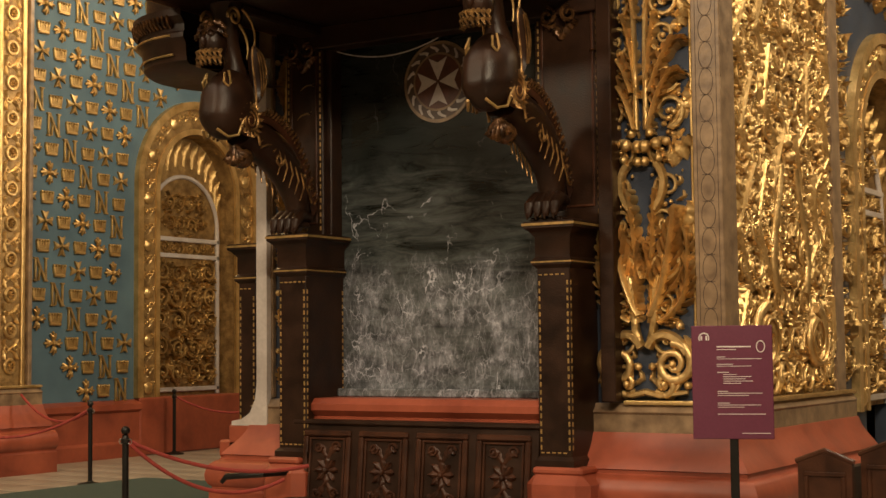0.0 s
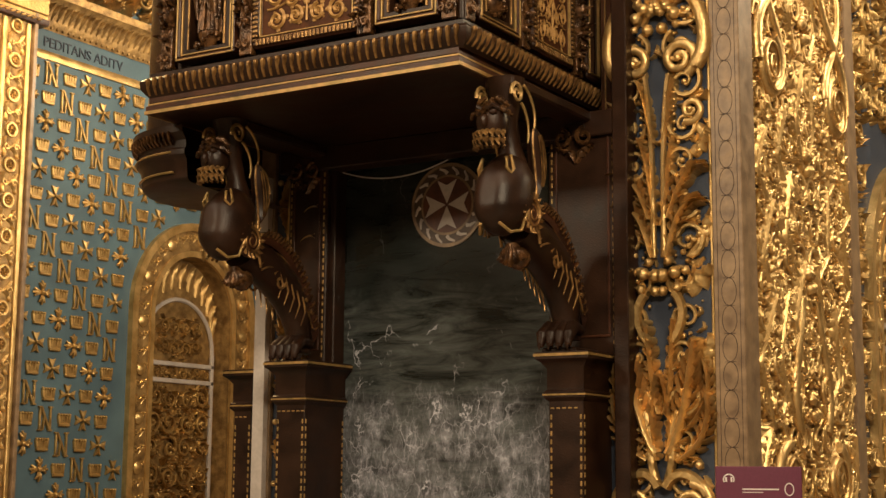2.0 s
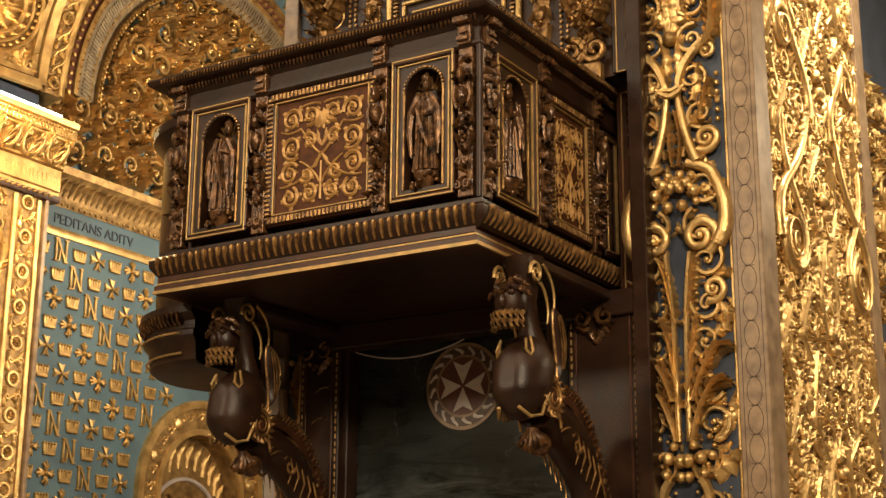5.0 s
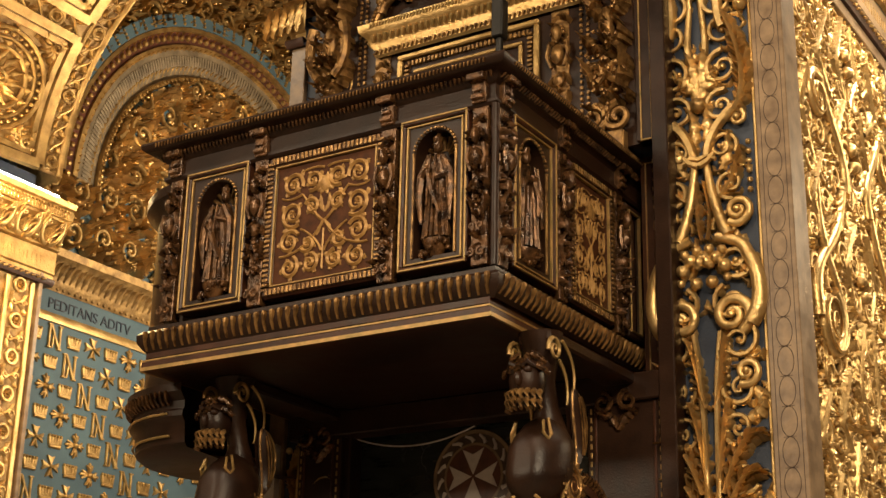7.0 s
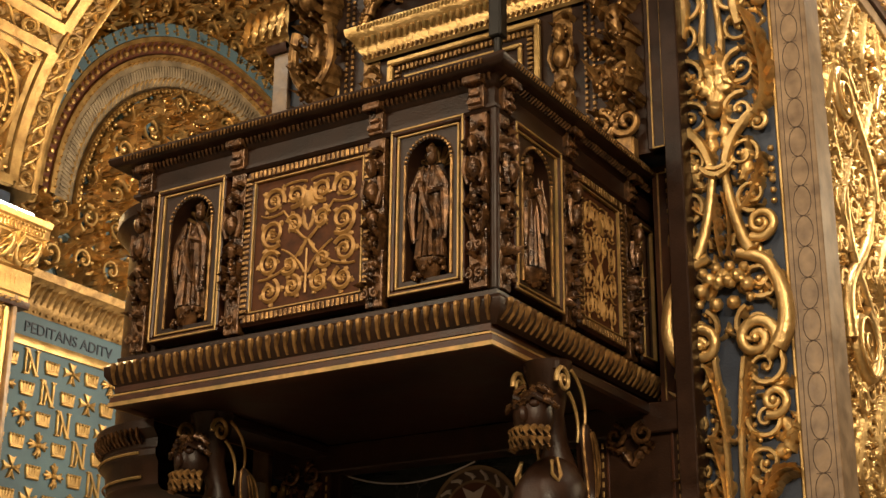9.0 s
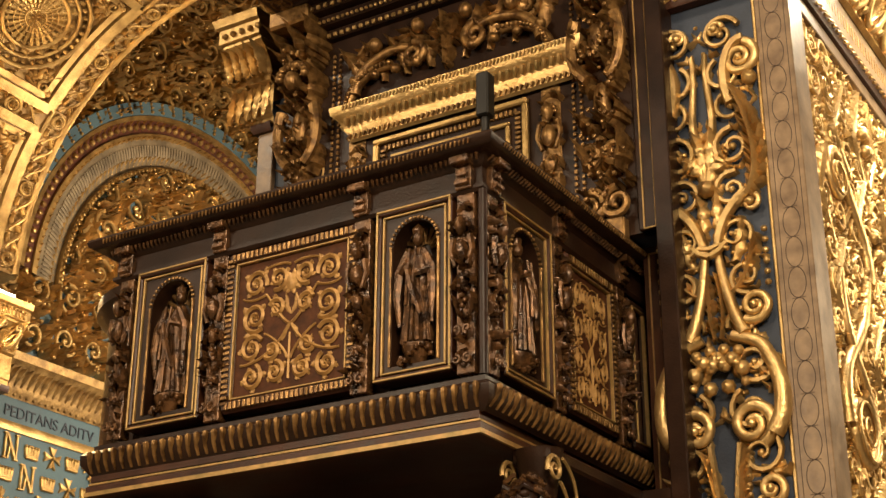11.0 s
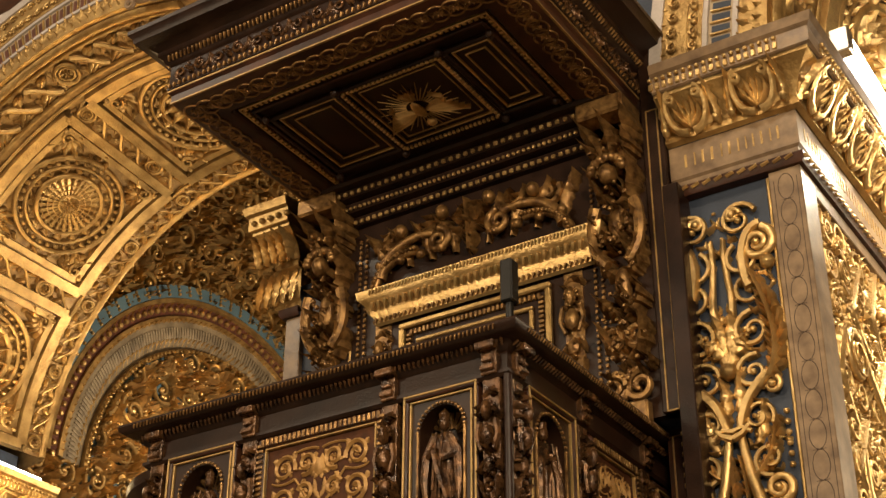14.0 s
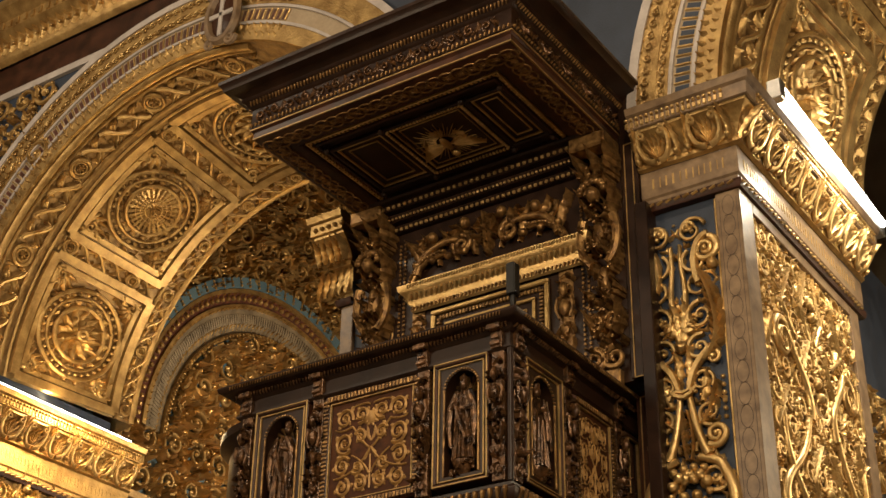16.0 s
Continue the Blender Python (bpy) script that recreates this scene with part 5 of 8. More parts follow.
g = Geo()
a = np.linspace(0, math.pi, 49)
g.grid([[(8.7 - r * math.cos(t), 9.45 + r * math.sin(t), h) for t in a] for r, h in ((3.08, 0.10), (3.32, 0.12))])
put(g.mapped(0, fnL), "outer_ring", BROWN_RED, ENT)
g = Geo()
g.grid([[(8.7 - r * math.cos(t), 9.45 + r * math.sin(t), h) for t in a] for r, h in ((3.36, 0.0), (3.37, 0.20), (3.56, 0.22), (3.57, 0.0))])
put(g.mapped(0, fnL), "blue_ring", BLUE, ENT)
g = Geo()
for t in np.linspace(0.02, math.pi - 0.02, 46):
    for r in (3.41, 3.47, 3.53):
        g.ball((8.7 - r * math.cos(t), 9.45 + r * math.sin(t), 0.22), 0.028, 6, 4)
put(g.mapped(0, fnL), "ring_studs", GOLD_DULL, ENT, kind="stuff")
g = Geo()
foliage(g, 4.9, 11.4, 8.4, 11.95, 44, 0.55, 0.22, 3.4)
keep = [f for f in g.f if all(math.hypot(g.v[i][0] - 8.7, max(0, g.v[i][1] - 9.45)) < 2.52 or g.v[i][1] < 9.43 for i in f)]
g.f = keep
put(g.mapped(0, fnL), "lunette_foliage", GOLD, LUNETTE, "thick gilded acanthus foliage", smooth=60, kind="stuff")
# relief on the chapel vault
g = Geo()
foliage(g, 5.0, 11.4, 11.2, 16.6, 51, 0.55, 0.22, 2.6)
g.f = [f for f in g.f if math.hypot(g.v[f[0]][0] - 8.7, g.v[f[0]][1] - 9.45) > 3.42]
tagged(g.mapped(0, vault_point).part("vault_relief", GOLD_DULL, None, "", 60), "gilded relief of figures and foliage on the chapel vault", "relief", kind="stuff")


# ---- arched doors ----
def arched_door(parent_label, x, cy, spring, r, rf, leaf=True):
    fn = on_x(x)
    top = thing("door_1" if leaf else "door_2", (x, cy, 0.86), parent_label, "door", kind="structure")
    a = np.linspace(0, math.pi, 25)

    def band(r0, r1, h, m, nm, z0=0.86):
        g = Geo()
        P = lambda rr: [(cy - rr, z0)] + [(cy - rr * math.cos(t), spring + rr * math.sin(t)) for t in a] + [(cy + rr, z0)]
        g.grid([[(u, v, hh) for u, v in P(rr)] for rr, hh in ((r0, -0.05), (r0, h), (r1, h), (r1, -0.05))])
        put(g.mapped(0, fn), nm, m, top)
    band(r, r + 0.09, 0.05, GOLD, "inner_moulding")
    g = Geo()
    P = [(cy - r + 0.004, 0.86)] + [(cy - (r - 0.004) * math.cos(t), spring + (r - 0.004) * math.sin(t)) for t in a] + [(cy + r - 0.004, 0.86)]
    g.grid([[(u, v, h) for u, v in P] for h in (0.0, -0.32)])
    put(g.mapped(0, fn), "reveal", GOLD_RELIEF, top)
    band(r + 0.09, rf - 0.12, 0.03, GOLD_RELIEF, "frame")
    band(rf - 0.12, rf, 0.09, GOLD, "outer_moulding")
    g = Geo()
    rm = (r + rf) / 2
    pts = [(cy - rm, z) for z in np.arange(1.0, spring, 0.24)] + [(cy - rm * math.cos(t), spring + rm * math.sin(t)) for t in np.linspace(0, math.pi, 16)] + [(cy + rm, z) for z in np.arange(spring, 1.0, -0.24)]
    for k, (u, v) in enumerate(pts):
        if k % 3 == 0:
            g.ball((u, v, 0.04), (0.10, 0.10, 0.05), 8, 5)
        for s in (-1, 1):
            acanthus(g, [(u, v - 0.08), (u + s * 0.07, v), (u + s * 0.11, v + 0.1)], 0.05, 0.07, 3, 8)
            stem(g, spiral(u + s * 0.06, v + 0.05, 0.05, 1.1, 0, s, 10), 0.016, 0.01, 0.05)
    put(g.mapped(0, fn), "frame_carving", GOLD, top, "gilded frame carving", kind="stuff")
    xb = x - 0.30
    fb = on_x(xb)
    g = Geo()
    P = [(cy - r, 0.86)] + [(cy - r * math.cos(t), spring + r * math.sin(t)) for t in a] + [(cy + r, 0.86)]
    g.prism(P, fb, -0.05, 0.0)
    put(g, "leaf", GOLD_RELIEF, top)
    g = Geo()
    for u in (cy - r + 0.10, cy + r - 0.10):
        g.box((u - 0.035, 0.86, 0), (u + 0.035, spring - 0.55, 0.05), 0.01)
    for z in (0.95, 3.06, 3.32):
        g.box((cy - r + 0.06, z - 0.035, 0), (cy + r - 0.06, z + 0.035, 0.05), 0.01)
    stem(g, [(cy - (r - 0.1) * math.cos(t), spring - 0.55 + (r - 0.1) * math.sin(t)) for t in a], 0.035, 0.035, 0.02)
    put(g.mapped(0, fb), "stone_bands", GREY_STONE, top, "pale stone bands between the panels")
    g = Geo()
    foliage(g, cy - r + 0.16, cy + r - 0.16, 1.02, 3.0, 61, 0.42, 0.09, 1.5)
    foliage(g, cy - r + 0.16, cy + r - 0.16, 3.1, 3.28, 62, 0.18, 0.05, 1.2)
    foliage(g, cy - 0.5, cy + 0.5, 3.4, 4.1, 63, 0.33, 0.08, 1.5)
    for t in np.linspace(0.15, math.pi - 0.15, 13):
        acanthus(g, [(cy - 0.82 * math.cos(t), spring - 0.45 + 0.86 * math.sin(t)), (cy - 0.92 * r * math.cos(t + 0.1), spring + 0.92 * r * math.sin(t + 0.1))], 0.08, 0.08, 3, 8)
    put(g.mapped(0, fb), "leaf_relief", GOLD_DULL, top, "gilded foliage panels", smooth=60, kind="stuff")
    return top


arched_door("arched doorway with gilded carved frame and panelled leaf", WALL_X, DOOR_Y, DOOR_SPRING, DOOR_R, 1.42)
RIGHT_X = 0.95
setting(arched_wall(RIGHT_X, DEEP, 13.6, 0, 9.5, 7.75, 0.95, 3.6), "wall_side_chapel", NAVY, "dark blue wall of the next chapel with gilded reliefs", "wall")
arched_door("gilded arched passage in the next chapel", RIGHT_X, 7.75, 3.6, 0.95, 1.45, False)
g = Geo()
foliage(g, 4.8, 6.2, 1.2, 7.6, 71, 0.45, 0.10, 1.3)
foliage(g, 6.2, 9.4, 5.3, 7.6, 72, 0.45, 0.10, 1.2)
tagged(g.mapped(0, on_x(RIGHT_X)).part("side_chapel_relief", GOLD_DULL, None, "", 60), "gilded foliage relief on the next chapel's wall", "relief", kind="stuff")

# ---- the pulpit ----
PULPIT = thing("pulpit", (-1.5, 1.2, 4.5), "dark walnut pulpit with gilt arabesque panels and statues in niches", "pulpit")
BODY = [(-3.0, 2.4, 0), (-3.0, 0.1, 0), (-0.1, 0.1, 0), (-0.1, 2.74, 0)]
FLOOR_EDGE = [(-3.0, 2.4, -0.042), (-3.0, 0.1, -0.042), (-0.14, 0.1, -0.042), (-0.14, 2.74, -0.042)]


def front(u, v, h):
    return (u, 0.1 - h, v)


def side(u, v, h):
    return (-0.1 + h, u, v)


put(Geo().box((-2.86, 0.24, 4.6), (-0.24, 2.4, 6.1)).box((-0.5, 2.3, 4.6), (-0.13, 2.74, 6.1)), "body", WOOD, PULPIT)
put(Geo().box((-3.03, 0.07, 4.50), (-0.11, 2.43, 4.6), 0.01), "floor_board", WOOD, PULPIT, "dark boarded underside")
put(Geo().sweep([(-0.04, 4.535), (0.04, 4.535), (0.05, 4.545), (0.05, 4.60), (0.03, 4.61), (0.03, 4.68), (-0.1, 4.68)], FLOOR_EDGE), "fascia", WOOD_RED, PULPIT)
for z, o, d in ((4.535, 0.045, 0.026), (4.61, 0.026, 0.012)):
    put(Geo().sweep([(o - 0.01, z), (o + 0.012, z), (o + 0.012, z + d), (o - 0.01, z + d)], FLOOR_EDGE), "gilt_fillet", GILT_LINE, PULPIT, "thin gilt fillet")
put(Geo().sweep([(0.02, 4.62), (0.05, 4.65), (0.085, 4.70), (0.09, 4.76), (0.06, 4.79), (0.03, 4.80), (0.03, 4.83), (0.0, 4.84), (-0.15, 4.84)], BODY), "base_moulding", WOOD, PULPIT)


def gadroons(path, z0, z1, o0, o1, step, r):
    g = Geo()
    for a, b in zip(path[:-1], path[1:]):
        a, b = np.array(a, float), np.array(b, float)
        L = np.linalg.norm(b - a)
        d = (b - a) / L
        o = np.array([d[1], -d[0], 0])
        n = int(L / step)
        for k in range(n + 1):
            p = a + d * (L * k / n)
            lean = d * step * 0.35
            pts = [p + o * (o0 + (o1 - o0) * s ** 0.6) + lean * (s - 0.5) + np.array([0, 0, z0 + (z1 - z0) * s]) for s in (0, 0.35, 0.7, 0.92, 1.0)]
            g.tube(pts, [r * 0.55, r * 0.8, r, r * 1.05, r * 0.5], 5)
    return g


put(gadroons(BODY, 4.645, 4.775, 0.045, 0.105, 0.068, 0.019), "gadroon_moulding", WOOD_GILT, PULPIT, "bronzed gilt gadroon moulding", kind="stuff")
put(Geo().sweep([(-0.15, 5.98), (0.0, 5.98), (0.02, 6.0), (0.02, 6.02), (0.0, 6.03), (0.0, 6.14), (0.03, 6.16), (0.05, 6.19), (0.07, 6.20), (0.12, 6.21), (0.15, 6.23), (0.16, 6.26), (0.15, 6.28), (-0.1, 6.28)], BODY), "top_entablature", WOOD, PULPIT)
put(gadroons(BODY, 6.165, 6.20, 0.045, 0.075, 0.035, 0.011), "dentil_row", WOOD_CARVED, PULPIT, kind="stuff")
put(gadroons(BODY, 6.225, 6.255, 0.155, 0.165, 0.03, 0.007), "bead_row", WOOD_GILT, PULPIT, kind="stuff")
put(Geo().tube([(-0.095, 0.095, 4.84), (-0.095, 0.095, 5.98)], 0.028, 10), "corner_roll", WOOD, PULPIT, "polished corner colonnette")


def frame_lines(g, u0, u1, v0, v1, w, h0, h1):
    for a, b, c, d in ((u0, u1, v0, v0 + w), (u0, u1, v1 - w, v1), (u0, u0 + w, v0 + w, v1 - w), (u1 - w, u1, v0 + w, v1 - w)):
        g.box((a, c, h0), (b, d, h1), w * 0.25)


def dentil_frame(g, u0, u1, v0, v1, step, w, h0, h1, rows="lrtb"):
    nv, nu = int((v1 - v0) / step), int((u1 - u0) / step)
    for k in range(nv):
        v = v0 + (k + 0.5) * (v1 - v0) / nv
        for side_, u in (("l", u0), ("r", u1)):
            if side_ in rows:
                g.box((u - w, v - step * 0.3, h0), (u + w, v + step * 0.3, h1), 0.003)
    for k in range(nu):
        u = u0 + (k + 0.5) * (u1 - u0) / nu
        for side_, v in (("b", v0), ("t", v1)):
            if side_ in rows:
                g.box((u - step * 0.3, v - w, h0), (u + step * 0.3, v + w, h1), 0.003)


def laid(g, fn):
    return g.mapped(0, fn)


def herm(u, v0, v1, w=0.075, seed=0):
    """A carved tapering term: scroll foot, garlands, swelling chest, plain head block, bracket."""
    rnd = random.Random(seed)
    H = v1 - v0
    g = Geo()
    g.box((u - w * 0.8, v0, -0.08), (u + w * 0.8, v1, 0.012), 0.006)
    for s in (-1, 1):
        stem(g, spiral(u + s * w * 0.5, v0 + 0.07 * H, w * 0.42, 1.2, 1.57, s, 12), 0.014, 0.008, 0.05)
        stem(g, spiral(u + s * w * 0.45, v0 + 0.23 * H, w * 0.38, 1.2, -1.57, -s, 12), 0.013, 0.008, 0.05)
        acanthus(g, [(u, v0 + 0.26 * H), (u + s * w * 0.6, v0 + 0.34 * H), (u + s * w * 0.9, v0 + 0.42 * H)], w * 0.35, 0.06, 3, 8)
        acanthus(g, [(u, v0 + 0.56 * H), (u + s * w * 0.7, v0 + 0.52 * H), (u + s * w * 0.9, v0 + 0.46 * H)], w * 0.3, 0.07, 3, 8)
        stem(g, [(u + s * w * 0.75, v0 + 0.74 * H), (u + s * w * 0.95, v0 + 0.66 * H), (u + s * w * 0.55, v0 + 0.58 * H)], 0.022, 0.016, 0.05)
    for k in range(9):
        g.ball((u + rnd.uniform(-0.5, 0.5) * w, v0 + H * (0.3 + 0.028 * k), 0.045), rnd.uniform(0.014, 0.024), 6, 4)
    g.ball((u, v0 + 0.50 * H, 0.035), (w * 0.5, 0.05 * H, 0.04), 8, 5)
    g.ball((u, v0 + 0.66 * H, 0.05), (w * 0.6, 0.07 * H, 0.055), 8, 5)
    g.ball((u, v0 + 0.80 * H, 0.065), (w * 0.42, 0.062 * H, 0.05), 8, 5)
    for k in range(7):
        a = math.pi * k / 6
        g.ball((u + w * 0.55 * math.cos(a), v0 + 0.80 * H + 0.05 * H * math.sin(a), 0.05), 0.017, 6, 4)
    for k in range(16):
        a, q = rnd.uniform(0, 6.28), v0 + H * rnd.uniform(0.12, 0.9)
        x = u + rnd.uniform(-0.6, 0.6) * w
        acanthus(g, [(x, q), (x + 0.03 * math.cos(a), q + 0.03 * math.sin(a)), (x + 0.045 * math.cos(a + 0.7), q + 0.06 * math.sin(a + 0.7))], 0.022, rnd.uniform(0.07, 0.12), 3, 8)
    acanthus(g, [(u - w * 0.7, v0 + 0.9 * H), (u, v0 + 0.93 * H), (u + w * 0.7, v0 + 0.9 * H)], 0.05, 0.07, 4, 10)
    return g


def bracket(u, v0, v1, w=0.055):
    g = Geo()
    g.box((u - w, v0, -0.02), (u + w, v1, 0.04), 0.006)
    g.box((u - w * 1.2, v1 - 0.05, -0.02), (u + w * 1.2, v1, 0.10), 0.006)
    stem(g, [(u - w * 0.8, v0 + 0.04), (u + w * 0.8, v0 + 0.04)], 0.022, 0.022, 0.045)
    stem(g, [(u - w * 0.6, v0 + 0.09), (u + w * 0.6, v0 + 0.09)], 0.014, 0.014, 0.05)
    return g


def arch_plate(g, u0, u1, v0, v1, cu, r, vb, vs, h):
    """A plate with an arched niche opening from vb up to a round head at vs."""
    a = np.linspace(0, math.pi, 15)
    inner = [(cu - r, vb)] + [(cu - r * math.cos(t), vs + r * math.sin(t)) for t in a] + [(cu + r, vb)]
    outer = [(u0, vb)] + [(u0 if t < 0.8 else (u1 if t > math.pi - 0.8 else cu - (u1 - u0) / 2 * math.cos(t) * 1.2), vs + (v1 - vs) * min(1, math.sin(t) / math.sin(0.8))) for t in a] + [(u1, vb)]
    g.grid([[(u, v, h) for u, v in inner], [(u, v, h) for u, v in outer]])
    g.grid([[(u, v, h) for u, v in inner], [(u, v, h - 0.13) for u, v in inner]])
    g.box((u0, v0, h - 0.13), (u1, vb, h))


def statue(cu, vb, ht, seed, lean=0.0):
    """A robed standing statue as one plain mesh, draped in folds."""
    g = Geo()
    prof = [(0.0, 0.0), (0.105, 0.0), (0.10, 0.05), (0.088, 0.25), (0.080, 0.42), (0.088, 0.52), (0.092, 0.64), (0.085, 0.72), (0.05, 0.80), (0.026, 0.83), (0.0, 0.84)]
    n = 18
    th = np.linspace(0, 2 * np.pi, n, endpoint=False)
    P = []
    for r, z in prof:
        fold = 1 + (0.16 * np.cos(5 * th + seed) + 0.08 * np.cos(9 * th + 2 * seed)) * (1 - z)
        P.append(np.stack([cu + lean * z * 0.1 + r * ht * 1.25 * np.cos(th) * fold, vb + z * ht + 0 * th, -0.045 + 0.8 * r * ht * np.sin(th) * fold], 1))
    g.grid(np.array(P), wrap=True)
    g.ball((cu + lean * 0.09, vb + 0.90 * ht, -0.035), (0.048 * ht, 0.07 * ht, 0.05 * ht), 9, 6)
    for s in (-1, 1):
        b = 0.66 + 0.06 * math.sin(seed * 3 + s)
        g.tube([(cu + s * 0.09 * ht, vb + 0.74 * ht, -0.04), (cu + s * 0.125 * ht, vb + 0.60 * ht, -0.01), (cu + s * 0.03 * ht, vb + b * ht - 0.03, 0.035)], [0.036 * ht, 0.04 * ht, 0.03 * ht], 6)
    for k in range(11):
        a = math.pi * (k + 0.5) / 11
        b = a + 0.12 * math.sin(seed + 2.3 * k)
        g.tube([(cu + 0.075 * ht * math.cos(a), vb + (0.56 + 0.05 * math.sin(k * 1.7 + seed)) * ht, -0.035 + 0.055 * ht * math.sin(a)), (cu + 0.105 * ht * math.cos(b), vb + 0.3 * ht, -0.045 + 0.082 * ht * math.sin(b)), (cu + 0.135 * ht * math.cos(b), vb + 0.01 * ht, -0.045 + 0.098 * ht * math.sin(b))], [0.008 * ht, 0.016 * ht, 0.02 * ht], 5)
    for s in (-1, 1):
        g.tube([(cu + s * 0.07 * ht, vb + 0.79 * ht, -0.01), (cu + s * 0.15 * ht, vb + 0.62 * ht, -0.02), (cu + s * 0.165 * ht, vb + 0.42 * ht, -0.01), (cu + s * 0.15 * ht, vb + 0.16 * ht, -0.02)], [0.03 * ht, 0.045 * ht, 0.04 * ht, 0.015 * ht], 7)
        g.tube([(cu + s * 0.03 * ht, vb + 0.80 * ht, 0.02), (cu + s * 0.028 * ht, vb + 0.55 * ht, 0.045), (cu + s * 0.035 * ht, vb + 0.30 * ht, 0.05)], [0.012 * ht, 0.015 * ht, 0.016 * ht], 5)
    g.tube([(cu + lean * 0.09, vb + 0.93 * ht, -0.04), (cu + lean * 0.09, vb + 0.985 * ht, -0.04), (cu + lean * 0.09, vb + 1.04 * ht, -0.045)], [0.042 * ht, 0.05 * ht, 0.008 * ht], 8)
    g.tube([(cu - 0.07 * ht, vb + 0.70 * ht, 0.02), (cu + 0.02 * ht, vb + 0.45 * ht, 0.05), (cu + 0.09 * ht, vb + 0.22 * ht, 0.03)], [0.02 * ht, 0.035 * ht, 0.02 * ht], 6)
    return g


def niche(fn, u0, u1, v0, v1, seed):
    cu, w = (u0 + u1) / 2, u1 - u0
    g = Geo()
    frame_lines(g, u0, u1, v0, v1, 0.035, -0.12, 0.018)
    fr = put(laid(g, fn), "niche_frame", WOOD_RED, PULPIT)
    g = Geo()
    frame_lines(g, u0 + 0.004, u1 - 0.004, v0 + 0.004, v1 - 0.004, 0.014, 0.016, 0.028)
    frame_lines(g, u0 + 0.045, u1 - 0.045, v0 + 0.045, v1 - 0.045, 0.012, -0.03, 0.012)
    put(laid(g, fn), "gilt_edge", GILT_LINE, fr)
    g = Geo()
    r = w * 0.29
    vb, vs = v0 + 0.09, v1 - 0.10 - r
    arch_plate(g, u0 + 0.04, u1 - 0.04, v0 + 0.04, v1 - 0.04, cu, r, vb, vs, -0.005)
    put(laid(g, fn), "niche_plate", WOOD, fr)
    g = Geo()
    a = np.linspace(0, math.pi, 19)
    for t in a:
        g.box((cu - (r + 0.012) * math.cos(t) - 0.009, vs + (r + 0.012) * math.sin(t) - 0.009, -0.01), (cu - (r + 0.012) * math.cos(t) + 0.009, vs + (r + 0.012) * math.sin(t) + 0.009, 0.012), 0.003)
    for s in (-1, 1):
        g.box((cu + s * (r + 0.012) - 0.008, vb, -0.01), (cu + s * (r + 0.012) + 0.008, vs, 0.008), 0.003)
    for k in range(9):
        t = math.pi * (k + 0.5) / 9
        stem(g, [(cu - 0.25 * r * math.cos(t), vs + 0.25 * r * math.sin(t)), (cu - 0.92 * r * math.cos(t), vs + 0.92 * r * math.sin(t))], 0.006, 0.016, -0.125, 5)
    put(laid(g, fn), "niche_beading", WOOD_GILT, fr)
    g = Geo()
    g.lathe([(0.0, 0), (0.05, 0.01), (0.09, 0.07), (0.115, 0.12), (0.115, 0.14), (0, 0.14)], 14)
    g.v = [(cu + x * w * 1.6, vb - 0.02 + z, -0.05 + y * 0.75) for x, y, z in g.v]
    for k in range(9):
        t = math.pi * k / 8
        g.ball((cu + 0.12 * w * 1.6 * math.cos(t), vb + 0.05 + 0.05 * math.sin(t * 2), -0.03 + 0.06 * math.sin(t)), 0.022, 6, 4)
    put(laid(g, fn), "niche_corbel", WOOD_CARVED, fr)
    put(laid(statue(cu, vb + 0.12, vs + r * 0.72 - vb - 0.12, seed, (seed % 3 - 1) * 0.5), fn), "statue", WOOD_CARVED, PULPIT, "small dark carved statue of a robed figure")


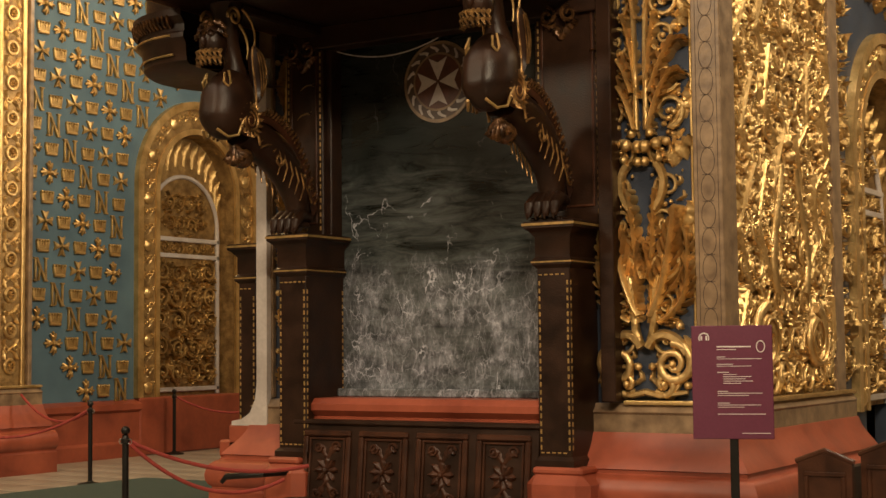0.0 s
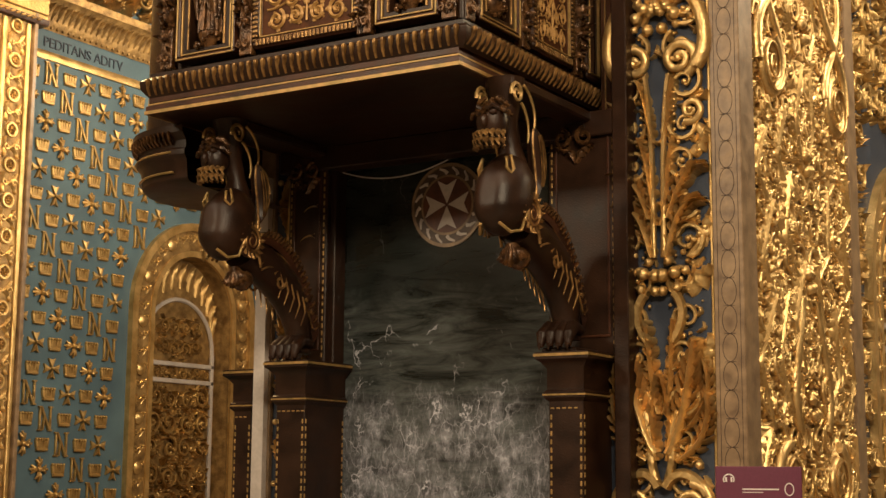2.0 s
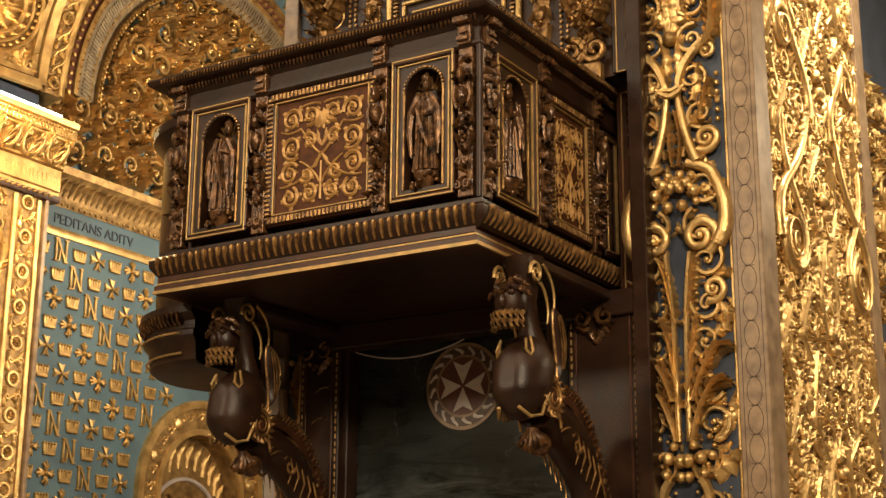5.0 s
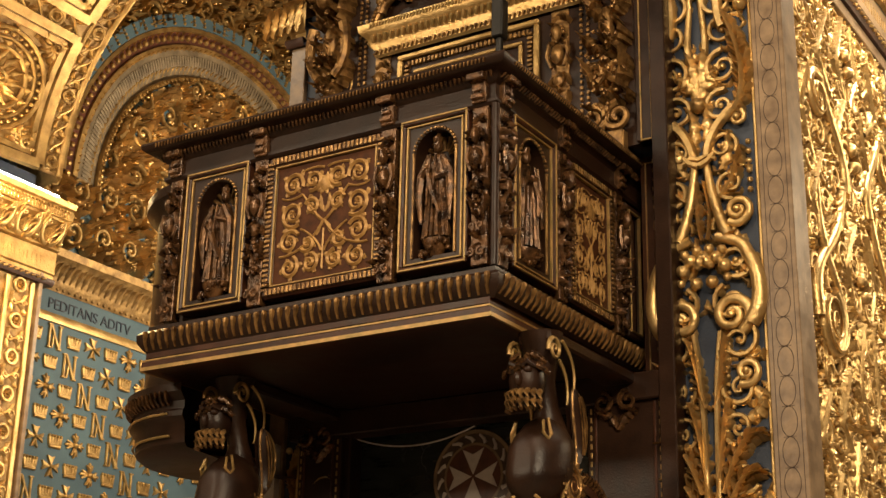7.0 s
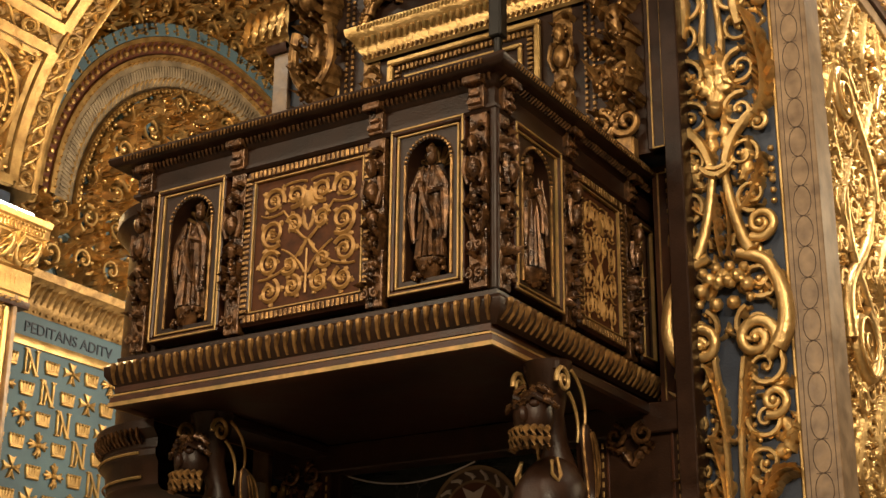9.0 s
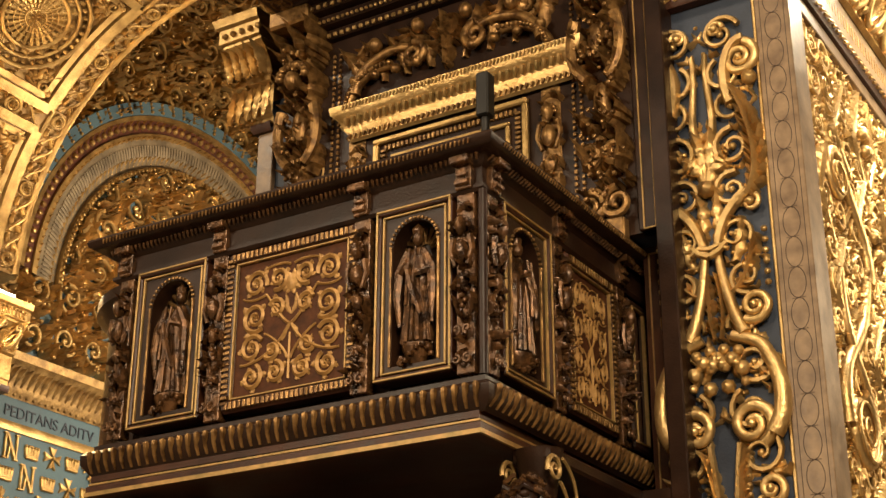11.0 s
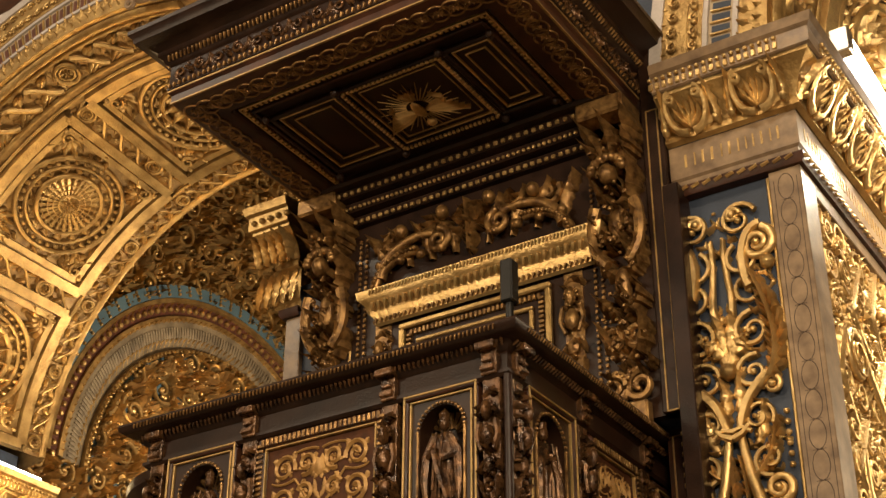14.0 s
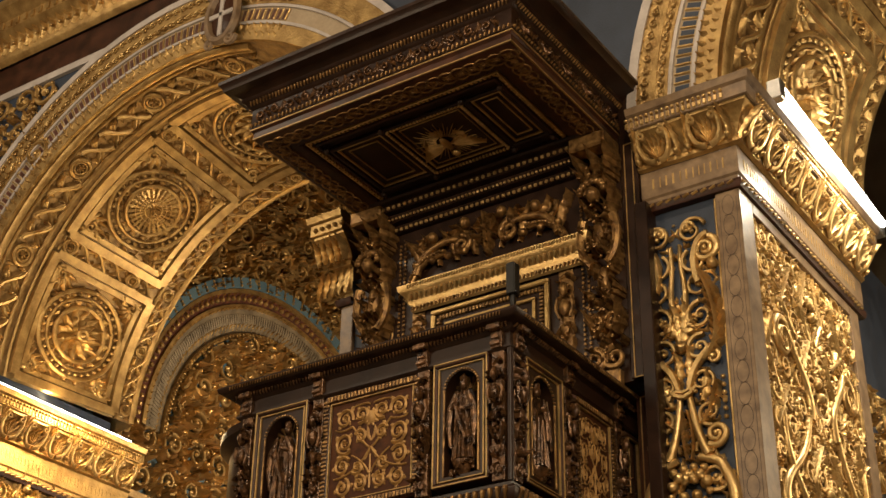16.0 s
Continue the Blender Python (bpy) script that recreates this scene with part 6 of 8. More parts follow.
def arabesque(g, u0, u1, v0, v1, h=0.008):
    """Flat gilt scrollwork, mirrored about the middle."""
    cu, cv, a, b = (u0 + u1) / 2, (v0 + v1) / 2, (u1 - u0) / 2, (v1 - v0) / 2
    fine = min(1.0, a / 0.4)
    for s in (-1, 1):
        X = lambda x: cu + s * x * a
        Y = lambda y: cv + y * b
        def curve(p, w=0.013):
            p = np.array(p)
            stem(g, np.stack([X(p[:, 0]), Y(p[:, 1])], 1), w * fine, w * 0.7 * fine, h, 4)
        for x, y, r, a0, sn, tn in ((0.27, 0.72, 0.19, -1.2, -1, 1.5), (0.72, 0.70, 0.23, 3.4, -1, 1.6), (0.70, 0.16, 0.25, -2.2, 1, 1.7), (0.28, 0.24, 0.16, 0.4, 1, 1.4), (0.74, -0.34, 0.22, 2.6, -1, 1.6), (0.34, -0.42, 0.15, -0.6, -1, 1.3), (0.26, -0.78, 0.17, 1.6, 1, 1.5), (0.72, -0.80, 0.20, 2.0, 1, 1.5)):
            p = spiral(x, y, r, tn, a0, sn, 26)
            curve(p, 0.017)
            for k in (2, 6, 10, 14, 18):
                q = p[k]
                d = q - np.array([x, y])
                e = q + d * 0.42 + sn * np.array([-d[1], d[0]]) * 0.55
                acanthus(g, [(X(q[0]), Y(q[1])), (X((q[0] + e[0]) / 2 + 0.01), Y((q[1] + e[1]) / 2)), (X(e[0]), Y(e[1]))], 0.025 * fine, h * 1.6, 3, 7)
            rosette(g, X(x), Y(y), 0.026 * fine, 5, h * 1.5)
        curve(bez((0.02, -0.05), (0.12, -0.30), (0.55, -0.62), (0.95, -0.58)), 0.012)
        curve(bez((0.02, -0.05), (0.20, 0.05), (0.40, 0.40), (0.50, 0.50)), 0.012)
        curve(bez((0.03, -0.60), (0.10, -0.40), (0.35, -0.20), (0.50, -0.14)), 0.011)
        curve(bez((0.50, 0.50), (0.62, 0.44), (0.85, 0.42), (0.96, 0.50)), 0.010)
        curve(bez((0.04, 0.92), (0.15, 0.97), (0.4, 0.97), (0.52, 0.92)), 0.010)
        acanthus(g, [(cu, Y(-0.05)), (X(0.10), Y(-0.16)), (X(0.15), Y(-0.30))], 0.020, h * 1.2, 4, 9)
        acanthus(g, [(cu, Y(0.1)), (X(0.09), Y(0.24)), (X(0.10), Y(0.42))], 0.022, h * 1.5, 4, 9)
    g.ball((cu, Y0 := cv + 0.62 * b, h), (0.05, 0.06, 0.012), 10, 4)
    rosette(g, cu, Y0, 0.085, 9, h * 1.4)
    stem(g, [(cu, cv - 0.92 * b), (cu, cv - 0.2 * b)], 0.010, 0.008, h, 4)


def gilt_panel(fn, u0, u1, v0, v1):
    g = Geo()
    frame_lines(g, u0 - 0.09, u1 + 0.09, v0 - 0.09, v1 + 0.10, 0.09, -0.12, 0.01)
    fr = put(laid(g, fn), "panel_frame", WOOD_RED, PULPIT)
    put(laid(Geo().box((u0 - 0.01, v0 - 0.01, -0.12), (u1 + 0.01, v1 + 0.01, -0.015)), fn), "panel_ground", BURL, fr)
    g = Geo()
    dentil_frame(g, u0 - 0.05, u1 + 0.05, v0 - 0.05, v1 + 0.055, 0.036, 0.024, 0.0, 0.022)
    put(laid(g, fn), "gilt_dentils", WOOD_GILT, fr)
    g = Geo()
    frame_lines(g, u0 - 0.012, u1 + 0.012, v0 - 0.012, v1 + 0.012, 0.010, -0.016, 0.012)
    put(laid(g, fn), "gilt_edge", GILT_LINE, fr)
    g = Geo()
    arabesque(g, u0 + 0.03, u1 - 0.03, v0 + 0.03, v1 - 0.03)
    g.v = [(u, v, h - 0.016) for u, v, h in g.v]
    put(laid(g, fn), "arabesque", ARABESQUE, fr, "flat gilt scrollwork")


for k, u in enumerate((-0.21, -0.95, -2.07, -2.89)):
    put(laid(herm(u, 4.86, 5.98, 0.075, k), front), "herm_pilaster", WOOD_CARVED, PULPIT)
    put(laid(bracket(u, 6.0, 6.20), front), "cornice_bracket", WOOD_CARVED, PULPIT)
for k, u in enumerate((0.21, 1.04, 1.96)):
    put(laid(herm(u, 4.86, 5.98, 0.075, k + 9), side), "herm_pilaster", WOOD_CARVED, PULPIT)
    put(laid(bracket(u, 6.0, 6.20), side), "cornice_bracket", WOOD_CARVED, PULPIT)
niche(front, -0.84, -0.30, 4.90, 6.00, 1)
niche(front, -2.78, -2.18, 4.90, 6.00, 2)
niche(side, 0.32, 0.93, 4.90, 6.00, 3)
gilt_panel(front, -1.92, -1.06, 4.99, 5.88)
gilt_panel(side, 1.24, 1.78, 4.99, 5.88)
g = Geo()
frame_lines(g, 2.08, 2.38, 4.88, 5.96, 0.06, -0.10, 0.012)
wing = put(laid(g, side), "wing_panel_frame", WOOD, PULPIT)
g = Geo()
frame_lines(g, 2.13, 2.33, 4.93, 5.91, 0.012, -0.01, 0.02)
put(laid(g, side), "gilt_edge", GILT_LINE, wing)
put(laid(Geo().box((2.1, 4.9, -0.12), (2.36, 5.94, -0.03)), side), "panel_ground", WOOD_RED, wing)

# rounded landing at the back of the pulpit
C = (-3.1, 1.3, 0)
put(Geo().lathe([(0.0, 4.02), (0.78, 4.02), (0.82, 4.05), (0.84, 4.20), (0.88, 4.24), (0.88, 4.28), (0.86, 4.30), (0.86, 4.36), (0.92, 4.42), (0.92, 4.48), (0.84, 4.50), (0.80, 4.52), (0.80, 5.95), (0.86, 6.02), (0.9, 6.06), (0.9, 6.14), (0.8, 6.15), (0.7, 6.15)], 40, C, math.pi * 0.45, math.pi * 1.55), "round_landing", WOOD, PULPIT, "rounded dark walnut landing of the stair")
g = Geo()
for t in np.linspace(math.pi * 0.5, math.pi * 1.5, 54):
    g.tube([(C[0] + r * math.cos(t), C[1] + r * math.sin(t), z) for r, z in ((0.87, 4.33), (0.905, 4.37), (0.925, 4.43))], [0.012, 0.018, 0.01], 5)
put(g, "landing_gadroons", WOOD_CARVED, PULPIT, kind="stuff")
for r, z in ((0.885, 4.26), (0.845, 4.10)):
    put(Geo().tube([(C[0] + r * math.cos(t), C[1] + r * math.sin(t), z) for t in np.linspace(math.pi * 0.5, math.pi * 1.5, 40)], 0.01, 5), "gilt_fillet", GILT_LINE, PULPIT)


def console(x):
    """A great carved bracket: paw foot, leafy leg with a gilt crest, swelling polished chest and a bearded mask under the pulpit floor."""
    top = thing("console_bracket", (x, 1.6, 2.57), "dark carved walnut console bracket with gilt volutes and paw foot", "bracket", "pulpit consoles")
    q = np.array([(1.56, 2.66), (1.55, 2.86), (1.46, 3.06), (1.28, 3.24), (1.02, 3.36), (0.74, 3.44)])
    t = np.linspace(0, 5, 26)
    y, z = np.interp(t, range(6), q[:, 0]), np.interp(t, range(6), q[:, 1])
    k5 = np.ones(5) / 5
    y[2:-2], z[2:-2] = np.convolve(y, k5, "valid"), np.convolve(z, k5, "valid")
    r = np.interp(t, range(6), [0.105, 0.11, 0.14, 0.165, 0.17, 0.15])
    put(Geo().tube([(x, a, b) for a, b in zip(y, z)], r, 16), "leg", WOOD, top)
    # chest: one polished swelling form with a shallow parting and a turned-up lower lip
    g = Geo()
    th = np.linspace(0, 2 * np.pi, 28, endpoint=False)
    rows = []
    for e in np.linspace(-np.pi / 2, np.pi / 2, 21):
        part = 1 - 0.10 * np.exp(-((np.abs(np.sin(th)) / 0.22) ** 2)) * (np.cos(th) < 0) * np.exp(-((e + 0.1) / 0.55) ** 2)
        bulge = 1 + 0.10 * math.exp(-((e + 0.45) / 0.35) ** 2) + 0.06 * math.exp(-((e - 0.35) / 0.3) ** 2)
        rr = math.cos(e) * bulge * part
        rows.append(np.stack([x + 0.200 * rr * np.sin(th), 0.58 + 0.06 * math.sin(e) + 0.245 * rr * np.cos(th), 3.640 + 0.31 * math.sin(e) + 0 * th], 1))
    g.grid(np.array(rows), wrap=True)
    put(g, "chest", WOOD, top, "polished dark swelling chest", smooth=80)
    put(Geo().tube([(x, 0.68, 3.86), (x, 0.67, 4.02), (x, 0.60, 4.18), (x, 0.58, 4.50)], [0.13, 0.075, 0.085, 0.15], 14), "neck", WOOD, top)
    for s in (-1, 1):
        line = lambda pts, off=0.0: [(x + s * (h + off), a, b) for a, b, h in pts]
        v = Geo()
        stem(v, spiral(0.665, 3.50, 0.115, 2.2, 2.4, -1, 34), 0.016, 0.008, 0.0, 6)
        v.v = [(x + s * (0.188 + h), a, b) for a, b, h in v.v]
        put(v, "volute", WOOD_GILT, top, "gilt rosette scroll")
        v = Geo()
        for i in range(16):
            a = 2 * math.pi * i / 16
            acanthus(v, [(0.665 + 0.10 * math.cos(a), 3.50 + 0.10 * math.sin(a)), (0.665 + 0.15 * math.cos(a + 0.15), 3.50 + 0.15 * math.sin(a + 0.15))], 0.022, 0.02, 2, 6)
        v.v = [(x + s * (0.188 + h), a, b) for a, b, h in v.v]
        put(v, "volute_leaves", WOOD_GILT, top, kind="stuff")
        put(Geo().ball((x + s * 0.150, 0.665, 3.50), (0.045, 0.14, 0.14), 16, 8), "volute_boss", WOOD_RED, top)
        v = Geo()
        v.tube(line([(0.36, 3.40, 0.075), (0.44, 3.34, 0.125), (0.53, 3.36, 0.165), (0.56, 3.46, 0.185), (0.60, 3.58, 0.185), (0.68, 3.66, 0.18)]), 0.012, 6)
        v.tube(line([(0.43, 3.88, 0.10), (0.40, 3.80, 0.115), (0.44, 3.76, 0.13), (0.47, 3.80, 0.135), (0.46, 3.90, 0.115)]), 0.012, 6)
        put(v, "gilt_scroll_line", GILT_LINE, top)
        # wing with ribbed feathers and a gilt rim
        w0, w1 = (0.78, 3.66), (0.74, 4.14)
        edge = bez(w0, (0.98, 3.80), (0.96, 4.12), w1, 16)
        inner = bez(w0, (0.80, 3.80), (0.70, 4.0), w1, 16)
        v = Geo()
        v.grid([[(x + s * (0.13 + 0.05 * math.sin(math.pi * f)), a * (1 - f) + c * f, b * (1 - f) + d * f) for (a, b), (c, d) in zip(inner, edge)] for f in np.linspace(0, 1, 5)])
        v.grid([[(x + s * 0.10, a, b) for a, b in inner], [(x + s * 0.10, a, b) for a, b in edge]])
        put(v, "wing", WOOD, top, "small folded wing")
        v = Geo()
        v.tube([(x + s * 0.15, a, b) for a, b in edge], 0.013, 6)
        v.tube([(x + s * 0.15, a, b) for a, b in inner], 0.010, 6)
        for f in (0.3, 0.5, 0.7):
            v.tube([(x + s * 0.185, a * (1 - f) + c * f, b * (1 - f) + d * f) for (a, b), (c, d) in list(zip(inner, edge))[2:-2]], 0.005, 5)
        v.tube([(x + s * 0.16, a, b) for a, b in bez(w0, (0.74, 3.55), (0.78, 3.45), (0.82, 3.30), 10)], 0.012, 6)
        put(v, "wing_rim", WOOD_GILT, top, "gilt wing rim and feather lines")
        # carved leg: crescent bands, feather lines, cupped leaf
        v = Geo()
        for o, wd in ((0.13, 0.010), (0.06, 0.008), (-0.03, 0.009)):
            c = bez((0.84, 3.30 + o * 0.5), (1.02, 3.42 + o), (1.34, 3.34 + o), (1.60, 2.88 + o * 0.3), 18)
            h = 0.165 - abs(o) * 0.35
            v.tube([(x + s * (h - 0.035 * (i / 17) ** 2), a, b) for i, (a, b) in enumerate(c)], wd, 5)
        for i in range(12):
            c = bez((0.84, 3.34), (1.02, 3.50), (1.34, 3.42), (1.60, 2.92), 14)[i + 1]
            v.ball((x + s * 0.140, c[0], c[1] - 0.02), (0.012, 0.02, 0.02), 6, 4)
        c = spiral(1.10, 3.22, 0.10, 1.2, 2.6, -1, 18)
        v.tube([(x + s * 0.150, a, b) for a, b in c], 0.012, 5)
        for i in range(5):
            a0 = 1.08 + 0.08 * i
            v.tube([(x + s * 0.155, a0, 3.30 - 0.045 * i), (x + s * 0.15, a0 + 0.05, 3.20 - 0.05 * i), (x + s * 0.12, a0 + 0.03, 3.08 - 0.05 * i)], [0.008, 0.010, 0.004], 5)
        put(v, "gilt_carving", WOOD_GILT, top, "gilt lines of the carved leg", kind="stuff")
    # serrated gilt crest over the back of the leg
    c = bez((0.95, 3.62), (1.30, 3.66), (1.58, 3.36), (1.74, 2.84), 24)
    g = Geo()
    g.grid([[(x + d, a, b) for a, b in c] for d in (-0.085, -0.05, 0.05, 0.085)])
    g.grid([[(x + 0.085, a, b) for a, b in c], [(x + 0.10, a - 0.10, b - 0.10) for a, b in c]])
    g.grid([[(x - 0.085, a, b) for a, b in c], [(x - 0.10, a - 0.10, b - 0.10) for a, b in c]])
    put(g, "leg_back", WOOD_RED, top)
    g = Geo()
    for i, (a, b) in enumerate(c[1:-1]):
        for s in (-1, 1):
            g.tube([(x + s * 0.090, a - 0.05, b - 0.045), (x + s * 0.095, a, b + 0.004), (x + s * 0.085, a + 0.016, b + 0.03)], [0.012, 0.014, 0.004], 5)
    put(g, "gilt_crest", WOOD_CARVED, top, "serrated gilt crest", kind="stuff")
    for i, d in enumerate((-1.5, -0.5, 0.5, 1.5)):
        g = Geo()
        g.tube([(x + d * 0.055, 1.60, 2.74), (x + d * 0.068, 1.46, 2.755), (x + d * 0.076, 1.37, 2.69), (x + d * 0.078, 1.345, 2.60)], [0.05, 0.056, 0.05, 0.022], 10)
        g.tube([(x + d * 0.078, 1.36, 2.64), (x + d * 0.079, 1.325, 2.61), (x + d * 0.079, 1.33, 2.575)], [0.022, 0.016, 0.004], 6)
        put(g, "toe", WOOD, top)
    put(Geo().box((x - 0.15, 1.42, 2.56), (x + 0.15, 1.9, 2.60), 0.012), "foot_plate", WOOD, top)
    g = Geo()
    g.ball((x, 0.40, 4.14), (0.12, 0.12, 0.16), 14, 10)
    g.ball((x, 0.285, 4.13), (0.03, 0.04, 0.05), 8, 6)
    for s in (-1, 1):
        g.ball((x + s * 0.055, 0.31, 4.19), (0.035, 0.03, 0.025), 8, 5)
        g.tube([(x + s * 0.02, 0.285, 4.215), (x + s * 0.06, 0.29, 4.24), (x + s * 0.10, 0.33, 4.21)], [0.012, 0.016, 0.01], 5)
    put(g, "mask", WOOD, top, "dark bearded mask")
    rnd = random.Random(4)
    g = Geo()
    for i in range(22):
        a, e = rnd.uniform(-2.0, 2.0), rnd.uniform(0.15, 1.2)
        p = np.array([x + 0.13 * math.sin(a) * math.cos(e), 0.41 - 0.12 * math.cos(a) * math.cos(e), 4.17 + 0.17 * math.sin(e)])
        d = np.array([0.5 * math.sin(a), -0.2, -0.6]) * 0.07
        g.tube([p, p + d * 0.5 + np.array([0, -0.02, 0]), p + d, p + d * 1.1 + np.array([0, 0.02, 0.02])], [0.016, 0.020, 0.014, 0.005], 5)
    put(g, "mane", WOOD_CARVED, top, "dark carved mane", kind="stuff")
    g = Geo()
    for row in range(2):
        for i in range(8):
            a = (i - 3.5) * 0.34
            p = np.array([x + 0.115 * math.sin(a), 0.42 - 0.125 * math.cos(a), 4.06 - 0.055 * row])
            g.tube([p, p + (0.01 * math.sin(a), -0.03, -0.02), p + (0.014 * math.sin(a), -0.028, -0.06), p + (0, 0.0, -0.075)], [0.016, 0.022, 0.018, 0.006], 6)
    put(g, "beard", WOOD_GILT, top, "gilt curls of the beard", kind="stuff")
    for s in (-1, 1):
        v = Geo()
        stem(v, spiral(0.50, 4.36, 0.085, 1.6, 3.4, -1, 22), 0.016, 0.009, 0.0)
        stem(v, bez((0.56, 4.30), (0.66, 4.24), (0.70, 4.12), (0.66, 4.02)), 0.012, 0.008, 0.0)
        stem(v, bez((0.60, 4.44), (0.78, 4.36), (0.80, 4.2), (0.74, 4.1)), 0.012, 0.008, 0.0)
        v.v = [(x + s * (0.145 + h), a, b) for a, b, h in v.v]
        put(v, "mane_volute", GILT_LINE, top)
    put(Geo().box((x - 0.12, 0.48, 4.42), (x + 0.12, 1.9, 4.503), 0.015), "bearing_block", WOOD, top)
    g = Geo()
    for i in range(7):
        a = (i - 3) * 0.4
        acanthus(g, [(x + 0.02 * math.sin(a), 3.30), (x + 0.09 * math.sin(a), 3.22), (x + 0.12 * math.sin(a), 3.12 + 0.02 * abs(i - 3))], 0.035, 0.05, 3, 9)
    g.v = [(a, 0.74 - h - 0.06 * math.cos((a - x) * 9), b) for a, b, h in g.v]
    g.ball((x, 0.78, 3.20), (0.10, 0.08, 0.09), 10, 7)
    put(g, "tuft", WOOD_CARVED, top, "leafy tuft under the chest")
    return top


console(-0.02)
console(-2.60)


def pedestal(x0, x1, y0, y1, z0, zc, label):
    """A square walnut pier with inlaid gilt lines and a moulded cap."""
    top = thing("walnut_pedestal", (x0, y0, z0), label, "pedestal", "pulpit pedestals")
    put(Geo().box((x0, y0, z0), (x1, y1, zc - 0.36), 0.006), "shaft", WOOD, top)
    path = [(x0, y1, 0), (x0, y0, 0), (x1, y0, 0), (x1, y1, 0)]
    put(Geo().sweep([(-0.1, zc - 0.37), (0.0, zc - 0.37), (0.03, zc - 0.34), (0.03, zc - 0.30), (0.01, zc - 0.28), (0.01, zc - 0.12), (0.05, zc - 0.07), (0.08, zc - 0.05), (0.08, zc), (-0.1, zc)], path), "cap", WOOD, top)
    put(Geo().box((x0 - 0.07, y0 - 0.07, zc - 0.02), (x1 + 0.07, y1, zc + 0.004)), "cap_top", WOOD, top)
    put(Geo().sweep([(0.075, zc - 0.03), (0.088, zc - 0.03), (0.088, zc - 0.01), (0.075, zc - 0.01)], path), "gilt_fillet", GILT_LINE, top)
    put(Geo().sweep([(0.028, zc - 0.325), (0.036, zc - 0.325), (0.036, zc - 0.313), (0.028, zc - 0.313)], path), "gilt_fillet", GILT_LINE, top)
    put(Geo().sweep([(-0.05, z0), (0.03, z0), (0.03, z0 + 0.05), (0.0, z0 + 0.08), (-0.05, z0 + 0.08)], path), "foot", WOOD, top)
    g = Geo()
    n = int((zc - 0.45 - z0 - 0.12) / 0.062)
    for i in range(n):
        z = z0 + 0.12 + (i + 0.5) * 0.062
        for u in (x0 + 0.02, x1 - 0.02):
            g.box((u - 0.008, y0 - 0.005, z - 0.019), (u + 0.008, y0 + 0.01, z + 0.019), 0.003)
        for u in (y0 + 0.02, y1 - 0.02):
            g.box((x1 - 0.01, u - 0.008, z - 0.019), (x1 + 0.005, u + 0.008, z + 0.019), 0.003)
    for z in (z0 + 0.11, zc - 0.42):
        for i in range(int((x1 - x0) / 0.05)):
            u = x0 + 0.03 + i * 0.05
            g.box((u - 0.015, y0 - 0.005, z - 0.006), (u + 0.015, y0 + 0.01, z + 0.006), 0.002)
    put(g, "inlaid_line", GILT_LINE, top, "broken gilt inlay line", kind="stuff")
    return top


pedestal(-0.11, 0.18, 1.43, 2.0, 0.62, 2.56, "dark walnut pedestal with broken gilt inlay lines")
pedestal(-2.72, -2.42, 1.43, 2.0, 0.62, 2.58, "dark walnut pedestal with broken gilt inlay lines")
pedestal(-3.57, -3.37, 1.9, 2.3, 0.72, 2.56, "slim walnut pedestal with gilt inlay beside the pier")
for x0, x1, y0 in ((-0.20, 0.36, 1.29), (-2.84, -2.38, 1.27), (-3.80, -3.38, 1.74)):
    g = Geo().box((x0, y0, 0), (x1, 2.1, 0.58), 0.09)
    g.box((x0 + 0.06, y0 + 0.06, 0.56), (x1 - 0.06, 2.1, 0.622 if y0 < 1.5 else 0.722), 0.02)
    tagged(g.part("stone_base", RED_STONE), "low red stone base under the walnut pedestal", "base", "pedestal bases")

# backing of the pulpit: boards, marble slab, roundel, sill
BACK = thing("walnut_backing", (-1.4, 1.95, 0.9), "dark walnut backing boards with gilt inlay round the marble slab", "panelling")
for x0, x1 in ((-0.30, 0.30), (-2.92, -2.50)):
    put(Geo().box((x0, 1.80, 2.5), (x1, 1.92, 4.49), 0.01), "upright_board", WOOD, BACK)
    g = Geo()
    frame_lines(g, x0 + 0.06, x1 - 0.06, 2.7, 4.35, 0.02, 0, 0.012)
    put(laid(g, on_y(1.80)), "panel_moulding", WOOD_RED, BACK)
    g = Geo()
    for i in range(28):
        z = 2.66 + i * 0.064
        for u in (x0 + 0.03, x1 - 0.03):
            g.box((u - 0.008, 1.795, z - 0.02), (u + 0.008, 1.81, z + 0.02), 0.003)
    put(g, "inlaid_line", GILT_LINE, BACK, kind="stuff")
for x0, x1 in ((-0.30, -0.10), (-2.55, -2.45)):
    put(Geo().box((x0, 1.86, 0.6), (x1, 2.03, 4.49), 0.01), "reveal_board", WOOD, BACK)
for i, x in enumerate((-0.05, -2.72)):
    g = Geo()
    for s in (-1, 1):
        stem(g, spiral(x + s * 0.1, 4.30, 0.08, 1.3, 1.5, s, 16), 0.022, 0.012, 0.06)
        acanthus(g, [(x, 4.1), (x + s * 0.06, 4.2), (x + s * 0.16, 4.24)], 0.05, 0.07, 4)
    put(laid(g, on_y(1.80)), "carved_capital", WOOD_CARVED, BACK)
put(Geo().box((0.30, 1.72, 1.12), (0.425, 1.93, 8.05), 0.008), "edge_board", WOOD, BACK)
put(Geo().box((0.03, 2.10, 4.45), (0.34, 2.14, 6.35), 0.006), "filling_board", WOOD_RED, BACK)
g = Geo()
frame_lines(g, 0.07, 0.20, 4.55, 6.25, 0.010, 0.0, 0.012)
put(laid(g, on_y(2.10)), "gilt_edge", GILT_LINE, BACK)
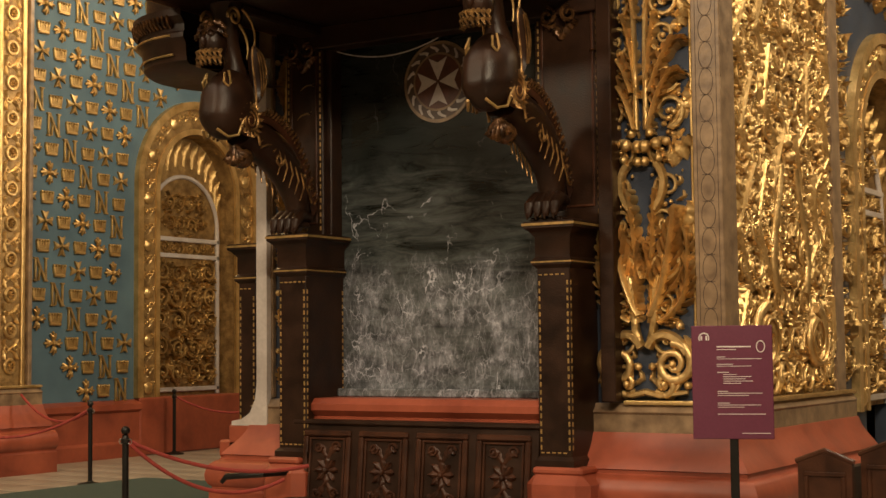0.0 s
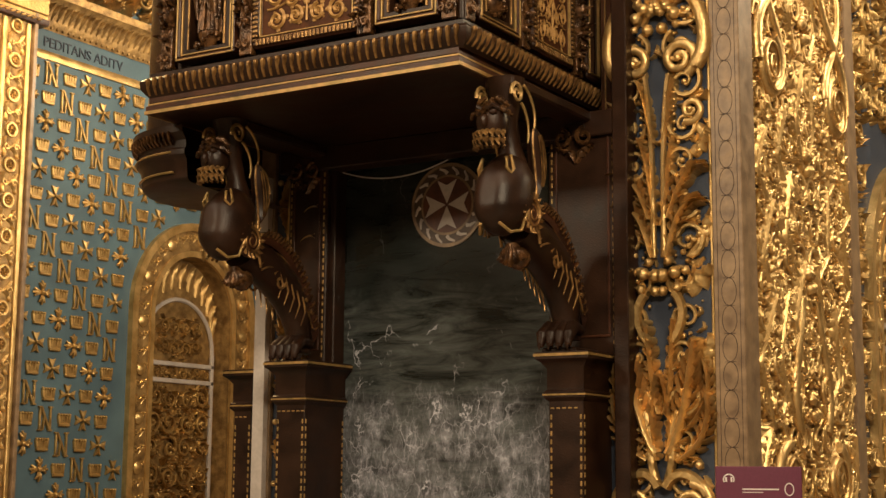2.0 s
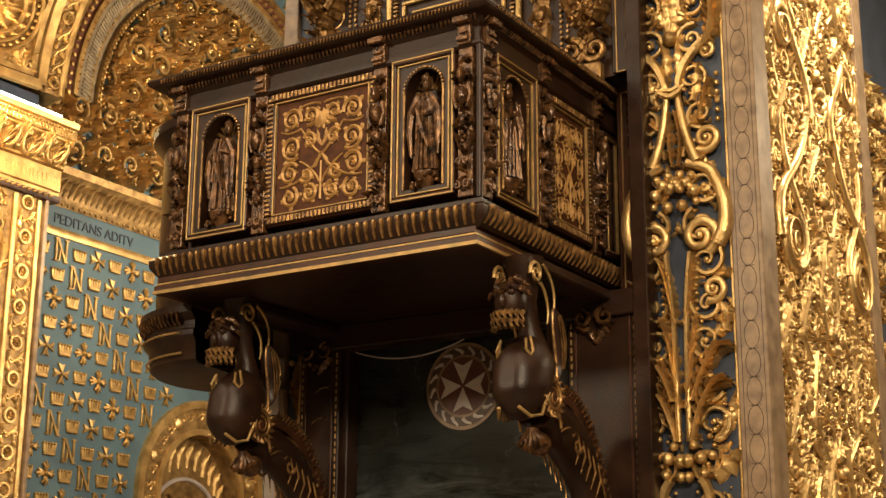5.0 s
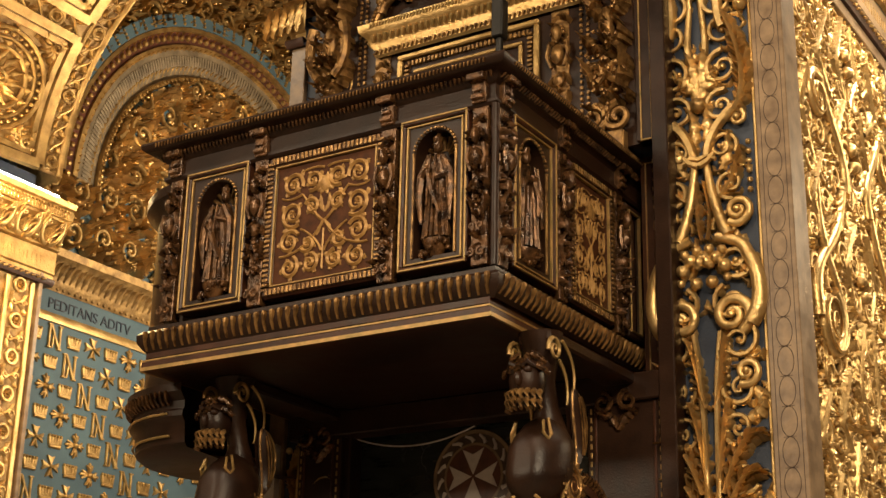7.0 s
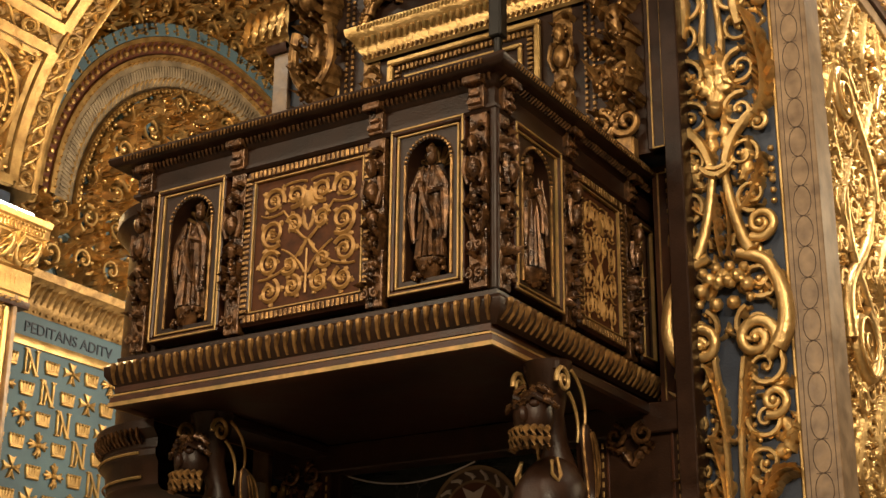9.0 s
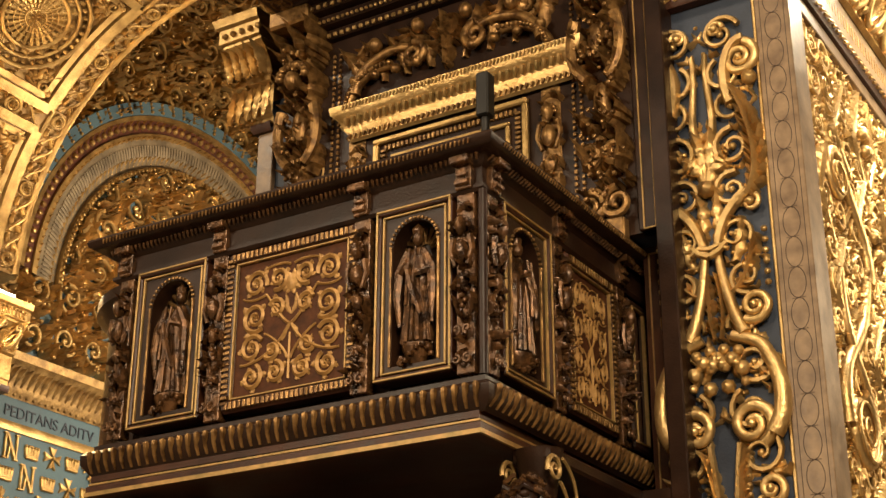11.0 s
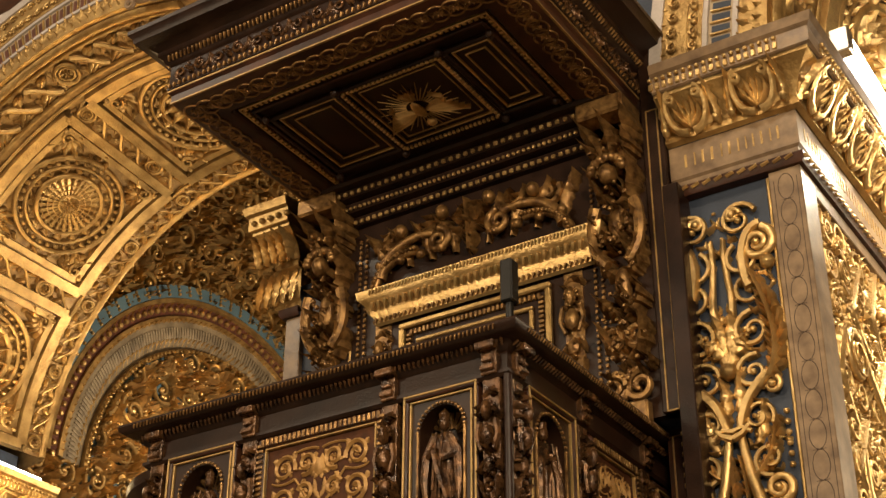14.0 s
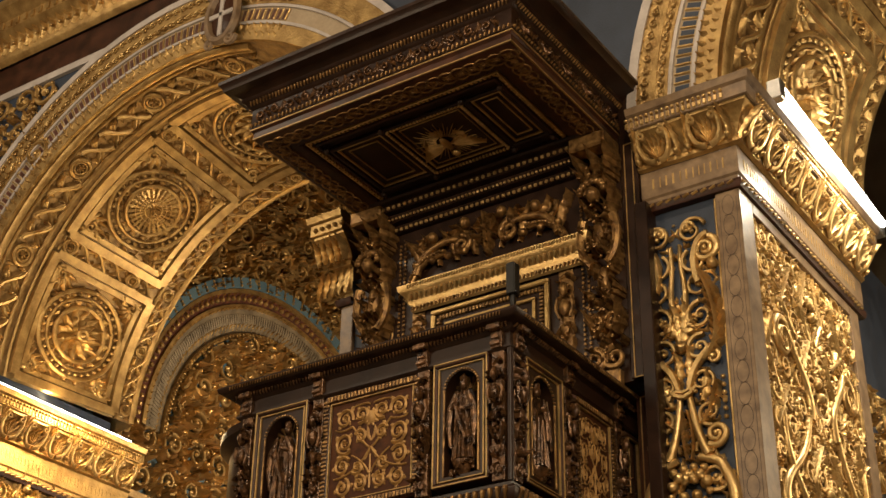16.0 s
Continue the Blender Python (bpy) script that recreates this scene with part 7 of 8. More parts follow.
put(Geo().box((-3.0, 1.75, 4.3), (0.3, 1.95, 4.5), 0.01), "head_board", WOOD, BACK)

SLAB = tagged(Geo().box((-2.56, 2.03, 1.12), (-0.2, 2.09, 4.45), 0.004).part("marble_slab", SERPENTINE), "dark green marble slab with milky white veins", "slab")
FOOTING = tagged(Geo().box((-2.62, 1.90, 1.13), (-0.2, 2.04, 1.21), 0.015).part("slab_footing", SERPENTINE), "veined marble footing along the slab", "footing")
g = Geo().box((-2.72, 1.50, 0.98), (-0.10, 2.12, 1.135), 0.05)
g.box((-2.66, 1.54, 0.86), (-0.10, 2.1, 0.985), 0.02)
tagged(g.part("stone_sill", RED_STONE), "rounded red stone sill below the marble slab", "sill")

RC = (-1.385, 2.028, 3.92)
ROUNDEL = thing("marble_roundel", RC, "inlaid marble roundel with a white eight-pointed cross", "roundel")


def disc(r, h, m, nm, lab=""):
    g = Geo()
    a = np.linspace(0, 2 * math.pi, 49)[:-1]
    g.prism([(RC[0] + r * math.cos(t), RC[2] + r * math.sin(t)) for t in a], on_y(RC[1]), 0, h)
    return put(g, nm, m, ROUNDEL, lab)


disc(0.365, 0.012, STRIP, "rim", "pale grey marble rim")
disc(0.335, 0.016, INLAY, "wreath_ground")
disc(0.262, 0.018, STRIP, "inner_rim")
disc(0.242, 0.020, BROWN_RED, "field", "red-brown marble field")
g = Geo()
for k in range(16):
    a = 2 * math.pi * k / 16
    stem(g, [(RC[0] + 0.272 * math.cos(a), RC[2] + 0.272 * math.sin(a)), (RC[0] + 0.30 * math.cos(a + 0.08), RC[2] + 0.30 * math.sin(a + 0.08)), (RC[0] + 0.328 * math.cos(a + 0.24), RC[2] + 0.328 * math.sin(a + 0.24))], 0.022, 0.012, 0.010, 6)
put(laid(g, on_y(RC[1])), "wreath", GREY_STONE, ROUNDEL, "pale leaf wreath on a dark ring", kind="stuff")


def maltese(g, fn, cu, cv, r, h0, h1):
    for k in range(4):
        a = k * math.pi / 2
        pts = []
        for ang, d in ((0.0, 0.06), (-0.42, 1.0), (0.0, 0.72), (0.42, 1.0)):
            pts.append((cu + r * d * math.sin(a + ang), cv + r * d * math.cos(a + ang)))
        g.prism([pts[0], pts[1], pts[2]], fn, h0, h1)
        g.prism([pts[0], pts[2], pts[3]], fn, h0, h1)


g = Geo()
maltese(g, on_y(RC[1]), RC[0], RC[2], 0.235, 0.018, 0.026)
put(g, "eight_pointed_cross", GREY_STONE, ROUNDEL, "white marble cross", smooth=0)
tagged(Geo().tube([(x, 1.96, 4.30 - 0.10 * (1 - ((x + 1.9) / 0.55) ** 2)) for x in np.linspace(-2.45, -1.35, 14)], 0.006, 6).part("hanging_cable", GREY_STONE), "thin pale cable sagging under the pulpit", "cable")

# panelled bench front
BENCH = thing("carved_bench", (-1.4, 1.25, 0), "dark walnut bench with four carved panels in its back", "bench")
lean = lambda u, v, h: (u, 1.36 + 0.10 * v - h, v)
g = Geo().box((-2.52, 0.0, -0.05), (-0.12, 0.93, 0.0))
put(laid(g, lean), "backboard", WOOD, BENCH)
put(laid(Geo().box((-2.56, 0.91, -0.06), (-0.10, 0.955, 0.03), 0.012), lean), "top_rail", WOOD, BENCH)
for i in range(4):
    u0 = -2.44 + i * 0.585
    g = Geo()
    frame_lines(g, u0, u0 + 0.50, 0.18, 0.86, 0.05, -0.01, 0.03)
    fr = put(laid(g, lean), "panel_frame", WOOD_RED, BENCH)
    g = Geo()
    frame_lines(g, u0 + 0.06, u0 + 0.44, 0.24, 0.80, 0.02, -0.01, 0.018)
    rosette(g, u0 + 0.25, 0.52, 0.12, 8, 0.03)
    for s in (-1, 1):
        for t in (-1, 1):
            acanthus(g, [(u0 + 0.25, 0.52 + t * 0.1), (u0 + 0.25 + s * 0.07, 0.52 + t * 0.2), (u0 + 0.25 + s * 0.13, 0.52 + t * 0.17)], 0.04, 0.025, 4)
            stem(g, spiral(u0 + 0.25 + s * 0.09, 0.52 + t * 0.2, 0.05, 1.2, 0, s, 14), 0.012, 0.008, 0.012)
    put(laid(g, lean), "carved_relief", WOOD_RED, fr)
put(Geo().box((-2.5, 1.12, 0.24), (-0.14, 1.40, 0.29), 0.015), "seat", WOOD, BENCH)
put(Geo().box((-2.5, 1.14, 0.0), (-2.44, 1.4, 0.245), 0.01), "leg", WOOD, BENCH)
put(Geo().box((-0.2, 1.14, 0.0), (-0.14, 1.4, 0.245), 0.01), "leg", WOOD, BENCH)
put(Geo().tube([(-2.5, 1.4, 0.50), (-2.6, 1.05, 0.50), (-2.95, 0.98, 0.47), (-3.0, 0.98, 0.42)], [0.03, 0.03, 0.028, 0.02], 8), "arm", BLACK, BENCH)

# ---- canopy and dorsal of the pulpit ----
CANOPY = thing("pulpit_canopy", (-1.4, 1.0, 8.85), "dark carved walnut sounding board with a gilt dove", "canopy")
CP = [(-2.9, 1.95, 0), (-2.9, -0.17, 0), (0.1, -0.17, 0), (0.1, 1.95, 0)]
put(Geo().box((-2.86, -0.13, 8.98), (0.06, 1.95, 9.44)), "core", WOOD, CANOPY)
put(Geo().sweep([(-0.32, 8.86), (-0.02, 8.85), (0.0, 8.86), (0.0, 8.93), (0.02, 8.95), (0.02, 8.97), (-0.3, 8.97)], CP), "rim", WOOD_RED, CANOPY)
put(Geo().sweep([(0.0, 8.97), (0.03, 8.98), (0.03, 9.0), (0.02, 9.02), (0.02, 9.20), (0.05, 9.22), (0.07, 9.26), (0.10, 9.28), (0.10, 9.32), (0.17, 9.36), (0.24, 9.38), (0.25, 9.42), (0.28, 9.45), (0.28, 9.49), (-0.2, 9.49)], CP), "cornice", WOOD, CANOPY)
put(gadroons(CP, 8.99, 9.02, 0.035, 0.04, 0.05, 0.014), "dentil_row", WOOD_GILT, CANOPY, kind="stuff")
put(gadroons(CP, 9.23, 9.27, 0.06, 0.085, 0.04, 0.012), "bead_row", WOOD_GILT, CANOPY, kind="stuff")
for z, o in ((8.855, 0.0), (8.955, 0.022), (9.33, 0.102)):
    put(Geo().sweep([(o - 0.01, z), (o + 0.006, z), (o + 0.006, z + 0.012), (o - 0.01, z + 0.012)], CP), "gilt_fillet", GILT_LINE, CANOPY)
g = Geo()
for fn, L in ((lambda u, v, h: (-2.9 + u, -0.19 - h, v), 3.0), (lambda u, v, h: (0.12 + h, -0.17 + u, v), 2.1)):
    s0 = len(g.v)
    for k in range(int(L / 0.19)):
        u, sg = 0.1 + k * 0.19, 1 if k % 2 else -1
        stem(g, spiral(u, 9.11 + sg * 0.01, 0.055, 1.3, sg * 1.57, sg, 14), 0.014, 0.009, 0.012, 5)
        acanthus(g, [(u + 0.03, 9.11 - sg * 0.05), (u + 0.09, 9.11), (u + 0.12, 9.11 + sg * 0.05)], 0.035, 0.04, 3, 8)
        berry(g, u + 0.09, 9.11 - sg * 0.04, 0.016, 0.02)
    g.mapped(s0, fn)
put(g, "frieze_scrolls", WOOD_CARVED, CANOPY, "carved scroll frieze", kind="stuff")
# underside: lattice border, stepped frames, slots and the dove panel
down = lambda u, v, h: (u, v, 8.90 - h)
put(Geo().box((-2.62, 0.11, 8.90), (-0.18, 1.9, 8.98)), "soffit_board", WOOD, CANOPY)
g = Geo()
for (x0, x1, y0, y1, w) in ((-2.60, -0.20, 0.12, 1.88, 0.05), (-2.46, -0.34, 0.26, 1.55, 0.03)):
    frame_lines(g, x0, x1, y0, y1, w, 0.0, 0.035)
put(laid(g, down), "soffit_frame", WOOD_RED, CANOPY)
g = Geo()
frame_lines(g, -2.53, -0.27, 0.19, 1.62, 0.016, 0.0, 0.03)
for x0, x1, y0, y1 in ((-1.68, -0.86, 0.46, 1.28), (-2.34, -1.80, 0.46, 1.28), (-0.74, -0.42, 0.46, 1.28)):
    frame_lines(g, x0, x1, y0, y1, 0.016, 0.0, 0.026)
frame_lines(g, -2.25, -1.89, 0.54, 1.20, 0.012, 0.0, 0.018)
frame_lines(g, -0.67, -0.49, 0.54, 1.20, 0.012, 0.0, 0.018)
frame_lines(g, -1.62, -0.92, 0.52, 1.22, 0.008, 0.0, 0.014)
dentil_frame(g, -2.50, -0.30, 0.22, 1.59, 0.05, 0.014, 0.0, 0.03)
dentil_frame(g, -1.71, -0.83, 0.43, 1.31, 0.04, 0.012, 0.03, 0.06)
put(laid(g, down), "gilt_moulding", GOLD, CANOPY)
g = Geo()
for x0, x1, y0, y1 in ((-1.74, -0.80, 0.40, 1.34), (-2.40, -1.74, 0.40, 1.34), (-0.80, -0.36, 0.40, 1.34)):
    frame_lines(g, x0, x1, y0, y1, 0.045, 0.0, 0.045)
for x in (-1.74, -0.80, -2.40, -0.36):
    for y in (0.38, 1.36):
        g.ball((x, y, 0.05), 0.035, 8, 5)
put(laid(g, down), "soffit_rib", WOOD, CANOPY)
g = Geo()
rimf = lambda u, v, h: (u, v, 8.853 - h)
for k in range(22):
    u = -2.80 + k * 0.132
    ring(g, u, 0.0, 0.085, 0.009, 0.008, 16)
    ring(g, u + 0.066, 0.0, 0.045, 0.007, 0.008, 12)
    rosette(g, u, 0.0, 0.04, 6, 0.014)
for k in range(14):
    v = 0.12 + k * 0.13
    for x in (-2.76, -0.04):
        ring(g, x, v, 0.085, 0.009, 0.008, 16)
        ring(g, x, v + 0.065, 0.045, 0.007, 0.008, 12)
        rosette(g, x, v, 0.04, 6, 0.014)
put(laid(g, rimf), "rim_lattice", WOOD_GILT, CANOPY, "dull gilt lattice on the rim", kind="stuff")
# dove with rays
DC = (-1.33, 0.93)
g = Geo()
for k in range(40):
    a = 2 * math.pi * k / 40
    r0, r1 = 0.10, 0.33 if k % 2 else 0.26
    g.tube([(DC[0] + r0 * math.cos(a), DC[1] + r0 * math.sin(a), 0.008), (DC[0] + r1 * math.cos(a), DC[1] + r1 * math.sin(a), 0.006)], [0.007, 0.003], 4)
put(laid(g, down), "rays", GOLD, CANOPY, "thin gilt rays", kind="stuff")
g = Geo()
g.ball((DC[0], DC[1], 0.04), (0.04, 0.10, 0.03), 12, 8)
g.ball((DC[0] + 0.02, DC[1] + 0.14, 0.07), 0.04, 8, 6)
for s in (-1, 1):
    for k in range(8):
        acanthus(g, [(DC[0] + s * 0.02, DC[1] + 0.04), (DC[0] + s * (0.13 + 0.012 * k), DC[1] + 0.12 - 0.022 * k), (DC[0] + s * (0.33 - 0.026 * k), DC[1] + 0.16 - 0.040 * k)], 0.020, 0.05, 2, 10)
for k in range(3):
    acanthus(g, [(DC[0], DC[1] - 0.08), (DC[0] + (k - 1) * 0.05, DC[1] - 0.20)], 0.03, 0.05, 2, 7)
g.v = [(DC[0] + (a - DC[0]) * 1.1, DC[1] + (b - DC[1]) * 1.1, h * 0.8) for a, b, h in g.v]
put(laid(g, down), "dove", GOLD, CANOPY, "gilt carved dove with spread wings")

DORSAL = thing("pulpit_dorsal", (-1.4, 1.85, 6.2), "dark carved walnut dorsal with nested gilt frames", "dorsal")
put(Geo().box((-2.98, 1.84, 6.3), (0.30, 1.92, 8.95)), "board", WOOD, DORSAL)
back = on_y(1.84)
# stepped mouldings from the wall up to the canopy
for k, (y, z) in enumerate(((1.86, 8.62), (1.76, 8.70), (1.66, 8.78), (1.56, 8.84))):
    put(Geo().box((-2.9 + 0.06 * k, y - 0.10, z), (0.10 - 0.03 * k, 1.9, z + 0.09), 0.02), "cove_step", WOOD, DORSAL)
g = Geo()
for k, (y, z, n) in enumerate(((1.755, 8.64, 44), (1.655, 8.72, 60), (1.555, 8.80, 40))):
    for i in range(n):
        x = -2.8 + 2.8 * (i + 0.5) / n
        if k == 1:
            g.ball((x, y, z), 0.016, 6, 4)
        else:
            g.box((x - 0.017, y - 0.012, z - 0.018), (x + 0.017, y + 0.01, z + 0.018), 0.005)
put(g, "gilt_dentils", GOLD_DULL, DORSAL, "gilt dentil and bead rows", kind="stuff")
# gilt cornice of the inner frame
CO = [(-2.28, 1.9, -0.07), (-2.28, 1.80, -0.07), (-0.32, 1.80, -0.07), (-0.32, 1.9, -0.07)]
put(Geo().sweep([(0.0, 7.68), (0.02, 7.70), (0.02, 7.74), (0.05, 7.78), (0.05, 7.80), (0.09, 7.86), (0.13, 7.90), (0.14, 7.96), (-0.1, 7.97)], CO), "gilt_cornice", GOLD, DORSAL, "bright gilt cornice")
put(gadroons(CO, 7.80, 7.86, 0.070, 0.10, 0.06, 0.021), "egg_row", GILT_LINE, DORSAL, kind="stuff")
put(gadroons(CO, 7.70, 7.74, 0.03, 0.035, 0.045, 0.016), "dentil_row", WOOD_GILT, DORSAL, kind="stuff")
put(gadroons(CO, 7.91, 7.95, 0.142, 0.145, 0.032, 0.011), "bead_row", GILT_LINE, DORSAL, kind="stuff")
g = Geo()
for o, w, h in ((0.0, 0.05, 0.05), (0.16, 0.035, 0.035), (0.26, 0.025, 0.02)):
    frame_lines(g, -2.08 + o, -0.70 - o, 6.2, 7.58 - o, w, 0.0, h)
put(laid(g, back), "nested_frame", GOLD_DULL, DORSAL, "nested bright gilt frames")
g = Geo()
dentil_frame(g, -1.99, -0.79, 6.2, 7.49, 0.04, 0.022, 0.0, 0.03)
put(laid(g, back), "frame_dentils", WOOD_GILT, DORSAL, kind="stuff")
put(laid(Geo().box((-1.80, 6.2, 0.0), (-0.98, 7.30, 0.012)), back), "inner_panel", WOOD_RED, DORSAL)
for k, u in enumerate((-2.25, -0.52)):
    put(laid(herm(u, 6.3, 7.66, 0.10, 30 + k), back), "herm_pilaster", WOOD_GILT, DORSAL)
for u in (-2.47, -0.30):
    g = Geo()
    dentil_frame(g, u - 0.03, u + 0.03, 6.25, 8.5, 0.05, 0.012, 0.0, 0.02, "lr")
    put(laid(g, back), "gilt_line", WOOD_GILT, DORSAL, kind="stuff")
g = Geo()
for s in (-1, 1):
    c = -1.40
    stem(g, bez((c + s * 0.85, 8.02), (c + s * 0.8, 8.30), (c + s * 0.5, 8.36), (c + s * 0.32, 8.30)), 0.05, 0.035, 0.07, 8)
    stem(g, spiral(c + s * 0.28, 8.22, 0.11, 1.6, 1.57, s, 24), 0.035, 0.02, 0.08, 8)
    stem(g, spiral(c + s * 0.72, 8.34, 0.12, 1.4, 0.5, -s, 20), 0.03, 0.018, 0.06)
    for k in range(4):
        acanthus(g, [(c + s * (0.15 + 0.22 * k), 8.08), (c + s * (0.2 + 0.22 * k), 8.3), (c + s * (0.32 + 0.22 * k), 8.46)], 0.08, 0.12, 5, 16)
        berry(g, c + s * (0.25 + 0.2 * k), 8.14, 0.045, 0.08)
    for k, (a, b) in enumerate(((0.22, 8.44), (0.62, 8.38))):
        g.ball((c + s * a, b, 0.12), (0.055, 0.065, 0.06), 10, 7)
        for d in (-1, 1):
            for q in range(3):
                acanthus(g, [(c + s * a + d * 0.05, b - 0.02), (c + s * a + d * (0.13 + 0.02 * q), b + 0.05 - 0.05 * q), (c + s * a + d * 0.20, b + 0.02 - 0.07 * q)], 0.028, 0.12, 3, 10)
    arc_p = bez((c + s * 0.92, 7.92), (c + s * 0.88, 8.12), (c + s * 0.70, 8.22), (c + s * 0.50, 8.20), 16)
    stem(g, arc_p, 0.045, 0.04, 0.06, 8)
    for p in arc_p[1:]:
        berry(g, p[0], p[1], 0.022, 0.105)
rosette(g, -1.40, 8.32, 0.16, 9, 0.12)
acanthus(g, [(-1.4, 8.05), (-1.4, 8.2), (-1.4, 8.5)], 0.12, 0.14, 5, 18)
put(laid(g, back), "pediment_carving", WOOD_GILT, DORSAL, "dark gilt broken-pediment scrolls and shell", smooth=60)


def bracket_figure(x, seed):
    """A tall carved bracket beside the dorsal: scroll foot, garlands, swelling chest and leafy capital."""
    g = Geo()
    rnd = random.Random(seed)
    w = 0.18
    y = lambda v: 0.08 + 0.20 * max(0, (v - 7.6) / 1.2) ** 1.5
    for s in (-1, 1):
        stem(g, spiral(x + s * 0.10, 6.52, 0.12, 1.5, 1.57, s, 22), 0.035, 0.02, 0.10, 7)
        stem(g, spiral(x + s * 0.10, 6.92, 0.09, 1.4, -1.57, -s, 20), 0.03, 0.018, 0.10, 7)
        for k in range(6):
            v = 6.75 + k * 0.32
            acanthus(g, [(x, v), (x + s * w * 0.6, v + 0.1), (x + s * w, v + 0.28 - 0.1 * (k % 2))], 0.08, 0.14 + y(v), 4, 14)
        stem(g, bez((x + s * 0.16, 8.0), (x + s * 0.22, 7.8), (x + s * 0.2, 7.6), (x + s * 0.08, 7.5)), 0.05, 0.04, 0.14, 7)
    for k in range(70):
        v = rnd.uniform(6.55, 8.5)
        a = rnd.uniform(0, 6.28)
        u = x + rnd.uniform(-0.12, 0.12)
        acanthus(g, [(u, v), (u + 0.06 * math.cos(a), v + 0.06 * math.sin(a)), (u + 0.10 * math.cos(a + 0.6), v + 0.12 * math.sin(a + 0.6))], 0.04, 0.10 + y(v) * 0.9, 3, 9)
        g.ball((x + rnd.uniform(-0.13, 0.13), v, 0.09 + y(v)), rnd.uniform(0.012, 0.024), 6, 4)
    g.ball((x, 7.35, 0.06), (0.07, 0.16, 0.06), 10, 7)
    g.ball((x, 7.85, 0.09), (0.08, 0.17, 0.07), 10, 7)
    g.ball((x, 8.22, 0.22), (0.07, 0.09, 0.09), 10, 7)
    for k in range(9):
        a = math.pi * k / 8
        g.ball((x + 0.13 * math.cos(a), 8.26 + 0.1 * math.sin(a), 0.24), 0.04, 7, 5)
    for s in (-1, 0, 1):
        acanthus(g, [(x + s * 0.06, 8.36), (x + s * 0.12, 8.55), (x + s * 0.2, 8.72)], 0.10, 0.36, 4, 14)
    g.box((x - 0.20, 8.70, 0.0), (x + 0.20, 8.86, 0.34), 0.02)
    g.box((x - 0.14, 6.25, 0.0), (x + 0.14, 6.42, 0.10), 0.015)
    return g


put(laid(bracket_figure(-2.76, 1), back), "carved_bracket", WOOD_GILT, DORSAL, "dark carved figure bracket")
put(laid(bracket_figure(-0.08, 2), back), "carved_bracket", WOOD_GILT, DORSAL, "dark carved figure bracket")
put(Geo().box((0.14, 1.80, 6.3), (0.32, 1.93, 9.4), 0.01), "wing_board", WOOD, DORSAL)
g = Geo()
frame_lines(g, 0.18, 0.28, 6.3, 8.8, 0.012, 0.04, 0.05)
put(laid(g, back), "gilt_edge", GILT_LINE, DORSAL)

POST = thing("reading_lamp", (-0.24, 0.36, 6.28), "small black reading lamp on the pulpit rail", "lamp")
put(Geo().box((-0.29, 0.31, 6.28), (-0.17, 0.43, 6.32), 0.01), "foot", BLACK, POST)
put(Geo().tube([(-0.23, 0.37, 6.30), (-0.23, 0.37, 6.66)], 0.028, 10), "stem", BLACK, POST)
put(Geo().box((-0.275, 0.32, 6.62), (-0.185, 0.42, 6.93), 0.012), "head", BLACK, POST)
put(Geo().tube([(-0.29, 0.30, 6.30), (-0.1, 0.16, 6.35), (-0.12, 0.14, 6.28)], 0.012, 6), "cable", BLACK, POST)

# ---- things on the floor ----
SIGN = thing("information_sign", (1.8, 0.66, 0), "plum-coloured information board on a dark post", "sign")
e1 = Vector((2.06 - 1.55, 0.76 - 0.57, 0)).normalized()
nrm = Vector((e1.y, -e1.x, 0))
brd = lambda u, v, h: tuple(Vector((1.55, 0.57, 1.70)) + e1 * u + Vector((0, 0, v)) + nrm * h)
put(laid(Geo().box((0.0, -0.775, -0.012), (0.545, 0.0, 0.0), 0.004), brd), "board", PLUM, SIGN)
put(laid(Geo().box((0.245, -1.70, -0.055), (0.305, -0.70, -0.013), 0.006), brd), "post", BLACK, SIGN)
put(laid(Geo().box((0.10, -1.70, -0.20), (0.45, -1.68, 0.16), 0.006), brd), "foot_plate", BLACK, SIGN)
g = Geo()
rnd = random.Random(9)
for v, u0, u1, th in ((-0.145, 0.17, 0.40, 0.012), (-0.165, 0.17, 0.30, 0.006), (-0.215, 0.17, 0.23, 0.006), (-0.228, 0.17, 0.47, 0.005), (-0.265, 0.17, 0.28, 0.005), (-0.278, 0.17, 0.40, 0.005), (-0.32, 0.17, 0.25, 0.006), (-0.335, 0.21, 0.30, 0.005), (-0.350, 0.21, 0.40, 0.005), (-0.365, 0.21, 0.36, 0.005), (-0.38, 0.21, 0.41, 0.005), (-0.395, 0.21, 0.33, 0.005), (-0.45, 0.17, 0.24, 0.006), (-0.463, 0.17, 0.47, 0.005), (-0.478, 0.17, 0.38, 0.005), (-0.53, 0.17, 0.25, 0.006), (-0.543, 0.17, 0.46, 0.005), (-0.558, 0.17, 0.35, 0.005), (-0.605, 0.17, 0.49, 0.006), (-0.735, 0.33, 0.52, 0.005)):
    g.box((u0, v - th * 0.36, 0.0005), (u1, v + th * 0.36, 0.002))
put(laid(g, brd), "printed_lines", WHITE_INK, SIGN, "white lines of small print")
g = Geo()
stem(g, [(0.085 + 0.033 * math.cos(t), -0.085 + 0.033 * math.sin(t)) for t in np.linspace(-0.5, math.pi + 0.5, 18)], 0.005, 0.005, 0.002, 5)
g.box((0.062, -0.10, 0.001), (0.074, -0.07, 0.004)).box((0.096, -0.10, 0.001), (0.108, -0.07, 0.004))
put(laid(g, brd), "headphone_icon", WHITE_INK, SIGN)
g = Geo()
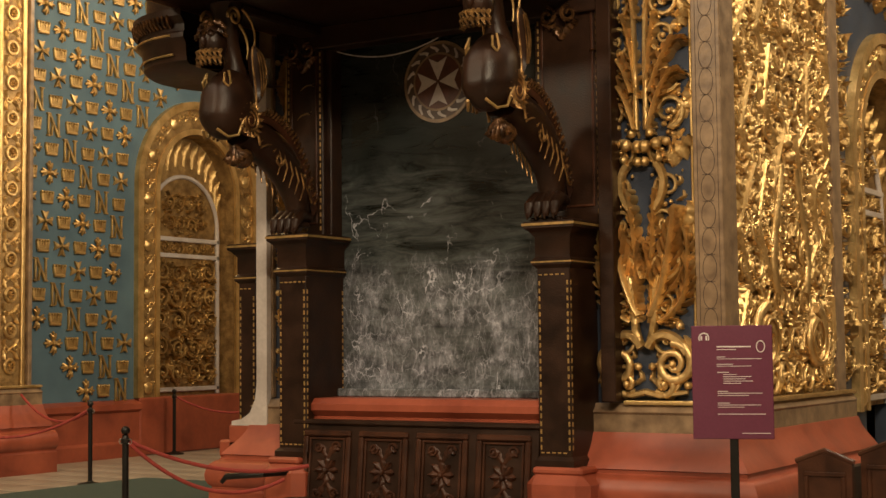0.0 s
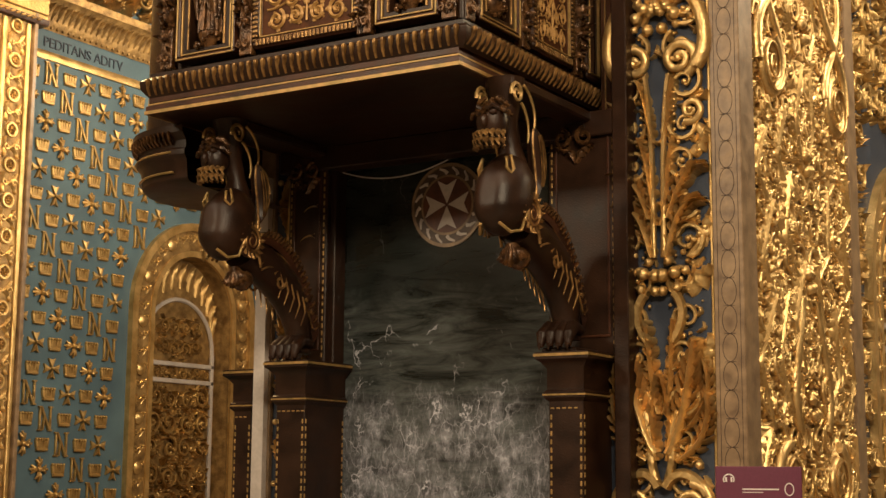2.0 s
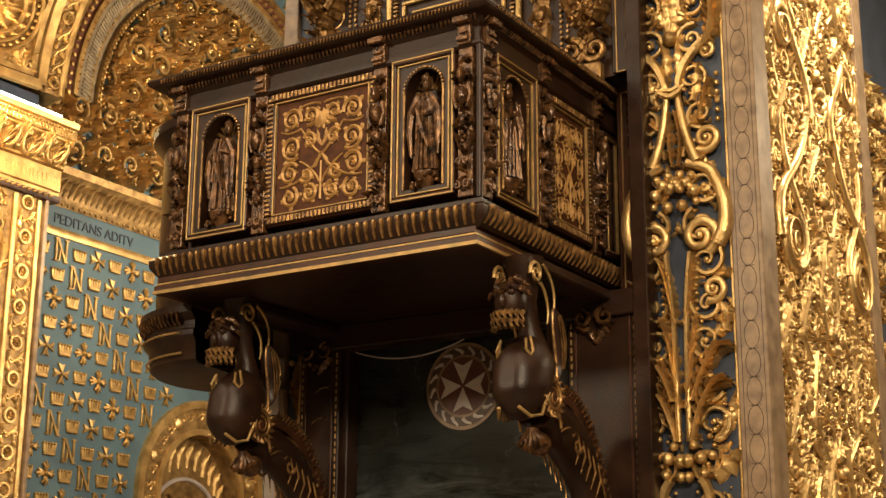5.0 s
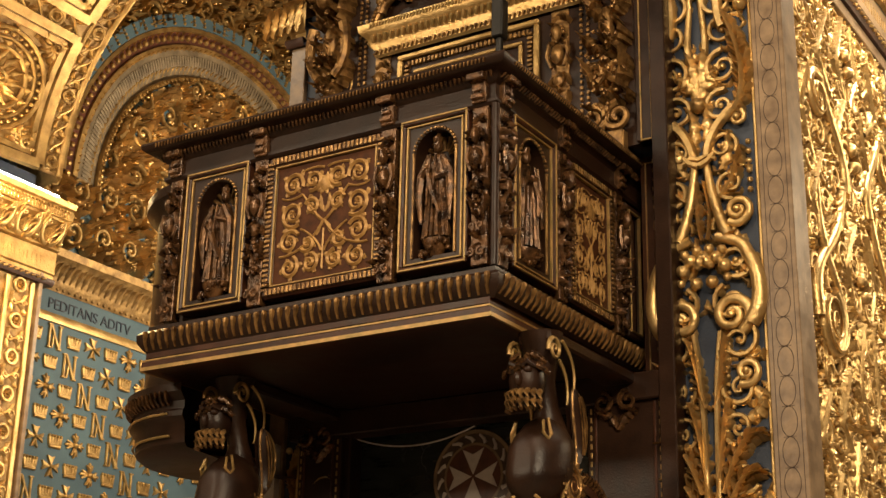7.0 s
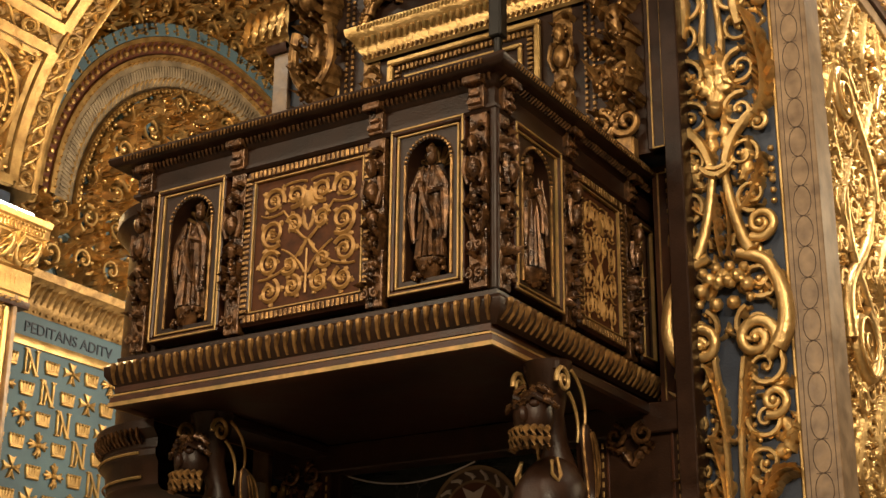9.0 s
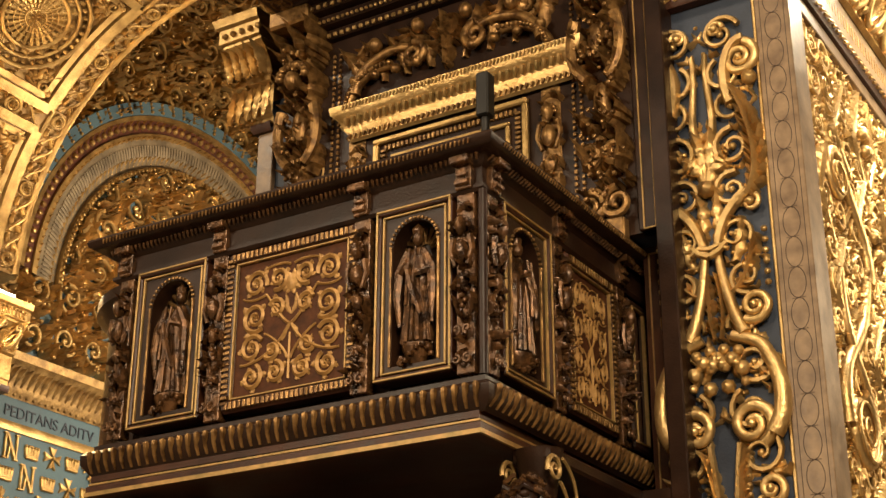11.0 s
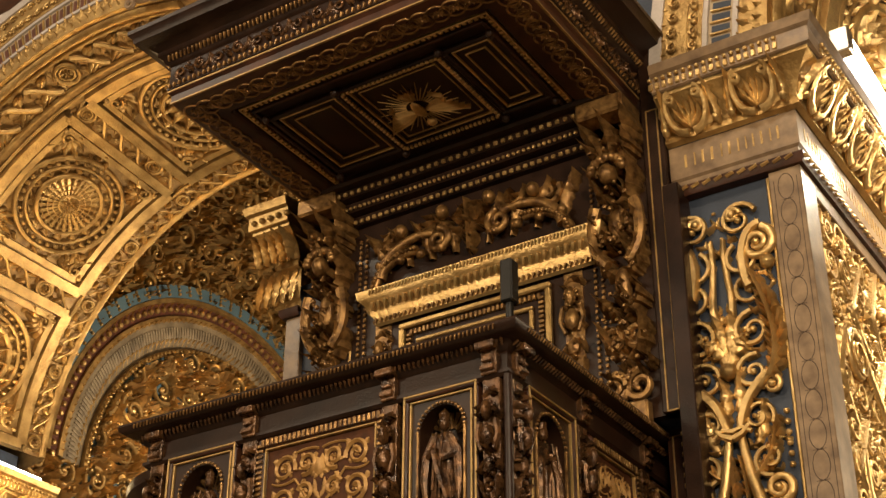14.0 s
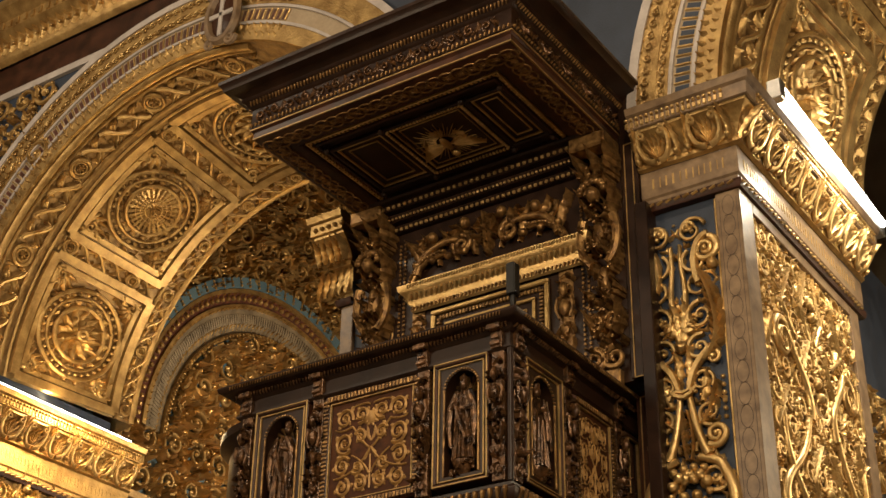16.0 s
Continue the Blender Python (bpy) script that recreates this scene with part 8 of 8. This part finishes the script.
stem(g, [(0.465 + 0.027 * math.cos(t), -0.145 + 0.038 * math.sin(t)) for t in np.linspace(0, 2 * math.pi, 20)], 0.004, 0.004, 0.002, 5)
put(laid(g, brd), "crest_icon", WHITE_INK, SIGN)


def barrier_post(x, y):
    top = thing("barrier_post", (x, y, 0), "black barrier post with a ball finial and rope rings", "barrier post", "rope barrier")
    put(Geo().lathe([(0.0, 0.0), (0.15, 0.0), (0.15, 0.015), (0.05, 0.035), (0.03, 0.05)], 20, (x, y, 0)), "foot", BLACK, top)
    put(Geo().lathe([(0.026, 0.03), (0.026, 0.84), (0.036, 0.85), (0.036, 0.88), (0.026, 0.89), (0.024, 0.91)], 14, (x, y, 0)), "stem", BLACK, top)
    put(Geo().ball((x, y, 0.945), 0.036, 10, 7), "finial", BLACK, top)
    for s in (-1, 1):
        put(Geo().tube([(x + s * (0.045 + 0.02 * math.cos(t)), y, 0.86 + 0.02 * math.sin(t)) for t in np.linspace(0, 2 * math.pi, 13)], 0.005, 5), "ring", STEEL, top)


def rope(a, b, sag):
    p = [tuple(np.array(a) * (1 - t) + np.array(b) * t - np.array([0, 0, sag * 4 * t * (1 - t)])) for t in np.linspace(0, 1, 22)]
    tagged(Geo().tube(p, 0.016, 8).part("barrier_rope", ROPE), "sagging red rope between black barrier posts", "rope", "rope barrier")


PA, PB, PC, PD = (-7.30, 3.68), (-2.77, -0.44), (-9.85, 7.95), (-4.9, 3.0)
for p in (PA, PB, PC):
    barrier_post(*p)
rope((PA[0] - 0.06, PA[1], 0.86), (-9.0, 2.6, 0.86), 0.30)
rope((PA[0] - 0.04, PA[1] + 0.02, 0.86), (-9.15, 4.3, 1.02), 0.22)
rope((PB[0] + 0.05, PB[1], 0.86), (-2.0, 0.9, 0.60), 0.12)
rope((PB[0] + 0.05, PB[1], 0.84), (-2.1, 0.7, 0.50), 0.22)
rope((PC[0] + 0.05, PC[1], 0.86), (-8.6, 9.2, 0.86), 0.25)


def pew(x0, x1, y, h):
    top = thing("pew", (x0, y, 0), "dark wooden pew end with a pointed top", "pew", "pews")
    m = (x0 + x1) / 2
    fn = lambda u, v, hh: (u, y - hh, v)
    put(Geo().prism([(x0, 0), (x1, 0), (x1, h - 0.07), (m, h), (x0, h - 0.07)], fn, -0.05, 0.0), "end_panel", WOOD_RED, top)
    g = Geo()
    frame_lines(g, x0 + 0.04, x1 - 0.04, 0.1, h - 0.14, 0.03, 0.0, 0.012)
    stem(g, [(x0 - 0.015, h - 0.075), (m, h), (x1 + 0.015, h - 0.075)], 0.018, 0.018, -0.01, 6)
    put(laid(g, fn), "end_moulding", WOOD_RED, top)
    put(Geo().box((x0 + 0.02, y + 0.05, 0.42), (x1 - 0.02, y + 1.2, 0.46), 0.01), "seat", WOOD, top)
    put(Geo().box((x1 - 0.05, y + 0.05, 0.42), (x1 - 0.01, y + 1.2, h - 0.1), 0.01), "backrest", WOOD, top)


pew(2.27, 2.63, 0.6, 0.87)
pew(2.66, 3.0, 0.7, 0.92)
# marble slabs of the floor in the chapel
tile = Geo().box((-0.295, -0.295, 0), (0.295, 0.295, 0.012), 0.004).mesh("floor_slab", FLOOR_STONE, 0)
FL = bpy.data.objects["floor"]
for i in range(9):
    for j in range(12):
        ob = new("floor_slab", tile)
        ob.parent = FL
        ob.location = (-9.6 + i * 0.6 + 0.3, 2.65 + j * 0.6 + 0.3, 0.0)
